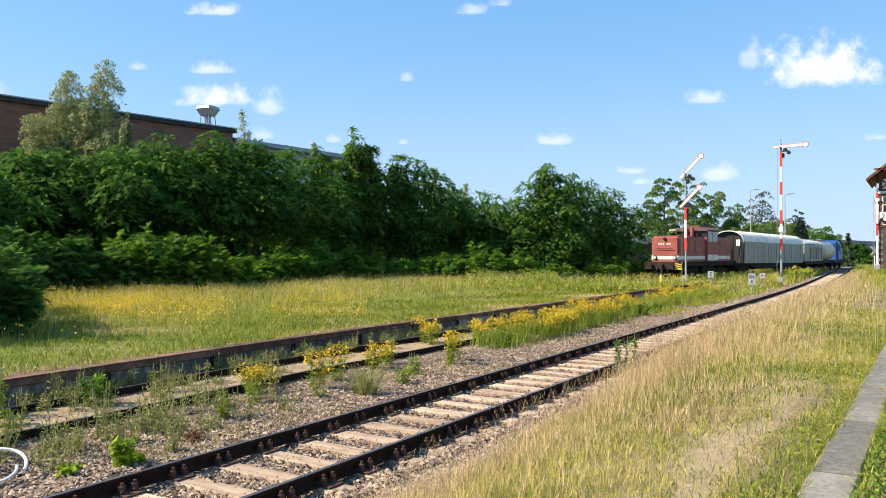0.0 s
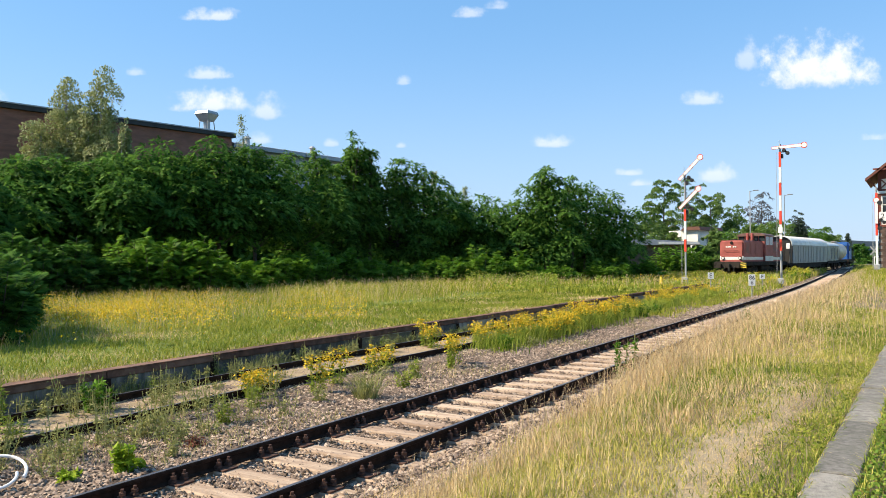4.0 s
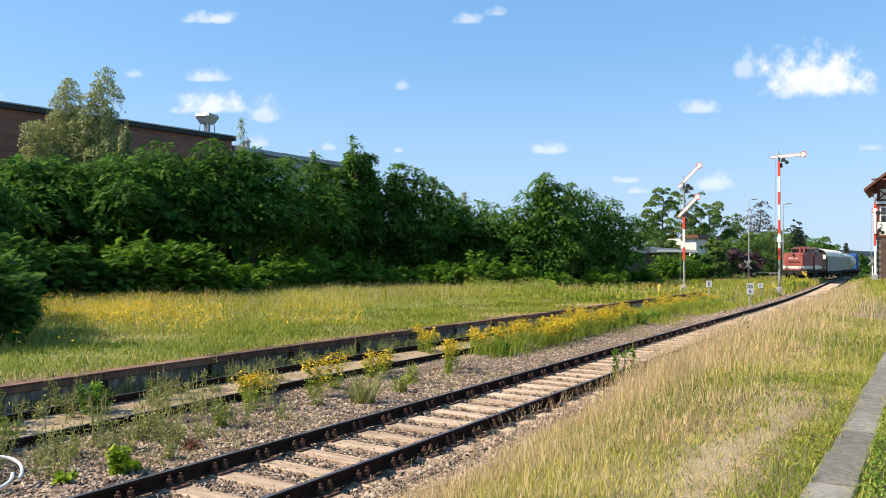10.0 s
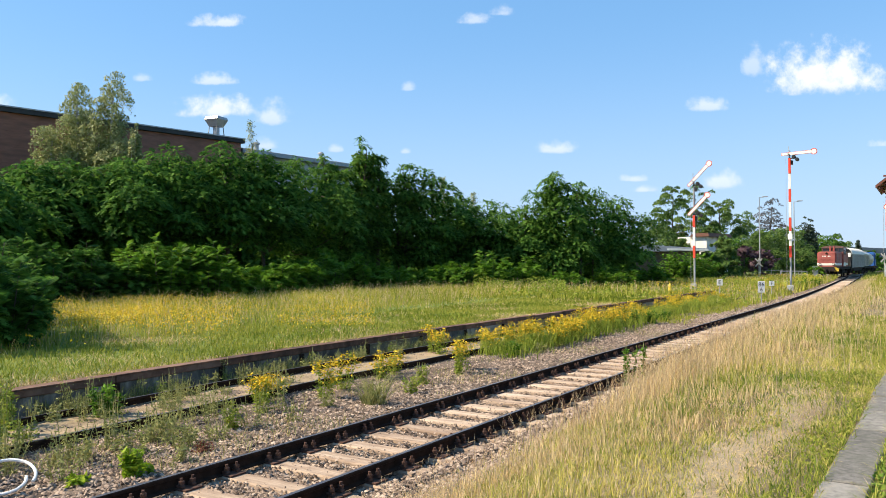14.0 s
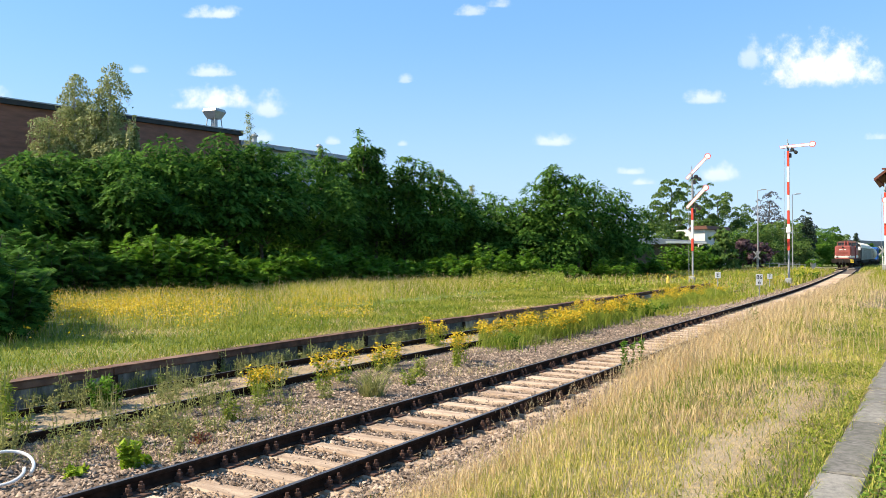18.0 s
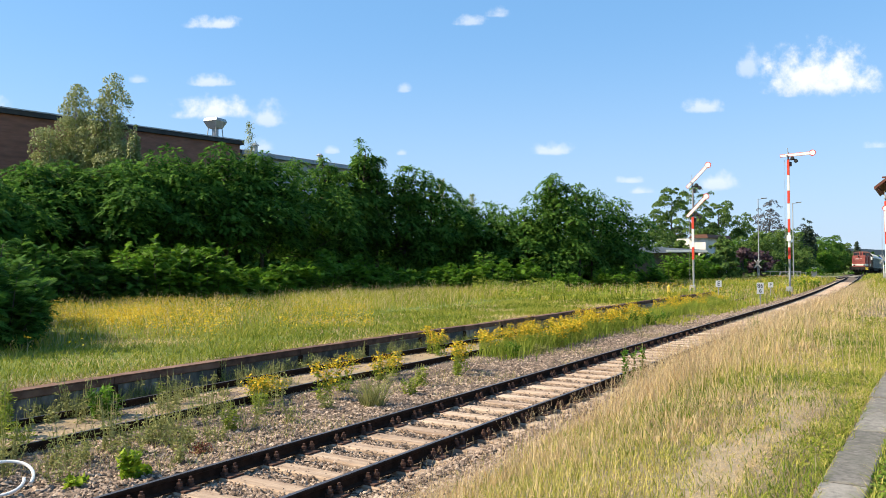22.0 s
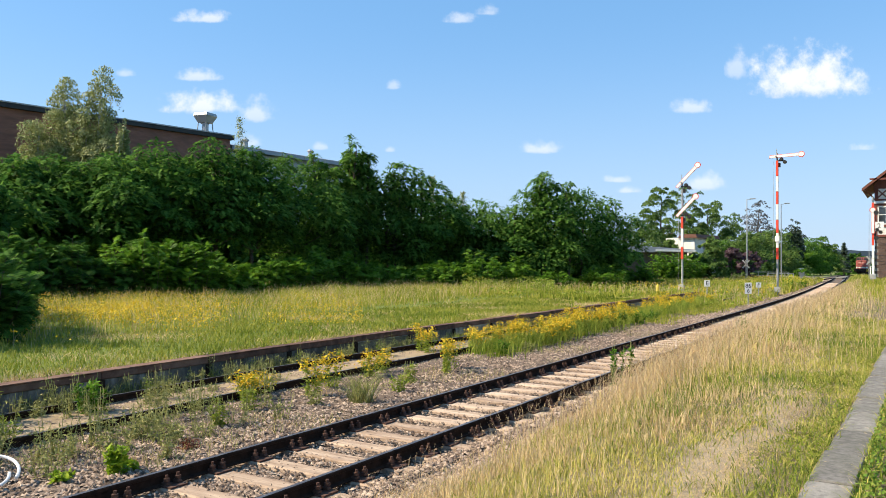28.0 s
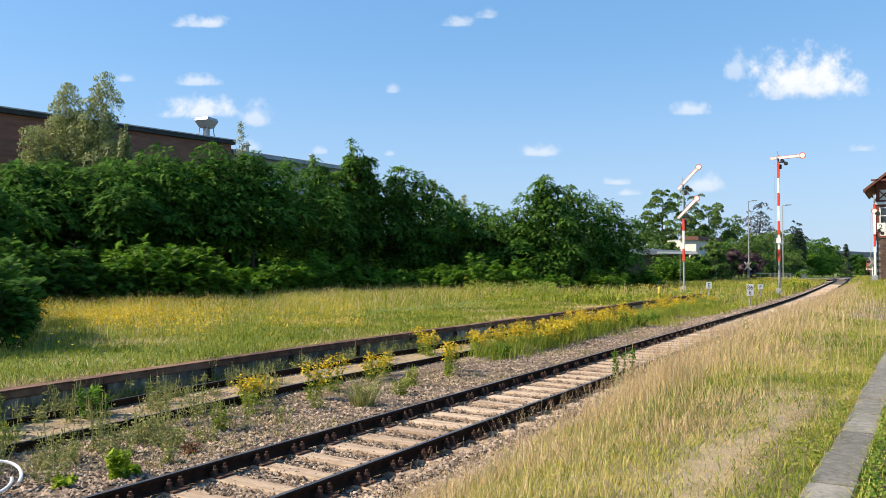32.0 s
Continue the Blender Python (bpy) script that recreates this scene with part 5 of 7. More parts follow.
M["blue"] = mat("blue paint", [(0.016, 0.08, 0.29), (0.03, 0.12, 0.38)], 1, 0.5, stain=(0.03, 0.08, 0.22), stain_amount=0.4)
M["olive"] = mat("weathered olive grey", [(0.32, 0.295, 0.235), (0.44, 0.405, 0.335)], 1, 0.7, stain=(0.16, 0.12, 0.09), stain_amount=0.5)
M["tread"] = mat("wheel steel", [(0.035, 0.026, 0.022), (0.07, 0.054, 0.045)], 5, 0.75, metal=0.1, spec=0.15)


def shell(w, y0, y1, z0, z1, round_=0.22, seg=3):
    """A hood: straight sides with rounded top edges and softened ends."""
    bm = BM()
    bx(bm, -w, w, y0, y1, z0, z1)
    es = [e for e in bm.edges if all(abs(v.co.z - z1) < 1e-4 for v in e.verts) or abs(e.verts[0].co.z - e.verts[1].co.z) > 0.5]
    bmesh.ops.bevel(bm, geom=es, offset=round_, segments=seg, affect="EDGES", clamp_overlap=True)
    return bm


def wheel(parent, y, x, r):
    bm = BM()
    s = 1 if x > 0 else -1
    rod(bm, (x, y, r), (x + s * 0.12, y, r), r, seg=24)
    rod(bm, (x - s * 0.03, y, r), (x, y, r), r + 0.028, seg=24)
    w = part("wheel", bm, M["tread"], parent)
    part("hub", rod(BM(), (x + s * 0.12, y, r), (x + s * 0.2, y, r), 0.14, 0.11, seg=12), M["loco_grey"], w)
    return w


def bogie(thing, yc, base=2.3, r=0.5):
    bm = BM()
    for s in (-1, 1):
        slab(bm, [(yc - base / 2 - 0.5, 0.62), (yc - base / 2 - 0.3, 0.42), (yc + base / 2 + 0.3, 0.42), (yc + base / 2 + 0.5, 0.62), (yc + base / 2 + 0.3, 0.78), (yc - base / 2 - 0.3, 0.78)], "x", s * 0.98, s * 1.10)
        for k in (-1, 1):
            rod(bm, (s * 1.06, yc + k * 0.45, 0.45), (s * 1.06, yc + k * 0.45, 0.85), 0.11, seg=8)
    bx(bm, -1.0, 1.0, yc - 0.25, yc + 0.25, 0.5, 0.85)
    b = part("bogie", bm, M["loco_grey"], thing, "dark sooty bogie frame")
    for k in (-1, 1):
        rod_ = rod(BM(), (-0.75, yc + k * base / 2, r), (0.75, yc + k * base / 2, r), 0.08, seg=8)
        part("axle", rod_, M["tread"], b)
        for s in (-1, 1):
            wheel(b, yc + k * base / 2, s * 0.72, r)
    return b


def buffers(thing, y, out):
    for s in (-1, 1):
        bm = BM()
        rod(bm, (s * 0.875, y, 1.06), (s * 0.875, y + out * 0.35, 1.06), 0.13, 0.10, 10)
        rod(bm, (s * 0.875, y + out * 0.35, 1.06), (s * 0.875, y + out * 0.58, 1.06), 0.08, seg=10)
        rod(bm, (s * 0.875, y + out * 0.58, 1.06), (s * 0.875, y + out * 0.62, 1.06), 0.225, seg=18)
        part("buffer", bm, M["loco_grey"], thing, "dark sprung buffer")
    bm = BM()
    bx(bm, -0.06, 0.06, min(y, y + out * 0.4), max(y, y + out * 0.4), 0.95, 1.15)
    bx(bm, -0.05, 0.05, min(y + out * 0.2, y + out * 0.32), max(y + out * 0.2, y + out * 0.32), 0.5, 1.0)
    part("coupling", bm, M["black"], thing)
    for s in (-0.45, 0.45):
        part("brake_hose", rod(BM(), (s, y + out * 0.05, 1.0), (s * 0.9, y + out * 0.22, 0.5), 0.03, seg=6), M["black"], thing)


def locomotive():
    t = empty("locomotive", pose(0, 0, 0), "faded red diesel locomotive with white stripe, hoods and centre cab", "locomotive")
    bm = BM()
    bx(bm, -1.42, 1.42, 0.62, 13.62, 1.02, 1.40, bevel=0.02)
    bx(bm, -0.9, 0.9, 5.2, 9.0, 0.35, 1.02, bevel=0.08)
    bx(bm, -1.3, 1.3, 5.7, 8.5, 0.5, 0.98, bevel=0.08)
    part("frame", bm, M["loco_grey"], t, "sooty grey underframe")
    for y0, y1 in ((0.5, 0.64), (13.6, 13.74)):
        bm = BM()
        bx(bm, -1.53, 1.53, y0, y1, 0.78, 1.36, bevel=0.02)
        part("buffer_beam", bm, M["loco_grey"], t)
    buffers(t, 0.5, -1)
    buffers(t, 13.74, 1)
    bogie(t, 3.6)
    bogie(t, 10.6)
    for y0, y1, nm in ((0.95, 6.85, "front_hood"), (9.35, 13.3, "rear_hood")):
        h = part(nm, shell(1.13, y0, y1, 1.40, 3.42, 0.14, 3), M["loco_red"], t, "faded red hood", smooth=False)
        bm = BM()
        bx(bm, -1.145, 1.145, y0 - 0.012, y1 + 0.012, 1.46, 1.95, bevel=0.12)
        part("stripe", bm, M["loco_white"], h, "dirty white stripe")
        ye = y0 if y0 < 5 else y1
        o = -1 if y0 < 5 else 1
        for s in (-1, 1):
            bm = BM()
            rod(bm, (s * 0.80, ye + o * 0.0, 1.72), (s * 0.80, ye + o * 0.10, 1.72), 0.17, 0.15, 16)
            part("headlamp", bm, M["loco_grey"], h, "round headlamp rim")
            part("lamp_glass", rod(BM(), (s * 0.80, ye + o * 0.10, 1.72), (s * 0.80, ye + o * 0.115, 1.72), 0.115, seg=16), M["lens"], h)
        bm = BM()
        rod(bm, (0, ye, 3.18), (0, ye + o * 0.09, 3.18), 0.14, 0.12, 14)
        part("top_lamp", bm, M["loco_grey"], h)
        bm = BM()
        for k in range(6):
            if k != 3:
                bx(bm, -0.52 + k * 0.17, -0.52 + k * 0.17 + 0.13, ye + o * 0.012, ye + o * 0.03, 2.74, 2.86)
        part("number_bars", bm, M["white"], h, "white number marks")
        bm = BM()
        rod(bm, (-0.62, ye + o * 0.10, 2.42), (0.62, ye + o * 0.10, 2.42), 0.022, seg=6)
        for s in (-0.6, 0.6):
            rod(bm, (s, ye, 2.42), (s, ye + o * 0.10, 2.42), 0.018, seg=6)
        part("grab_rail", bm, M["loco_grey"], h)
        for s in (-1, 1):
            for k in range(3):
                bm = BM()
                yk = y0 + 0.5 + k * (1.5 if y0 < 5 else 1.05)
                bx(bm, s * 1.125, s * 1.15, yk, yk + (1.2 if y0 < 5 else 0.9), 2.10, 3.15, bevel=0.01)
                part("side_door", bm, M["loco_red"], h)
            bm = BM()
            for k in range(9):
                bx(bm, s * 1.14, s * 1.17, y0 + 0.65, y0 + 1.5, 2.25 + k * 0.09, 2.29 + k * 0.09)
            part("louvre", bm, M["loco_roof"], h, "dark cooling louvre")
        bm = BM()
        for k in range(3):
            bx(bm, -0.8, 0.8, y0 + 1.0 + k * 1.2, y0 + 1.8 + k * 1.2, 3.418, 3.47, bevel=0.015)
        part("roof_hatch", bm, M["loco_roof"], h)
    cab = part("cab", shell(1.33, 6.8, 9.4, 1.40, 3.98, 0.06, 2), M["loco_red"], t, "red driver's cab")
    bm = BM()
    n = 14
    rise = [(math.sin((i / n - 0.5) * math.pi * 0.92) * 1.44, 3.96 + 0.34 * math.cos((i / n - 0.5) * math.pi * 0.92)) for i in range(n + 1)]
    slab(bm, rise + [(1.38, 3.94), (-1.38, 3.94)], "y", 6.6, 9.6)
    part("cab_roof", bm, M["loco_roof"], t, "dull brown arched cab roof")
    for yy in (6.78, 9.42):
        for a, b in ((-1.28, -0.72), (-0.66, -0.04), (0.04, 0.66), (0.72, 1.28)):
            bm = BM()
            bx(bm, a, b, yy - 0.012, yy + 0.012, 3.44, 3.93)
            part("cab_window", bm, M["glass"], cab, "dark cab window")
    for s in (-1, 1):
        for a, b in ((6.95, 8.0), (8.15, 9.25)):
            bm = BM()
            bx(bm, s * 1.318, s * 1.34, a, b, 3.05, 3.90)
            part("cab_window", bm, M["glass"], cab, "dark cab window")
        bm = BM()
        bx(bm, s * 1.325, s * 1.345, 6.85, 9.35, 1.46, 1.95)
        part("cab_stripe", bm, M["loco_white"], cab, "dirty white stripe")
        for yy in (6.6, 9.5):
            bm = BM()
            for k in range(4):
                bx(bm, s * 1.2, s * 1.5, yy - 0.2, yy + 0.2, 0.3 + k * 0.3, 0.33 + k * 0.3)
            part("steps", bm, M["loco_grey"], t)
    bm = BM()
    bx(bm, -0.34, -0.12, 6.1, 6.45, 3.38, 4.22, bevel=0.04)
    part("exhaust", bm, M["loco_red"], t, "red exhaust stack before the cab")
    bm = BM()
    bx(bm, 0.12, 0.34, 6.1, 6.45, 3.38, 4.22, bevel=0.04)
    part("exhaust", bm, M["loco_red"], t, "red exhaust stack before the cab")
    bm = BM()
    bx(bm, 1.0, 1.52, 0.44, 0.495, 0.80, 1.30)
    w = part("warning_panel", bm, M["yellow"], t, "yellow and black warning stripes")
    for k in range(3):
        bm = BM()
        z = 0.86 + k * 0.15
        slab(bm, [(1.0, z + 0.0), (1.52, z + 0.10), (1.52, z + 0.17), (1.0, z + 0.07)], "y", 0.43, 0.438)
        part("stripe", bm, M["black"], w)
    bm = BM()
    bx(bm, -1.52, -1.34, 0.44, 0.495, 1.05, 1.30)
    part("step_plate", bm, M["loco_grey"], t)
    return t, 14.24


def covered_wagon(length=23.3):
    t = empty("covered_wagon", pose(0, 0, 0), "long grey sliding-wall freight wagon with pale arched roof", "freight wagon")
    bm = BM()
    bx(bm, -1.3, 1.3, 0.62, length - 0.62, 0.95, 1.2)
    bx(bm, -0.25, 0.25, 4.0, length - 4.0, 0.55, 0.95)
    part("underframe", bm, M["loco_grey"], t)
    for s in (-1, 1):
        bm = BM()
        slab(bm, [(3.8, 0.98), (length - 3.8, 0.98), (length - 6, 0.62), (6, 0.62)], "x", s * 1.28, s * 1.34)
        part("truss", bm, M["loco_grey"], t)
    buffers(t, 0.62, -1)
    buffers(t, length - 0.62, 1)
    bogie(t, 2.9, 1.8, 0.46)
    bogie(t, length - 2.9, 1.8, 0.46)
    n = 16
    arc = [(1.42 * math.cos(math.pi * i / n), 3.12 + 1.08 * math.sin(math.pi * i / n) ** 0.8) for i in range(n + 1)]
    bm = BM()
    slab(bm, [(-1.36, 1.2), (1.36, 1.2)] + arc, "y", 2.0, 2.08)
    part("end_wall", bm, M["black"], t, "dark end wall with open gear")
    bm = BM()
    slab(bm, [(-1.36, 1.2), (1.36, 1.2)] + arc, "y", length - 0.83, length - 0.75)
    part("end_wall", bm, M["black"], t, "dark end wall")
    for k in (-0.7, 0, 0.7):
        part("end_post", rod(BM(), (k, 1.1, 1.2), (k, 1.1, 3.6), 0.06, seg=6), M["loco_grey"], t)
    part("end_brace", rod(BM(), (-0.7, 1.06, 1.3), (0.7, 1.06, 2.9), 0.05, seg=6), M["loco_grey"], t)
    half = (length - 2.9) / 2
    for s in (-1, 1):
        bm = BM()
        slab(bm, [(1.2, 1.2), (1.9, 1.2), (1.9, 2.9), (1.6, 3.2), (1.5, 2.4)], "x", s * 1.2, s * 1.26)
        part("end_gear", bm, M["black"], t, "black opening gear")
    for s in (-1, 1):
        for h in range(2):
            y0 = 2.05 + h * half
            bm = BM()
            bx(bm, s * 1.36, s * 1.42, y0, y0 + half - 0.05, 1.16, 3.14)
            w = part("sliding_wall", bm, M["wagon_grey"], t, "grey ribbed sliding wall")
            m = 12
            for k in range(m):
                bm = BM()
                yy = y0 + 0.05 + k * (half - 0.2) / (m - 1)
                bx(bm, s * 1.42, s * 1.455, yy, yy + 0.10, 1.2, 3.08)
                part("rib", bm, M["wagon_grey"], w)
        bm = BM()
        bx(bm, s * 1.40, s * 1.47, 2.0, length - 0.83, 3.08, 3.20)
        part("roof_rail", bm, M["wagon_grey"], t)
    bm = BM()
    slab(bm, arc + [(u * 0.97, v - 0.05) for u, v in reversed(arc)], "y", 1.7, length - 0.75)
    roof = part("roof", bm, M["wagon_roof"], t, "pale arched roof")
    for k in range(18):
        bm = BM()
        yy = 1.72 + k * (length - 2.65) / 17
        big = [(u * 1.015, v + 0.035) for u, v in arc]
        slab(bm, big + [(u * 0.995, v - 0.01) for u, v in reversed(arc)], "y", yy, yy + 0.12)
        part("roof_rib", bm, M["wagon_roof"], roof)
    bm = BM()
    bx(bm, 0.95, 1.3, 1.1, 1.16, 2.75, 3.35, bevel=0.02)
    part("end_plate", bm, M["white"], t, "white plate on the wagon end")
    return t, length


def work_wagon(length=13.0):
    t = empty("work_wagon", pose(0, 0, 0), "weathered grey work wagon with open compartments and pale roof", "freight wagon")
    bm = BM()
    bx(bm, -1.35, 1.35, 0.62, length - 0.62, 0.9, 1.25)
    part("underframe", bm, M["loco_grey"], t)
    buffers(t, 0.62, -1)
    buffers(t, length - 0.62, 1)
    bogie(t, 2.6, 1.8, 0.46)
    bogie(t, length - 2.6, 1.8, 0.46)
    bm = BM()
    bx(bm, -1.3, 1.3, 0.7, length - 0.7, 1.25, 3.3, bevel=0.06)
    b = part("body", bm, M["olive"], t, "weathered olive-grey body")
    for k in range(5):
        bm = BM()
        y0 = 3.4 + k * 1.7
        # black plate on the closed body paints the shade inside an opening
        bx(bm, 1.295, 1.33, y0, y0 + (0.7 if k % 2 else 1.1), 1.5, 2.95, bevel=0.01)
        part("opening", bm, M["black"], b, "black panel in place of a shaded open compartment")
        bm = BM()
        bx(bm, 1.30, 1.36, y0 - 0.2, y0 - 0.08, 1.2, 3.25)
        part("post", bm, M["beige"], b)
    n = 10
    arc = [(1.36 * math.cos(math.pi * i / n), 3.3 + 0.5 * math.sin(math.pi * i / n)) for i in range(n + 1)]
    bm = BM()
    slab(bm, arc, "y", 0.6, length - 0.6)
    part("roof", bm, M["wagon_roof"], t)
    for k in range(3):
        bm = BM()
        rod(bm, (0, 2.5 + k * 4, 3.75), (0, 2.5 + k * 4, 3.95), 0.5, seg=12)
        part("roof_hatch", bm, M["wagon_roof"], t)
    return t, length


def tank_wagon(length=12.5):
    t = empty("tank_wagon", pose(0, 0, 0), "beige tank wagon with dome and walkway", "tank wagon")
    bm = BM()
    bx(bm, -1.2, 1.2, 0.62, length - 0.62, 0.95, 1.25)
    part("underframe", bm, M["loco_grey"], t)
    buffers(t, 0.62, -1)
    buffers(t, length - 0.62, 1)
    bogie(t, 2.4, 1.8, 0.46)
    bogie(t, length - 2.4, 1.8, 0.46)
    bm = BM()
    rod(bm, (0, 1.3, 2.55), (0, length - 1.3, 2.55), 1.3, seg=28)
    rod(bm, (0, 0.85, 2.55), (0, 1.3, 2.55), 0.85, 1.3, seg=28)
    rod(bm, (0, length - 1.3, 2.55), (0, length - 0.85, 2.55), 1.3, 0.85, seg=28)
    k = part("tank", bm, M["beige"], t, "beige rust-streaked tank", smooth=False)
    for yy in (2.6, 5.0, 7.4, 9.8):
        part("hoop", rod(BM(), (0, yy, 2.55), (0, yy + 0.14, 2.55), 1.31, seg=28), M["beige"], k)
    part("dome", rod(BM(), (0, length / 2, 3.7), (0, length / 2, 4.1), 0.4, seg=14), M["beige"], k)
    bm = BM()
    bx(bm, -0.35, 0.35, 2, length - 2, 3.95, 4.0)
    part("walkway", bm, M["galv"], t)
    return t, length


def blue_loco(length=11.0):
    t = empty("shunting_locomotive", pose(0, 0, 0), "blue diesel shunter with tall cab at the head of the train", "locomotive")
    bm = BM()
    bx(bm, -1.4, 1.4, 0.62, length - 0.62, 0.85, 1.3, bevel=0.02)
    part("frame", bm, M["loco_grey"], t)
    buffers(t, 0.62, -1)
    buffers(t, length - 0.62, 1)
    bogie(t, 2.6, 2.2, 0.5)
    bogie(t, length - 2.6, 2.2, 0.5)
    c = part("cab", shell(1.4, 0.9, 4.2, 1.3, 4.1, 0.25, 3), M["blue"], t, "blue cab")
    for a in (-1.1, 0.15):
        bm = BM()
        bx(bm, a, a + 0.95, 0.88, 0.91, 2.6, 3.5)
        part("window", bm, M["glass"], c)
    bm = BM()
    bx(bm, 1.39, 1.42, 1.4, 3.6, 2.6, 3.5)
    part("window", bm, M["glass"], c)
    part("hood", shell(1.1, 4.2, length - 0.9, 1.3, 3.3, 0.2, 3), M["blue"], t, "blue hood")
    return t, length


TRAIN = [locomotive(), covered_wagon(), work_wagon(), tank_wagon(), blue_loco()]

# ---------------------------------------------------------------- clouds
def cloud_material():
    m = bpy.data.materials.new("cloud")
    m.use_nodes = True
    nt = m.node_tree
    nd, ln = nt.nodes, nt.links
    nd.remove(nd["Principled BSDF"])
    tc = nd.new("ShaderNodeTexCoord")
    rnd = nd.new("ShaderNodeObjectInfo")
    off = nd.new("ShaderNodeVectorMath")
    off.operation = "MULTIPLY_ADD"
    cmb = nd.new("ShaderNodeCombineXYZ")
    for k in ("X", "Y", "Z"):
        ln.new(rnd.outputs["Random"], cmb.inputs[k])
    ln.new(cmb.outputs[0], off.inputs[0])
    off.inputs[1].default_value = (900, 1700, 1300)
    ln.new(tc.outputs["Object"], off.inputs[2])
    nz = nd.new("ShaderNodeTexNoise")
    nz.inputs["Scale"].default_value, nz.inputs["Detail"].default_value, nz.inputs["Roughness"].default_value = 0.032, 7, 0.58
    ln.new(off.outputs[0], nz.inputs["Vector"])
    # distance from the middle of the sheet, 0 to 1
    gen = nd.new("ShaderNodeVectorMath")
    gen.operation = "MULTIPLY_ADD"
    ln.new(tc.outputs["UV"], gen.inputs[0])
    gen.inputs[1].default_value, gen.inputs[2].default_value = (2, 2, 0), (-1, -1, 0)
    # a flat base and a swelling top
    xyz = nd.new("ShaderNodeSeparateXYZ")
    ln.new(gen.outputs[0], xyz.inputs[0])
    base = nd.new("ShaderNodeMapRange")
    base.inputs["From Min"].default_value, base.inputs["From Max"].default_value = -0.62, -0.30
    base.inputs["To Min"].default_value, base.inputs["To Max"].default_value = -1.0, 0.0
    ln.new(xyz.outputs["Y"], base.inputs["Value"])
    head = nd.new("ShaderNodeMapRange")
    head.inputs["From Min"].default_value, head.inputs["From Max"].default_value = -0.30, 0.92
    ln.new(xyz.outputs["Y"], head.inputs["Value"])
    tall = nd.new("ShaderNodeMath")
    tall.operation = "ADD"
    ln.new(base.outputs[0], tall.inputs[0])
    ln.new(head.outputs[0], tall.inputs[1])
    back = nd.new("ShaderNodeCombineXYZ")
    ln.new(xyz.outputs["X"], back.inputs["X"])
    ln.new(tall.outputs[0], back.inputs["Y"])
    le = nd.new("ShaderNodeVectorMath")
    le.operation = "LENGTH"
    ln.new(back.outputs[0], le.inputs[0])
    inv = nd.new("ShaderNodeMath")
    inv.operation = "SUBTRACT"
    inv.inputs[0].default_value = 1.0
    ln.new(le.outputs["Value"], inv.inputs[1])
    sm = nd.new("ShaderNodeMath")
    sm.operation = "MULTIPLY_ADD"
    sm.inputs[1].default_value = 1.7
    sub = nd.new("ShaderNodeMath")
    sub.operation = "SUBTRACT"
    sub.inputs[1].default_value = 0.50
    ln.new(nz.outputs["Fac"], sub.inputs[0])
    ln.new(sub.outputs[0], sm.inputs[0])
    ln.new(inv.outputs[0], sm.inputs[2])
    mr = nd.new("ShaderNodeMapRange")
    mr.interpolation_type = "SMOOTHSTEP"
    mr.inputs["From Min"].default_value, mr.inputs["From Max"].default_value = 0.08, 0.85
    ln.new(sm.outputs[0], mr.inputs["Value"])
    soft = nd.new("ShaderNodeMath")
    soft.operation = "MULTIPLY"
    edge = nd.new("ShaderNodeMapRange")
    edge.interpolation_type = "SMOOTHSTEP"
    edge.inputs["From Min"].default_value, edge.inputs["From Max"].default_value = 0.0, 0.12
    ln.new(inv.outputs[0], edge.inputs["Value"])
    ln.new(mr.outputs[0], soft.inputs[0])
    ln.new(edge.outputs[0], soft.inputs[1])
    thinner = nd.new("ShaderNodeMath")
    thinner.operation = "MULTIPLY"
    ln.new(soft.outputs[0], thinner.inputs[0])
    ln.new(rnd.outputs["Alpha"], thinner.inputs[1])
    soft = thinner
    # lit top and bluish shaded underside, both painted into the sheet's glow
    col = ramp_node(nt, [(0.74, 0.80, 0.89), (0.93, 0.95, 0.98), (1.0, 1.0, 1.0)], 0.20, 0.5)
    sep = nd.new("ShaderNodeSeparateXYZ")
    ln.new(tc.outputs["UV"], sep.inputs[0])
    ln.new(sep.outputs["Y"], col.inputs["Fac"])
    em = nd.new("ShaderNodeEmission")
    ln.new(col.outputs["Color"], em.inputs["Color"])
    em.inputs["Strength"].default_value = 0.60
    tr = nd.new("ShaderNodeBsdfTransparent")
    ms = nd.new("ShaderNodeMixShader")
    ln.new(soft.outputs[0], ms.inputs["Fac"])
    ln.new(tr.outputs[0], ms.inputs[1])
    ln.new(em.outputs[0], ms.inputs[2])
    ln.new(ms.outputs[0], nd["Material Output"].inputs["Surface"])
    return m


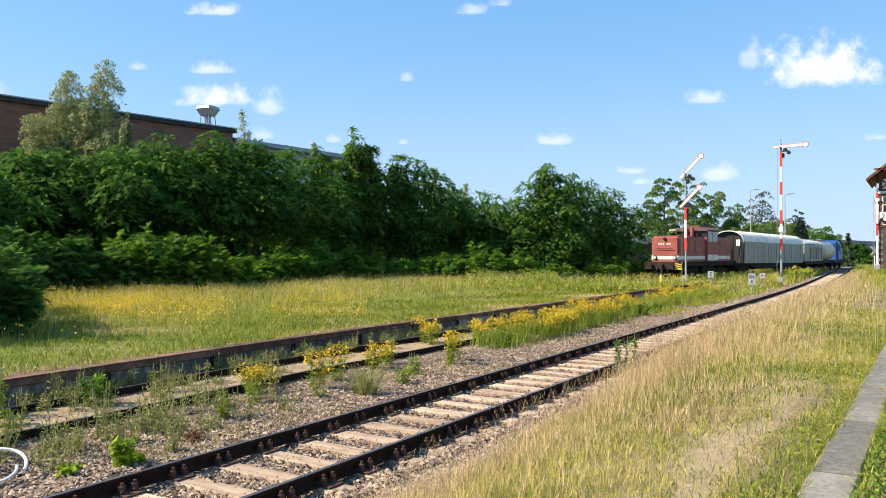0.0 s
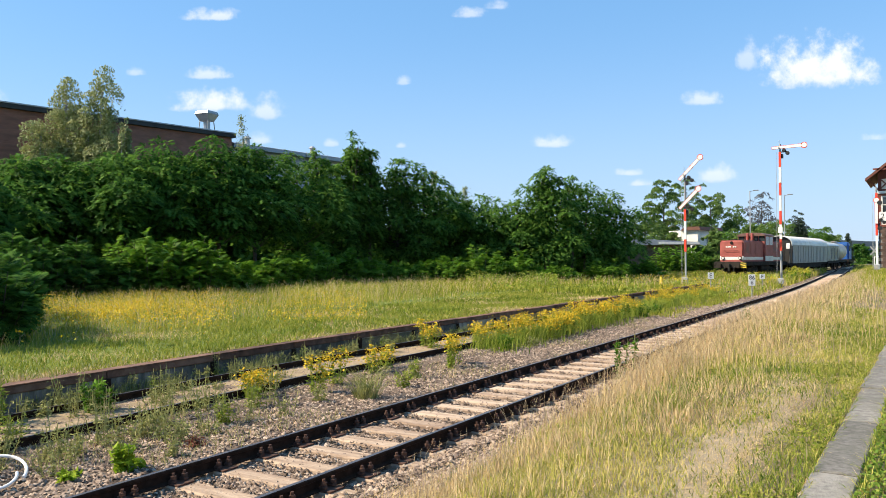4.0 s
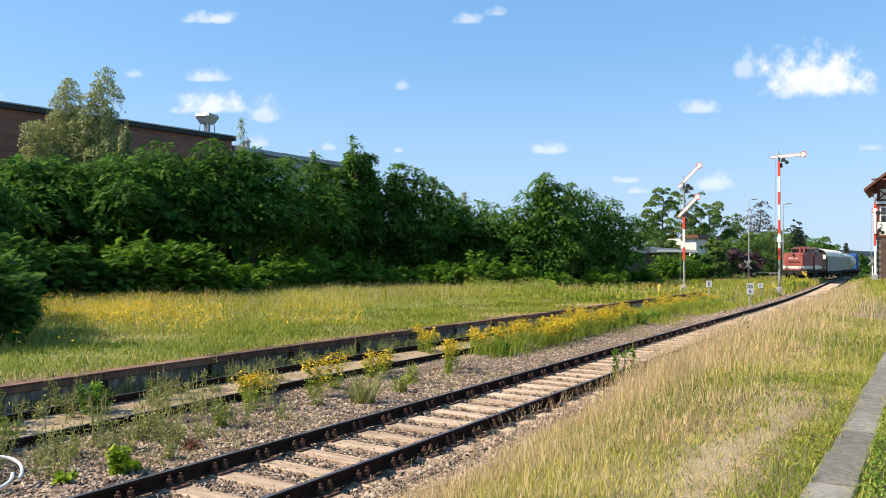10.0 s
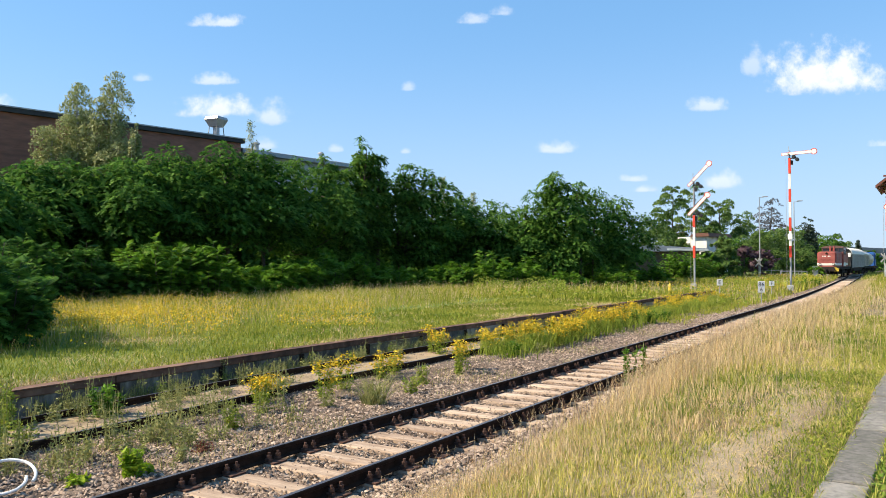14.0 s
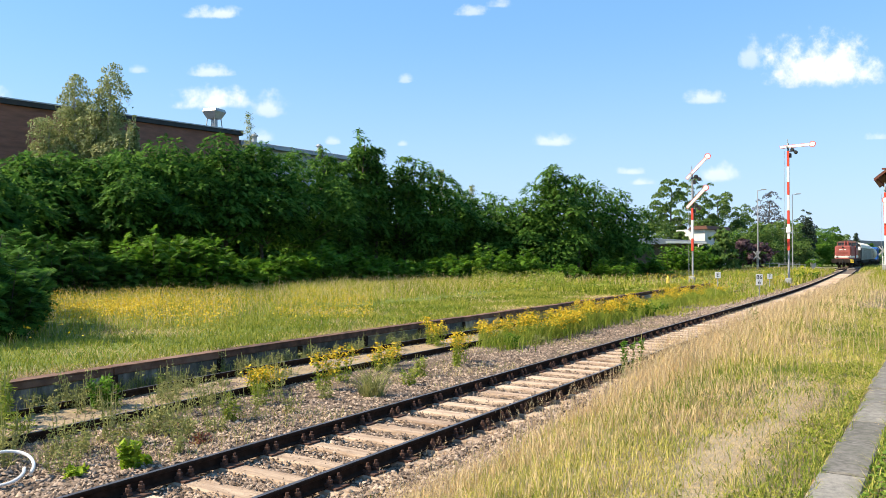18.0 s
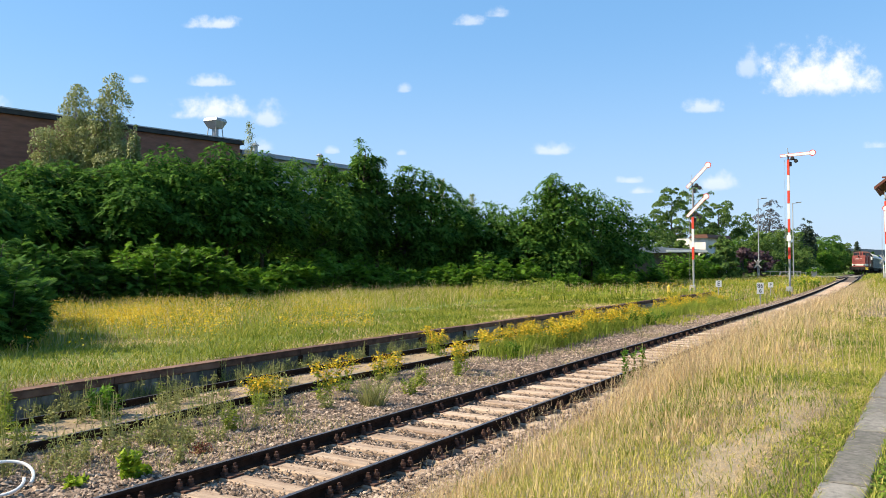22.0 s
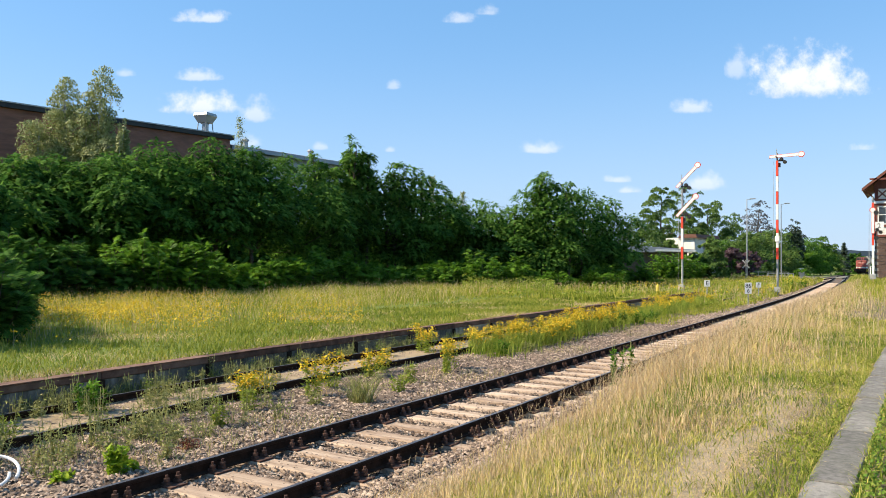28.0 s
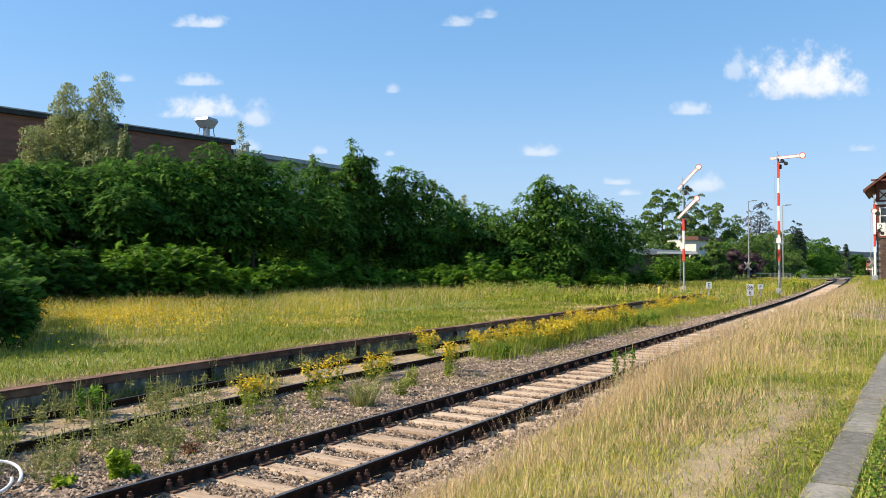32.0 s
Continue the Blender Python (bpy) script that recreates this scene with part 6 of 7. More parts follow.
CLOUD = cloud_material()
CLOUD_D = 1450.0
CLOUDS = []
for tx, tz, w, h in [(0.498, 0.240, 0.185, 0.090), (0.405, 0.256, 0.035, 0.055), (0.344, 0.203, 0.062, 0.028), (0.364, 0.103, 0.058, 0.034), (0.246, 0.108, 0.045, 0.014), (0.264, 0.094, 0.045, 0.014), (0.147, 0.148, 0.066, 0.024),
                     (-0.047, 0.230, 0.026, 0.018), (0.042, 0.319, 0.054, 0.022), (0.076, 0.329, 0.040, 0.022), (-0.297, 0.318, 0.090, 0.024), (-0.303, 0.203, 0.125, 0.042), (-0.227, 0.193, 0.060, 0.045),
                     (-0.305, 0.241, 0.070, 0.022), (-0.399, 0.245, 0.028, 0.018), (-0.236, 0.155, 0.035, 0.022), (-0.144, 0.149, 0.022, 0.014), (-0.052, 0.146, 0.016, 0.012), (0.573, 0.152, 0.045, 0.016), (-0.585, 0.208, 0.05, 0.03)]:
    bm = BM()
    W, H = w * CLOUD_D * 0.54, h * CLOUD_D * 0.64
    uv = bm.loops.layers.uv.new("UVMap")
    vs = [bm.verts.new((sx * W, 0, sz * H)) for sx, sz in ((-1, -1), (1, -1), (1, 1), (-1, 1))]
    f = bm.faces.new(vs)
    for lp, c in zip(f.loops, ((0, 0), (1, 0), (1, 1), (0, 1))):
        lp[uv].uv = c
    c = part("backdrop_cloud", bm, CLOUD)
    x, y = spot(tx, CLOUD_D)
    c.matrix_basis = pose(x, y, EYE + (tz + 0.10 * h) * CLOUD_D, 0, 0, 32)
    c.color = (1, 1, 1, min(0.90, 0.28 + 3.8 * w))
    CLOUDS.append(tagged(c, "small white fair-weather cloud drifting in the blue sky", "cloud", "clouds", "structure"))

# ---------------------------------------------------------------- grass
def blades(name, x, y, h, w, material, label, lean=0.35, z=None, kind="stuff", category="grass", way=None):
    """Bent grass blades of three triangles each in one mesh."""
    n = len(x)
    z = gz(x, y) - 0.01 if z is None else z
    a = rng.uniform(0, 6.28, n)
    b = rng.uniform(0, 6.28, n) if way is None else way
    ln = lean * rng.uniform(0.2, 1.6, n) * h
    sx, sy = np.cos(a) * w / 2, np.sin(a) * w / 2
    lx, ly = np.cos(b) * ln, np.sin(b) * ln
    p0, p1 = np.stack([x - sx, y - sy, z], 1), np.stack([x + sx, y + sy, z], 1)
    m = np.stack([x + lx * 0.35, y + ly * 0.35, z + h * 0.6], 1)
    s = np.stack([sx, sy, 0 * sx], 1) * 0.8
    tip = np.stack([x + lx, y + ly, z + h * rng.uniform(0.85, 1.0, n)], 1)
    v = np.stack([p0, p1, m - s, m + s, tip], 1).reshape(-1, 3)
    i = np.arange(n) * 5
    t = np.r_[np.c_[i, i + 1, i + 3], np.c_[i, i + 3, i + 2], np.c_[i + 2, i + 3, i + 4]]
    return tagged(new(name, tri_mesh(name, v, t, M[material])), label, category, kind=kind)


def patchy(x, y, s, seed=0.0):
    """A soft field of -1 to 1 for clumps."""
    return (np.sin(x * s + seed) * np.cos(y * s * 0.83 + 1.3 * seed) + np.sin((x + y) * s * 0.57 + 2.1 * seed) * np.cos((x - y) * s * 1.31 - seed)) / 2


def scatter(n, x0, x1, y0, y1, power=1.6):
    x = rng.uniform(x0, x1, n)
    y = y0 + (y1 - y0) * rng.uniform(0, 1, n) ** power
    return x + (line_x(y) + 5.9), y


def worn(x, y):
    """1 on the trodden strip beside the kerb."""
    d = np.abs(x - kerb_x(y) + 0.72 + 0.10 * np.sin(y * 1.3)) / (0.27 + 0.10 * np.sin(y * 2.1 + 1) + 0.06 * patchy(x, y, 5.0, 1.1))
    return np.clip(1.35 - d, 0, 1) * (1 - smoothstep(8.5, 12, y))


def seeding(name, x, y, h, material, label, sway=0.3, fluff=1.0):
    """Thin stalks with a loose seed head of several spikelets each."""
    n = len(x)
    z = gz(x, y) - 0.01
    b = rng.uniform(0, 6.28, n)
    ln = h * sway * rng.uniform(0.1, 1.3, n)
    flat = np.stack([np.cos(b), np.sin(b), 0 * b], 1)
    root = np.stack([x, y, z], 1)
    mid = root + flat * (ln * 0.3)[:, None] + np.array([0, 0, 1.0]) * (h * 0.6)[:, None]
    tip = root + flat * ln[:, None] + np.array([0, 0, 1.0]) * h[:, None]
    a = rng.uniform(0, 6.28, n)
    w = (0.0013 + 0.00012 * y)[:, None] * np.stack([np.cos(a), np.sin(a), 0 * a], 1)
    tri = [np.stack([root - w, root + w, mid + w], 1), np.stack([root - w, mid + w, mid - w], 1), np.stack([mid - w, mid + w, tip], 1)]
    hl = (0.05 + 0.06 * rng.uniform(0, 1, n)) * np.minimum(1, h / 0.35) * fluff
    axis = flat * 0.45 + np.array([0, 0, 1.0])
    for k in range(4):
        c = tip + axis * (hl * (0.28 * k - 0.25))[:, None]
        o = rng.normal(0, 1, (n, 3)) * np.array([1, 1, 0.25]) * (hl * (0.20 - 0.035 * k))[:, None]
        hw = w * (1.9 - 0.25 * k)
        tri.append(np.stack([c - hw, c + hw, c + o + axis * (hl * 0.38)[:, None]], 1))
    v = np.stack(tri, 1).reshape(-1, 3)
    return tagged(new(name, tri_mesh(name, v, np.arange(len(v)).reshape(-1, 3), M[material])), label, "grass", kind="stuff")


def bare(k, x, y):
    """1 on the stony strip beside the rail."""
    edge = -3.55 - 0.70 * smoothstep(7, 15, y)
    return 1 - smoothstep(-0.35, 0.40, k - edge + 0.28 * patchy(x, y, 2.3, 0.3) + 0.12 * patchy(x, y, 7.0, 1.3))


def bank_places(n, y0, y1, power, x0=-4.85):
    y = y0 + (y1 - y0) * rng.uniform(0, 1, n) ** power
    hi = kerb_x(y) - 0.17
    x = x0 + (hi - x0) * rng.uniform(0, 1, n) + (line_x(y) + 5.9) * (y > 40)
    return x, y, x - (line_x(y) + 5.9)


def straw_share(x, y, k):
    """How much of the bank's grass is withered: most near the rails and in patches."""
    return np.clip(0.46 + 0.42 * (1 - smoothstep(-3.7, -2.3, k)) + 0.34 * patchy(x, y, 1.25, 0.7) + 0.22 * patchy(x, y, 3.7, 2.2) - 0.34 * smoothstep(-1.9, -1.0, k), 0.04, 0.97)


# bank: low dense turf near the stand
x, y, k = bank_places(150000, 2.0, 24, 1.55)
keep = rng.uniform(0, 1, len(x)) > np.maximum(worn(x, y) * 0.80, bare(k, x, y) * 0.97)
x, y, k = x[keep], y[keep], k[keep]
straw = rng.uniform(0, 1, len(x)) < straw_share(x, y, k) - 0.10
hh = rng.uniform(0.025, 0.095, len(x)) * (1 + 0.5 * patchy(x, y, 4.1, 0.4))
blades("turf_straw", x[straw], y[straw], hh[straw], 0.0030 + 0.0002 * y[straw], "dry", "short straw in the turf of the bank", lean=1.1)
blades("turf_green", x[~straw], y[~straw], hh[~straw], 0.0042 + 0.0003 * y[~straw], "green", "short yellow-green turf of the bank", lean=0.8)
# upright grass in uneven clumps, tall near the rails further on
x, y, k = bank_places(120000, 2.0, 75, 1.9)
clump = patchy(x, y, 2.9, 0.9) + 0.6 * patchy(x, y, 6.3, 2.0)
thin = smoothstep(-2.3, -1.3, k) * 0.75
keep = rng.uniform(0, 1, len(x)) > np.maximum.reduce([worn(x, y), bare(k, x, y), thin, 0.35 - 0.6 * clump])
x, y, k, clump = x[keep], y[keep], k[keep], clump[keep]
tall = (0.13 + 0.07 * clump + 0.26 * smoothstep(7, 15, y) * smoothstep(-4.75, -4.2, k) * (1 - smoothstep(-3.0, -1.7, k))) * (1 - 0.45 * smoothstep(-2.2, -1.3, k))
hh = np.maximum(0.05, tall * rng.uniform(0.5, 1.45, len(x)))
straw = rng.uniform(0, 1, len(x)) < np.minimum(straw_share(x, y, k) + 0.12 * smoothstep(6, 14, y), 1 - 0.5 * smoothstep(34, 52, y))
ww = 0.0028 + 0.00032 * y
blades("bank_dry_grass", x[straw], y[straw], hh[straw] * 1.15, ww[straw], "dry", "tall straw-coloured dry grass on the bank", lean=0.38)
blades("bank_green_grass", x[~straw], y[~straw], hh[~straw], ww[~straw] * 1.25, "green", "yellow-green grass on the bank beside the kerb", lean=0.45)
# seeding stalks stand over it
x, y, k = bank_places(52000, 2.2, 62, 1.6)
keep = rng.uniform(0, 1, len(x)) < (1 - 0.6 * smoothstep(30, 46, y)) * (0.35 + 0.65 * smoothstep(6, 13, y)) * (1 - 0.93 * smoothstep(-3.3 , -2.1 - 0.3 * smoothstep(14, 24, y), k)) * (1 - 0.8 * bare(k, x, y)) * (0.65 + 0.6 * patchy(x, y, 1.4, 2.0)) * (1 - worn(x, y))
x, y = x[keep], y[keep]
seeding("seeding_grass", x, y, (0.20 + 0.34 * smoothstep(5, 15, y)) * rng.uniform(0.55, 1.25, len(x)), "seed", "tall dry grass with pale pinkish seed heads on the bank")
# low broad-leaved herbs in the turf by the kerb
y = 2.0 + 14 * rng.uniform(0, 1, 15000) ** 1.5
x = kerb_x(y) - 0.18 - 0.75 * rng.uniform(0, 1, len(y)) ** 1.4
keep = (patchy(x, y, 2.4, 0.8) > -0.25) & (rng.uniform(0, 1, len(y)) > worn(x, y))
x, y = x[keep], y[keep]
v, t = leaf_arrays(np.stack([x, y, gz(x, y) + rng.uniform(0.005, 0.055, len(x))], 1), 0.034, 0.016, 0.0, 1.6)
tagged(new("turf_herbs", tri_mesh("turf_herbs", v, t, M["turf"])), "low green herbs in the turf beside the kerb", "weeds", kind="stuff")
# stones and earth crumbs on the bare strip
n = 9000
y = 1.8 + 16 * rng.uniform(0, 1, n) ** 1.4
x = -4.55 + 1.1 * rng.uniform(0, 1, n) ** 1.5
ok = rng.uniform(0, 1, n) < bare(x, x, y)
stones("strip_stones", x[ok], y[ok], rng.uniform(0.010, 0.032, int(ok.sum())), "small brown stones on the bare strip beside the rail")
n = 14000
y = 1.8 + 15 * rng.uniform(0, 1, n) ** 1.4
x = -4.62 + 1.35 * rng.uniform(0, 1, n)
ok = (rng.uniform(0, 1, n) < 0.9 * bare(x, x, y)) & (patchy(x, y, 4.5, 0.6) > -0.35)
blades("strip_straw", x[ok], y[ok], rng.uniform(0.012, 0.10, int(ok.sum())), np.full(int(ok.sum()), 0.0036), "seed", "pale withered straw on the bare strip beside the rail", lean=1.6)
# lawn beyond the kerb
x, y = scatter(22000, 0.0, 1.4, 1.6, 40, 2.3)
x = kerb_x(y) + 0.155 + x
blades("lawn_grass", x, y, rng.uniform(0.04, 0.12, len(x)), 0.007 + 0.0007 * y, "green", "short green clover lawn behind the kerb")
x, y = scatter(12000, 0.0, 0.8, 1.8, 12, 1.3)
x = kerb_x(y) + 0.16 + x
v, t = leaf_arrays(np.stack([x, y, gz(x, y) + rng.uniform(0.01, 0.07, len(x))], 1), 0.032, 0.026, 0.0, 2.0)
tagged(new("clover", tri_mesh("clover", v, t, M["clover"])), "low green clover leaves in the lawn", "clover", kind="stuff")
# rough grass behind the stand
n = 26000
x, y = rng.uniform(-4.2, 9, n), rng.uniform(-9, 2.0, n)
ok = np.abs(x - kerb_x(y)) > 0.19
blades("back_grass", x[ok], y[ok], rng.uniform(0.05, 0.14, int(ok.sum())), np.full(int(ok.sum()), 0.016), "green", "rough green grass around the stand", lean=0.8)
n = 14000
x, y = rng.uniform(1.2, 9, n), rng.uniform(2, 40, n)
blades("side_grass", x, y, rng.uniform(0.05, 0.14, n), np.full(n, 0.022), "green", "rough green grass beside the lawn", lean=0.8)
# thatch on the worn strip
n = 46000
y = 2.5 + 10 * rng.uniform(0, 1, n) ** 1.3
x = kerb_x(y) - 0.72 + rng.normal(0, 0.27, n)
blades("dry_thatch", x, y, rng.uniform(0.006, 0.028, n), np.full(n, 0.0036), "dry", "flattened dry grass on the trodden strip", lean=3.0)
# kerb fringe
n = 8000
y = 1.8 + 40 * rng.uniform(0, 1, n) ** 1.7
side = rng.uniform(0, 1, n) < 0.5
x = kerb_x(y) + np.where(side, -0.172, 0.158) + rng.normal(0, 0.02, n) * (1 + 0.8 * patchy(0 * y, y, 3.1))
straw = rng.uniform(0, 1, n) < 0.35
blades("kerb_fringe", x[~straw], y[~straw], rng.uniform(0.03, 0.11, int((~straw).sum())), np.full(int((~straw).sum()), 0.007), "green", "grass growing along the kerb edges", lean=1.1)
blades("kerb_straw", x[straw], y[straw], rng.uniform(0.02, 0.08, int(straw.sum())), np.full(int(straw.sum()), 0.005), "dry", "straw lying along the kerb edges", lean=1.8)

# meadow behind the ramp wall: short bright turf by the wall, then taller and olive
def taller(x, y):
    return smoothstep(0.5, -1.2, x + 16.9 + 0.12 * (y - 11.3) + 0.7 * patchy(x, y, 0.6))


n = 95000
x = -12.1 - 24 * rng.uniform(0, 1, n) ** 1.0
y = -2 + 62 * rng.uniform(0, 1, n) ** 1.05
deep = taller(x, y)
hh = (0.07 + 0.36 * deep) * (1 + 0.3 * patchy(x, y, 0.9, 1.2)) * rng.uniform(0.5, 1.35, n)
far = 0.53 * -x + 0.848 * y
ww = 0.006 + 0.00042 * far
old = rng.uniform(0, 1, n) < 0.06 + 0.15 * deep
blades("meadow_grass", x[~old], y[~old], hh[~old], ww[~old], "meadow", "olive and bright green meadow grass behind the ramp wall", lean=0.6)
blades("meadow_straw", x[old], y[old], hh[old] * 1.15, ww[old] * 0.8, "dry", "withered straw among the meadow grass", lean=0.7)
n = 52000
x = -12.12 - 6.0 * rng.uniform(0, 1, n) ** 1.1
y = -1 + 52 * rng.uniform(0, 1, n) ** 1.3
pale = patchy(x, y, 0.9, 0.5) + rng.uniform(-0.5, 0.5, n) > 0.5
hh = rng.uniform(0.04, 0.19, n)
blades("meadow_turf", x[~pale], y[~pale], hh[~pale], 0.009 + 0.0008 * np.abs(y[~pale]), "turf", "short bright green turf along the ramp", lean=0.8)
blades("meadow_thatch", x[pale], y[pale], hh[pale], 0.006 + 0.0006 * np.abs(y[pale]), "dry", "pale dry patches in the turf along the ramp", lean=1.2)
n = 5000
x, y = -15.5 - 20 * rng.uniform(0, 1, n), -2 + 62 * rng.uniform(0, 1, n)
ok = rng.uniform(0, 1, n) < taller(x, y) * (0.6 + 0.4 * patchy(x, y, 0.7, 2.4))
seeding("meadow_seed_grass", x[ok], y[ok], rng.uniform(0.35, 0.75, int(ok.sum())), "seed", "seeding grass stalks in the meadow")

# dry thatch along the back of the ramp's capping
n = 14000
y = 2 + 46 * rng.uniform(0, 1, n) ** 1.3
x = -12.20 - 0.55 * rng.uniform(0, 1, n) ** 1.8 * (1 + 0.5 * patchy(0 * y, y, 1.7, 0.8))
blades("ramp_edge_thatch", x, y, rng.uniform(0.015, 0.075, n), 0.006 + 0.0005 * y, "dry", "trodden straw along the edge of the ramp", lean=1.5)

# weeds over the far siding and beyond the wall's end
n = 34000
y = 36 + 75 * rng.uniform(0, 1, n) ** 1.2
x = line_x(y) - 1.6 - (20 - 0.05 * y) * rng.uniform(0, 1, n)
ok = np.abs(x - side_x(y)) > 0.9
x, y = x[ok], y[ok]
g = patchy(x, y, 0.35, 2.0)
blades("siding_weeds", x, y, (0.35 + 0.35 * (g > 0)) * (0.45 + 0.55 * smoothstep(46, 60, y)) * rng.uniform(0.5, 1.4, len(x)), 0.03 + 0.0004 * y, "meadow", "rank green weeds between the far tracks")
n = 4500
y = 42 + 62 * rng.uniform(0, 1, n)
x = line_x(y) - 1.5 - (19 - 0.05 * y) * rng.uniform(0, 1, n)
ok = np.abs(x - side_x(y)) > 1.5
seeding("siding_seed_grass", x[ok], y[ok], rng.uniform(0.35, 0.8, int(ok.sum())), "seed", "pale seeding grass between the far tracks")
# grass in the siding track
n = 34000
x = rng.uniform(-11.8, -9.0, n)
y = 3 + 42 * rng.uniform(0, 1, n) ** 1.4
ok = patchy(x, y, 1.7, 0.6) > -0.1
blades("siding_dry_grass", x[ok], y[ok], rng.uniform(0.04, 0.24, int(ok.sum())), np.full(int(ok.sum()), 0.008), "dry", "thin dry grass in the siding track", lean=1.0)
# thin weeds on the ballast
n = 15000
x = rng.uniform(-9.5, -7.2, n)
y = 3.5 + 26 * rng.uniform(0, 1, n) ** 1.5
ok = patchy(x, y, 1.25, 1.9) + 0.35 * smoothstep(-8.0, -8.8, x) > 0.10
half = rng.uniform(0, 1, int(ok.sum())) < 0.42
xo, yo = x[ok], y[ok]
blades("ballast_weeds", xo[half], yo[half], rng.uniform(0.06, 0.30, int(half.sum())), np.full(int(half.sum()), 0.009), "herb", "thin grey-green weeds on the ballast", lean=0.5)
blades("ballast_straw", xo[~half], yo[~half], rng.uniform(0.05, 0.26, int((~half).sum())), np.full(int((~half).sum()), 0.007), "dry", "thin withered stalks on the ballast", lean=0.6)
# weeds along the foot of the ramp wall
n = 12000
x = rng.normal(-11.70, 0.14, n).clip(-11.94, -11.3)
y = 3 + 40 * rng.uniform(0, 1, n) ** 1.3
ok = patchy(0 * x, y, 1.9, 0.2) > -0.15
blades("wall_weeds", x[ok], y[ok], rng.uniform(0.10, 0.48, int(ok.sum())), np.full(int(ok.sum()), 0.012), "herb", "green weeds along the foot of the ramp wall", lean=0.35)
# far grass right of the line
n = 9000
y = 70 + 90 * rng.uniform(0, 1, n)
x = line_x(y) + 1.3 + 9 * rng.uniform(0, 1, n)
blades("far_bank_grass", x, y, rng.uniform(0.2, 0.6, n), np.full(n, 0.06), "green", "rough green grass beside the far line")

# rank green grass on the bank before the signal box
n = 26000
y = 34 + 46 * rng.uniform(0, 1, n)
k = -3.5 + 0.5 * patchy(0 * y, y, 0.5) + (4.6 - 0.02 * y) * rng.uniform(0, 1, n)
x = k + line_x(y) + 5.9
ok = rng.uniform(0, 1, n) < smoothstep(34, 46, y) * (1 - smoothstep(-0.5, 0.5, k) * 0.5)
x, y = x[ok], y[ok]
blades("rank_bank_grass", x, y, (0.36 + 0.12 * patchy(x, y, 0.8, 0.4)) * rng.uniform(0.5, 1.5, len(x)) * (0.6 + 0.4 * smoothstep(40, 56, y)), 0.010 + 0.00032 * y, "meadow", "rank green grass on the bank before the signal box", lean=0.4)
# green weeds up to the ballast shoulder
n = 9000
y = 29 + 22 * rng.uniform(0, 1, n)
x = line_x(y) - 1.75 - 2.6 * rng.uniform(0, 1, n) ** 0.7
ok = patchy(x, y, 1.1, 0.9) + 0.5 * smoothstep(30, 40, y) > -0.05
x, y = x[ok], y[ok]
blades("shoulder_weeds", x, y, rng.uniform(0.10, 0.42, len(x)), np.full(len(x), 0.018), "meadow", "green weeds along the ballast shoulder", lean=0.5)
n = 16000
y = 30 + 55 * rng.uniform(0, 1, n) ** 1.3
stones("far_shoulder_stones", line_x(y) - 1.2 - 0.9 * rng.uniform(0, 1, n), y, rng.uniform(0.022, 0.05, n), "grey ballast shoulder beside the far rails", up=0.02)
# leafy herbs between the far tracks
n = 16000
y = 38 + 68 * rng.uniform(0, 1, n) ** 1.1
x = line_x(y) - 1.9 - (19 - 0.05 * y) * rng.uniform(0, 1, n)
ok = (np.abs(x - side_x(y)) > 1.5) & (patchy(x, y, 0.42, 3.1) > -0.05)
x, y = x[ok], y[ok]
v, t = leaf_arrays(np.stack([x, y, gz(x, y) + rng.uniform(0.05, 0.75, len(x)) * (0.5 + 0.5 * smoothstep(46, 60, y))], 1), 0.22, 0.10, 0.0, 0.6)
tagged(new("siding_herbs", tri_mesh("siding_herbs", v, t, M["ragwort"])), "leafy green herbs between the far tracks", "weeds", kind="stuff")

# grey-green nettles before the hedge
n = 9000
d = rng.uniform(46, 56, n)
u = 0.03 + 0.12 * rng.uniform(0, 1, n)
x, y = 0.848 * u * d - 0.53 * d, 0.53 * u * d + 0.848 * d
ok = patchy(x, y, 0.7, 0.3) + 0.4 * patchy(x, y, 1.9, 1.4) > -0.05
x, y = x[ok], y[ok]
v, t = leaf_arrays(np.stack([x, y, gz(x, y) + rng.uniform(0.05, 1.0, len(x)) * (0.65 + 0.45 * patchy(x, y, 0.9, 2.2))], 1), 0.15, 0.06, 0.1, 0.7)
tagged(new("nettles", tri_mesh("nettles", v, t, M["ragwort"])), "tall grey-green nettles before the hedge", "weeds", kind="stuff")

# yellow flowers of the meadow
def bloom_cloud(name, x, y, zlo, zhi, size, label):
    z = gz(x, y) + rng.uniform(zlo, zhi, len(x))
    v, t = leaf_arrays(np.stack([x, y, z], 1), size, size * 0.8, 0.0, 1.5)
    tagged(new(name, tri_mesh(name, v, t, M["bloom"])), label, "flowers", kind="stuff")


n = 7000
d = rng.normal(23.6, 2.6, n)
u = rng.uniform(-0.56, -0.30, n) + rng.normal(0, 0.02, n)
x, y = 0.848 * u * d - 0.53 * d, 0.53 * u * d + 0.848 * d
ok = patchy(x, y, 1.3, 0.4) > -0.25
bloom_cloud("meadow_flowers", x[ok], y[ok], 0.30, 0.55, 0.055, "yellow ragwort patch in the meadow")
n = 11000
d = rng.uniform(20, 34, n)
u = rng.uniform(-0.46, -0.10, n)
x, y = 0.848 * u * d - 0.53 * d, 0.53 * u * d + 0.848 * d
ok = patchy(x, y, 0.85, 1.0) + 0.5 * patchy(x, y, 2.6, 0.2) > 0.12
bloom_cloud("meadow_flowers", x[ok], y[ok], 0.30, 0.52, 0.045, "scattered yellow ragwort in the meadow")
n = 5000
y = rng.uniform(44, 104, n)
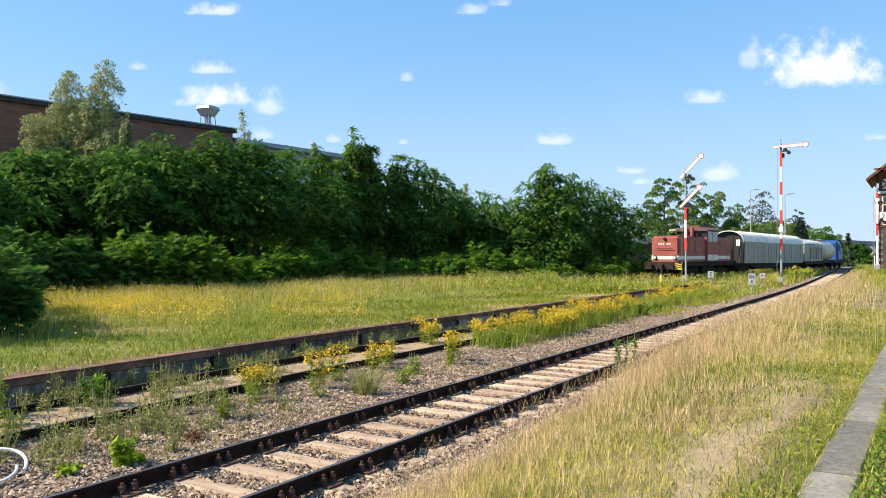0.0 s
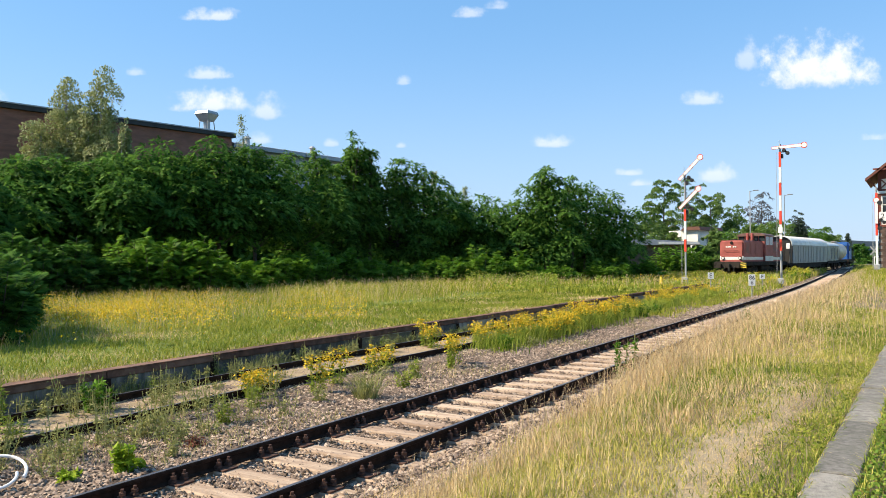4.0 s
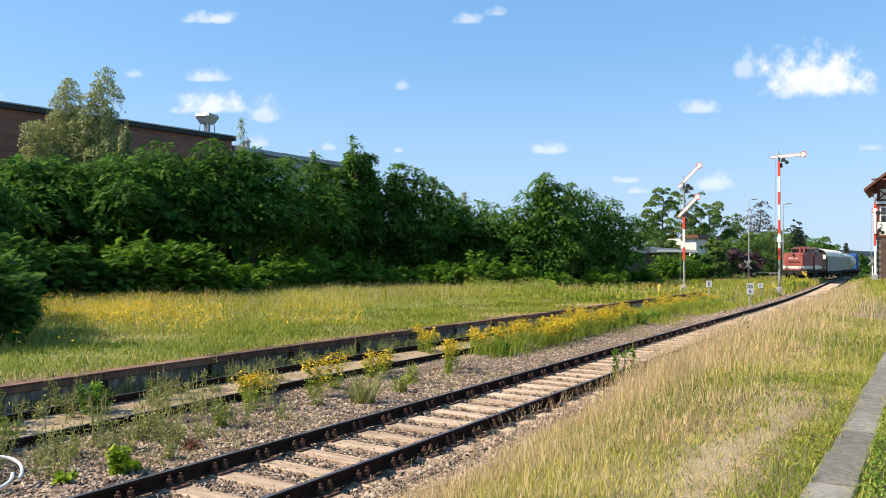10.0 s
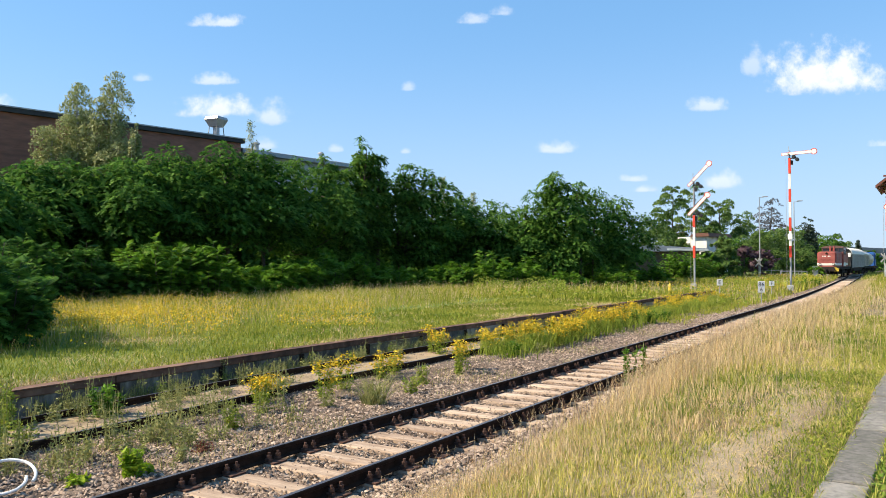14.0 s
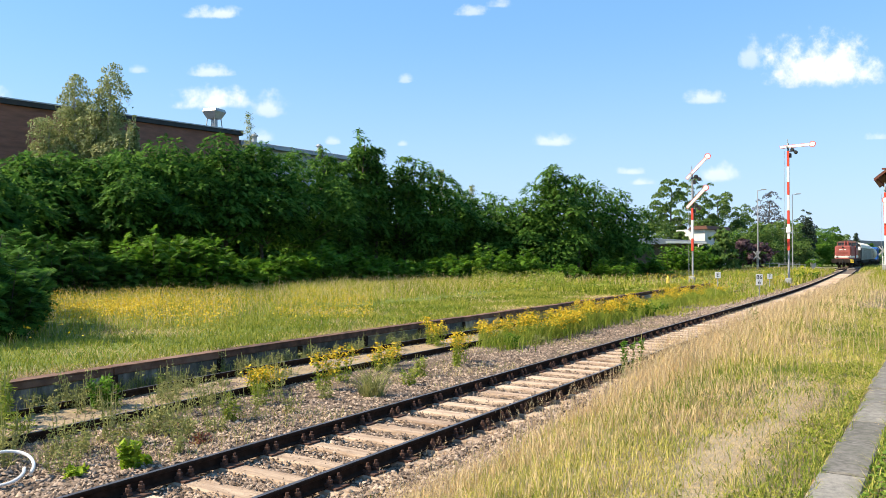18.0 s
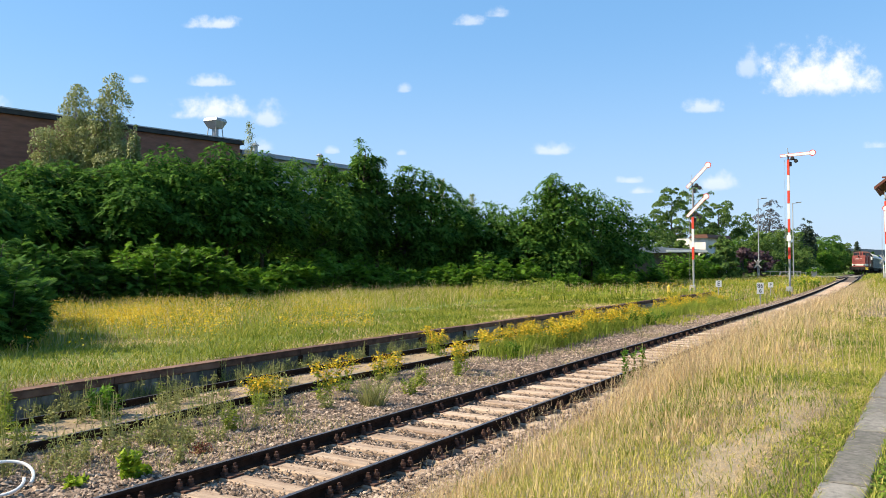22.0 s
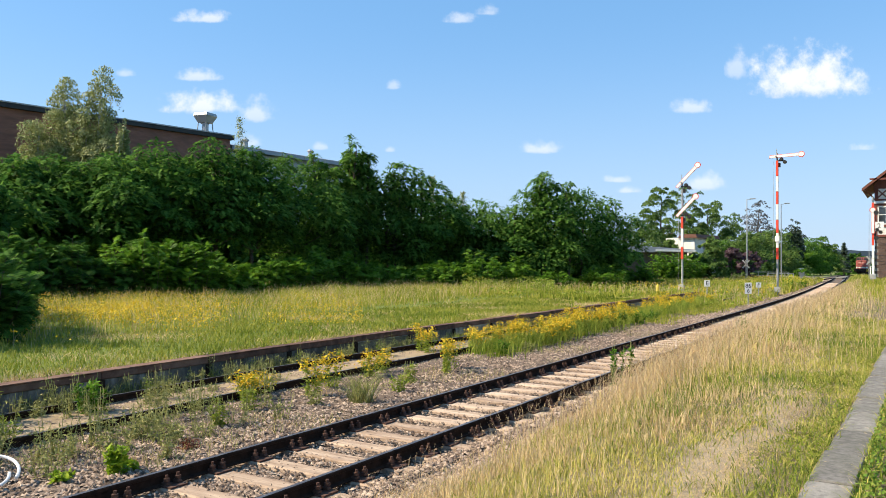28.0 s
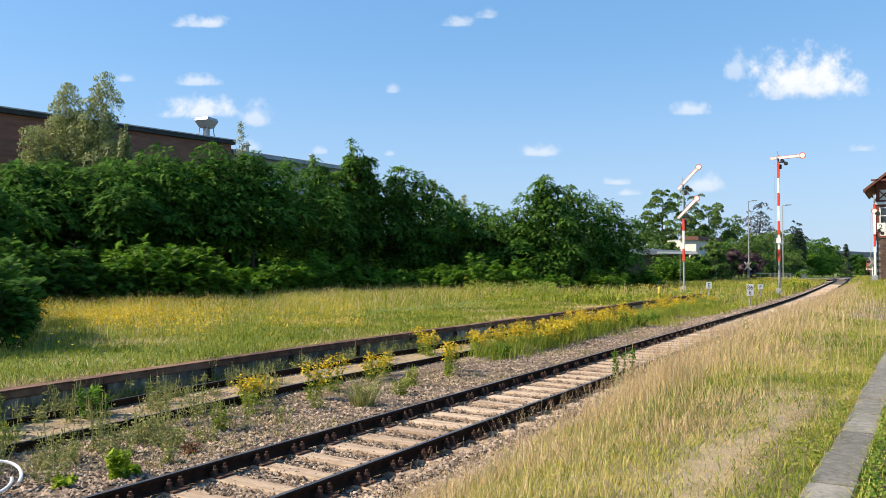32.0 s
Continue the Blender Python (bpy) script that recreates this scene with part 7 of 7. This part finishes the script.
x = line_x(y) - 2.2 - rng.uniform(0, 7, n)
ok = (patchy(x, y, 0.30, 0.4) > 0.3) & (np.abs(x - side_x(y)) > 1.2)
bloom_cloud("siding_flowers", x[ok], y[ok], 0.45, 0.85, 0.08, "yellow ragwort between the far tracks")

# ---------------------------------------------------------------- single plants
def weed(x, y, h, spread, stems, bloom, label, petals="bloom", leaf="ragwort", name="ragwort", leafy=44, leaf_size=(0.095, 0.026), heads=34):
    z = float(gz(x, y))
    p = empty(name, pose(x, y, z), label, "weed", "ragwort plants" if bloom else "line-side weeds")
    lc, fl = [], []
    for s in range(stems):
        a, q = random.uniform(0, 6.28), spread * math.sqrt(random.random())
        hs = h * random.uniform(0.7, 1.05)
        b = Vector((math.cos(a) * q * 0.45, math.sin(a) * q * 0.45, 0.0))
        t = Vector((math.cos(a) * q, math.sin(a) * q, hs))
        part("stem", rod(BM(), b, t, 0.006, 0.004, 4, caps=False), M[leaf if bloom else "herb"], p)
        for k in range(leafy):
            u = random.uniform(0.05, 0.9)
            c = b.lerp(t, u)
            lc.append((c.x + random.gauss(0, 0.035), c.y + random.gauss(0, 0.035), c.z))
        if bloom:
            r = rng.normal(0, 0.075, (heads, 2))
            fl.append(np.c_[t.x + r[:, 0], t.y + r[:, 1], t.z + rng.uniform(-0.16, 0.03, heads) - np.abs(r[:, 0]) * 0.5])
    v, t = leaf_arrays(np.array(lc), leaf_size[0], leaf_size[1], 0.2)
    link("foliage", tri_mesh("foliage", v, t, M[leaf]), p)
    if bloom:
        v, f = leaf_arrays(np.concatenate(fl), 0.046, 0.040, 0.0, 1.2)
        tagged(link("blossom", tri_mesh("blossom", v, f, M[petals]), p, "massed yellow flower heads"), "massed yellow flower heads", kind="stuff")
    return p


# tall goldenrod beside the far bend
for k in range(12):
    yy = 71 + k * 0.95
    weed(float(line_x(yy)) - 2.5 + random.uniform(-0.7, 0.7), yy, random.uniform(0.9, 1.35), 0.5, 7, True, "tall yellow-green goldenrod beside the track", petals="goldenrod", name="goldenrod", leaf="leaf_light", leafy=26, leaf_size=(0.16, 0.05), heads=40)
RAGWORT = "flowering yellow ragwort growing in the track ballast"
for x, y, h, sp, st in [(-9.6, 9.2, 0.60, 0.30, 10), (-9.7, 9.7, 0.55, 0.22, 6), (-9.0, 10.2, 0.75, 0.22, 6), (-9.15, 10.9, 0.78, 0.25, 7), (-9.35, 12.3, 0.65, 0.25, 8), (-9.5, 12.9, 0.62, 0.22, 6), (-10.8, 16.5, 0.85, 0.25, 9), (-10.4, 16.2, 0.8, 0.2, 6),
                        (-8.5, 13.9, 0.85, 0.2, 7), (-8.7, 14.4, 0.75, 0.2, 6), (-10.2, 18.0, 0.7, 0.25, 7), (-9.5, 18.0, 0.85, 0.3, 10), (-9.2, 18.9, 0.9, 0.3, 10), (-9.6, 19.6, 0.9, 0.3, 10), (-8.9, 19.9, 0.75, 0.3, 9), (-9.4, 20.8, 0.9, 0.3, 11),
                        (-9.0, 21.6, 0.85, 0.3, 10), (-9.5, 22.4, 0.95, 0.35, 11), (-9.1, 23.2, 0.9, 0.3, 10), (-9.7, 24.0, 0.9, 0.35, 11), (-9.2, 24.8, 0.85, 0.3, 9), (-10.2, 25.5, 0.9, 0.3, 9), (-9.8, 26.5, 0.85, 0.3, 8)]:
    weed(x, y, h, sp, st, True, RAGWORT)
rw = random.Random(4)
for k in range(11):
    y = 17.2 + 10.2 * k / 10
    weed(-9.25 + rw.uniform(-0.55, 0.55) - 0.03 * (y - 17), y, rw.uniform(0.62, 0.95), 0.30, 9, True, RAGWORT, leafy=34, heads=26)
for k in range(20):
    y = 27.5 + k * 0.95
    weed(-10.1 + rw.uniform(-1.0, 1.0) - 0.02 * (y - 28), y, rw.uniform(0.72, 1.0), 0.36, 8, True, RAGWORT, leafy=26, heads=28)
n = 16000
y = 16.5 + 30 * rng.uniform(0, 1, n)
x = -9.3 - 0.035 * (y - 17) + rng.normal(0, 0.38, n)
blades("ragwort_undergrowth", x, y, rng.uniform(0.15, 0.66, n), 0.010 + 0.0004 * y, "ragwort", "light green undergrowth among the ragwort", lean=0.4)
GREENS = "leafy green weed growing beside the rails"
for x, y, h, sp, st, lf in [(-10.7, 7.1, 0.72, 0.30, 12, "leaf_light"), (-7.55, 5.36, 0.46, 0.13, 8, "lime"), (-7.78, 4.85, 0.18, 0.2, 6, "lime"), (-7.62, 5.5, 0.2, 0.18, 5, "lime"), (-7.6, 6.0, 0.30, 0.08, 4, "herb"), (-4.78, 14.0, 1.1, 0.12, 4, "leaf_light"), (-4.72, 14.5, 0.85, 0.08, 2, "leaf_light"), (-8.7, 5.4, 0.45, 0.3, 10, "herb"), (-8.4, 5.9, 0.5, 0.3, 9, "herb"),
                            (-8.3, 6.6, 0.42, 0.25, 9, "herb"), (-8.9, 6.5, 0.45, 0.3, 8, "herb"), (-9.1, 4.6, 0.5, 0.3, 9, "herb"), (-10.6, 8.2, 0.4, 0.25, 8, "herb"), (-10.9, 8.8, 0.42, 0.25, 8, "herb"), (-10.9, 6.2, 0.35, 0.3, 8, "herb"), (-11.4, 6.6, 0.4, 0.25, 6, "herb"), (-8.4, 9.6, 0.35, 0.15, 6, "herb"), (-9.9, 4.6, 0.5, 0.3, 8, "herb"),
                            (-8.9, 17.2, 0.5, 0.2, 7, "leaf_light"), (-8.6, 18.2, 0.4, 0.2, 7, "herb"), (-9.3, 27.6, 0.7, 0.4, 12, "leaf_light"), (-9.1, 28.8, 0.7, 0.4, 12, "leaf_light"), (-9.0, 30.2, 0.6, 0.4, 10, "leaf_light"), (-3.0, 16.5, 0.75, 0.08, 2, "herb"), (-11.3, 12.4, 0.5, 0.25, 8, "herb"), (-11.4, 14.2, 0.5, 0.25, 8, "herb"), (-11.0, 15.1, 0.5, 0.2, 6, "herb"), (-11.5, 9.8, 0.45, 0.2, 6, "herb")]:
    weed(x, y, h, sp, st, False, GREENS, leaf=lf, name="green_weed", leafy=44, leaf_size=(0.11, 0.042) if lf in ("leaf_light", "lime") else (0.075, 0.022))
rw = random.Random(21)
for xx, yy, hh_ in ((-9.75, 4.75, 0.9), (-9.55, 5.2, 0.6), (-9.95, 5.1, 0.75), (-8.45, 7.6, 0.55), (-8.9, 8.6, 0.5), (-8.0, 11.4, 0.45), (-8.3, 12.3, 0.5)):
    weed(xx, yy, hh_, 0.16, 8, False, "slender light green weed beside the siding rail", name="green_weed", leafy=40, leaf_size=(0.09, 0.02))
for k in range(40):
    xx, yy = (rw.uniform(-9.6, -7.9), rw.uniform(4.0, 9.0)) if k < 25 else (rw.uniform(-11.3, -9.9), rw.uniform(5.0, 11.0))
    weed(xx, yy, rw.uniform(0.32, 0.78), rw.uniform(0.14, 0.34), 7, False, "wiry grey-green weed on the ballast", leaf="herb", name="green_weed", leafy=30, leaf_size=(0.065, 0.017))
for k in range(34):
    weed(-11.62 + rw.uniform(-0.16, 0.22), 4.6 + 15 * (k + rw.uniform(0, 1)) / 34, rw.uniform(0.30, 0.66), 0.07, 3, False, "upright green weed at the foot of the ramp wall", leaf="herb" if k % 3 else "ragwort", name="green_weed", leafy=34, leaf_size=(0.06, 0.018))
for k in range(7):
    weed(-10.6 - 0.14 * k + rw.uniform(-0.1, 0.1), 5.55 + 0.05 * k + rw.uniform(-0.15, 0.15), rw.uniform(0.75, 1.15), 0.12, 4, False, "tall green weed standing in the overgrown siding", leaf="ragwort", name="green_weed", leafy=40, leaf_size=(0.10, 0.022))
weed(-7.74, 6.5, 0.24, 0.13, 9, False, "withered reddish-brown dock on the ballast", leaf="dock", name="dry_weed", leafy=40, leaf_size=(0.06, 0.02))
n = 260
a = rng.uniform(0, 6.28, n)
blades("pale_grass_tuft", -7.9 + 0.13 * np.cos(a), 10.2 + 0.13 * np.sin(a), rng.uniform(0.3, 0.75, n), np.full(n, 0.011), "herb", "pale green wiry grass tuft on the ballast", lean=0.75, kind="", category="grass tuft")

# ---------------------------------------------------------------- small things
def white_hoop():
    h = empty("cable_loop", pose(-8.16, 4.28, 0.11, 13, 15, 0), "loop of thick white cable lying on the ballast", "cable")
    bm = BM()
    prev = None
    n = 40
    for i in range(n + 1):
        a = 0.6 + 6.6 * i / n
        r = 0.29 - 0.09 * max(0, i / n - 0.72) / 0.28
        p = Vector((r * math.cos(a), r * math.sin(a) * 0.95, 0.02 + 0.05 * math.sin(a * 0.5) ** 2))
        if prev:
            rod(bm, prev, p, 0.017, seg=8)
        prev = p
    part("cable", bm, M["white"], h)
    return h


white_hoop()
for tx, d, s in [(0.136, 11.8, 0.10), (0.128, 11.4, 0.06), (-0.08, 13.2, 0.09)]:
    x, y = spot(tx, d)
    bm = BM()
    bmesh.ops.create_icosphere(bm, subdivisions=1, radius=s, matrix=pose(0, 0, 0, 20, 30, 10) @ Matrix.Diagonal((1.2, 0.8, 0.5, 1)))
    for v in bm.verts:
        v.co *= random.uniform(0.8, 1.15)
    o = part("pale_stone", bm, M["plaster"])
    o.matrix_basis = pose(x, y, float(gz(x, y)) + s * 0.3)
    tagged(o, "pale broken stone beside the rails", "stone", "pale stones")


# ---------------------------------------------------------------- what moves
RUN_T = [0, 3, 6, 9, 12, 15, 17, 19, 21, 23, 25, 28, 30, 32]
RUN_Y = [59.2, 71.2, 83.0, 94.2, 104.3, 115.5, 125.2, 137.3, 150.5, 165, 180, 203, 220, 238]


def along(y, d):
    """The y that lies d metres further along the siding than y."""
    for _ in range(8):
        s = d / 8
        slope = float(side_x(y + 0.5) - side_x(y - 0.5))
        y += s / math.sqrt(1 + slope * slope)
    return y


def motions():
    ts = [k * 1.0 for k in range(33)]
    # smooth run of the train's near end along y
    ys = np.array([np.mean(np.interp(np.clip(t + np.linspace(-1.5, 1.5, 7), 0, 32), RUN_T, RUN_Y)) for t in ts])
    ys[0], ys[-1] = RUN_Y[0], RUN_Y[-1]
    gap = 0.0
    for thing, length in TRAIN:
        rows = []
        for t, y in zip(ts, ys):
            ya = along(float(y), gap + 2.5)
            yb = along(ya, length - 5.0)
            a = Vector((float(side_x(ya)), ya, HEAD + float(fall(ya)) + float(side_rise(ya))))
            b = Vector((float(side_x(yb)), yb, HEAD + float(fall(yb)) + float(side_rise(yb))))
            d = (b - a).normalized()
            o = a - d * 2.5
            rows.append((t, pose(o.x, o.y, o.z, math.degrees(math.asin(d.z)), 0, math.degrees(math.atan2(-d.x, d.y)))))
        walk(thing, rows)
        gap += length
    # the clouds drift slowly across the view
    for c in CLOUDS:
        m = c.matrix_basis.copy()
        walk(c, [(0, m), (16, m @ pose(-CLOUD_D * 0.008, 0, 0)), (32, m @ pose(-CLOUD_D * 0.016, 0, 0))])


motions()
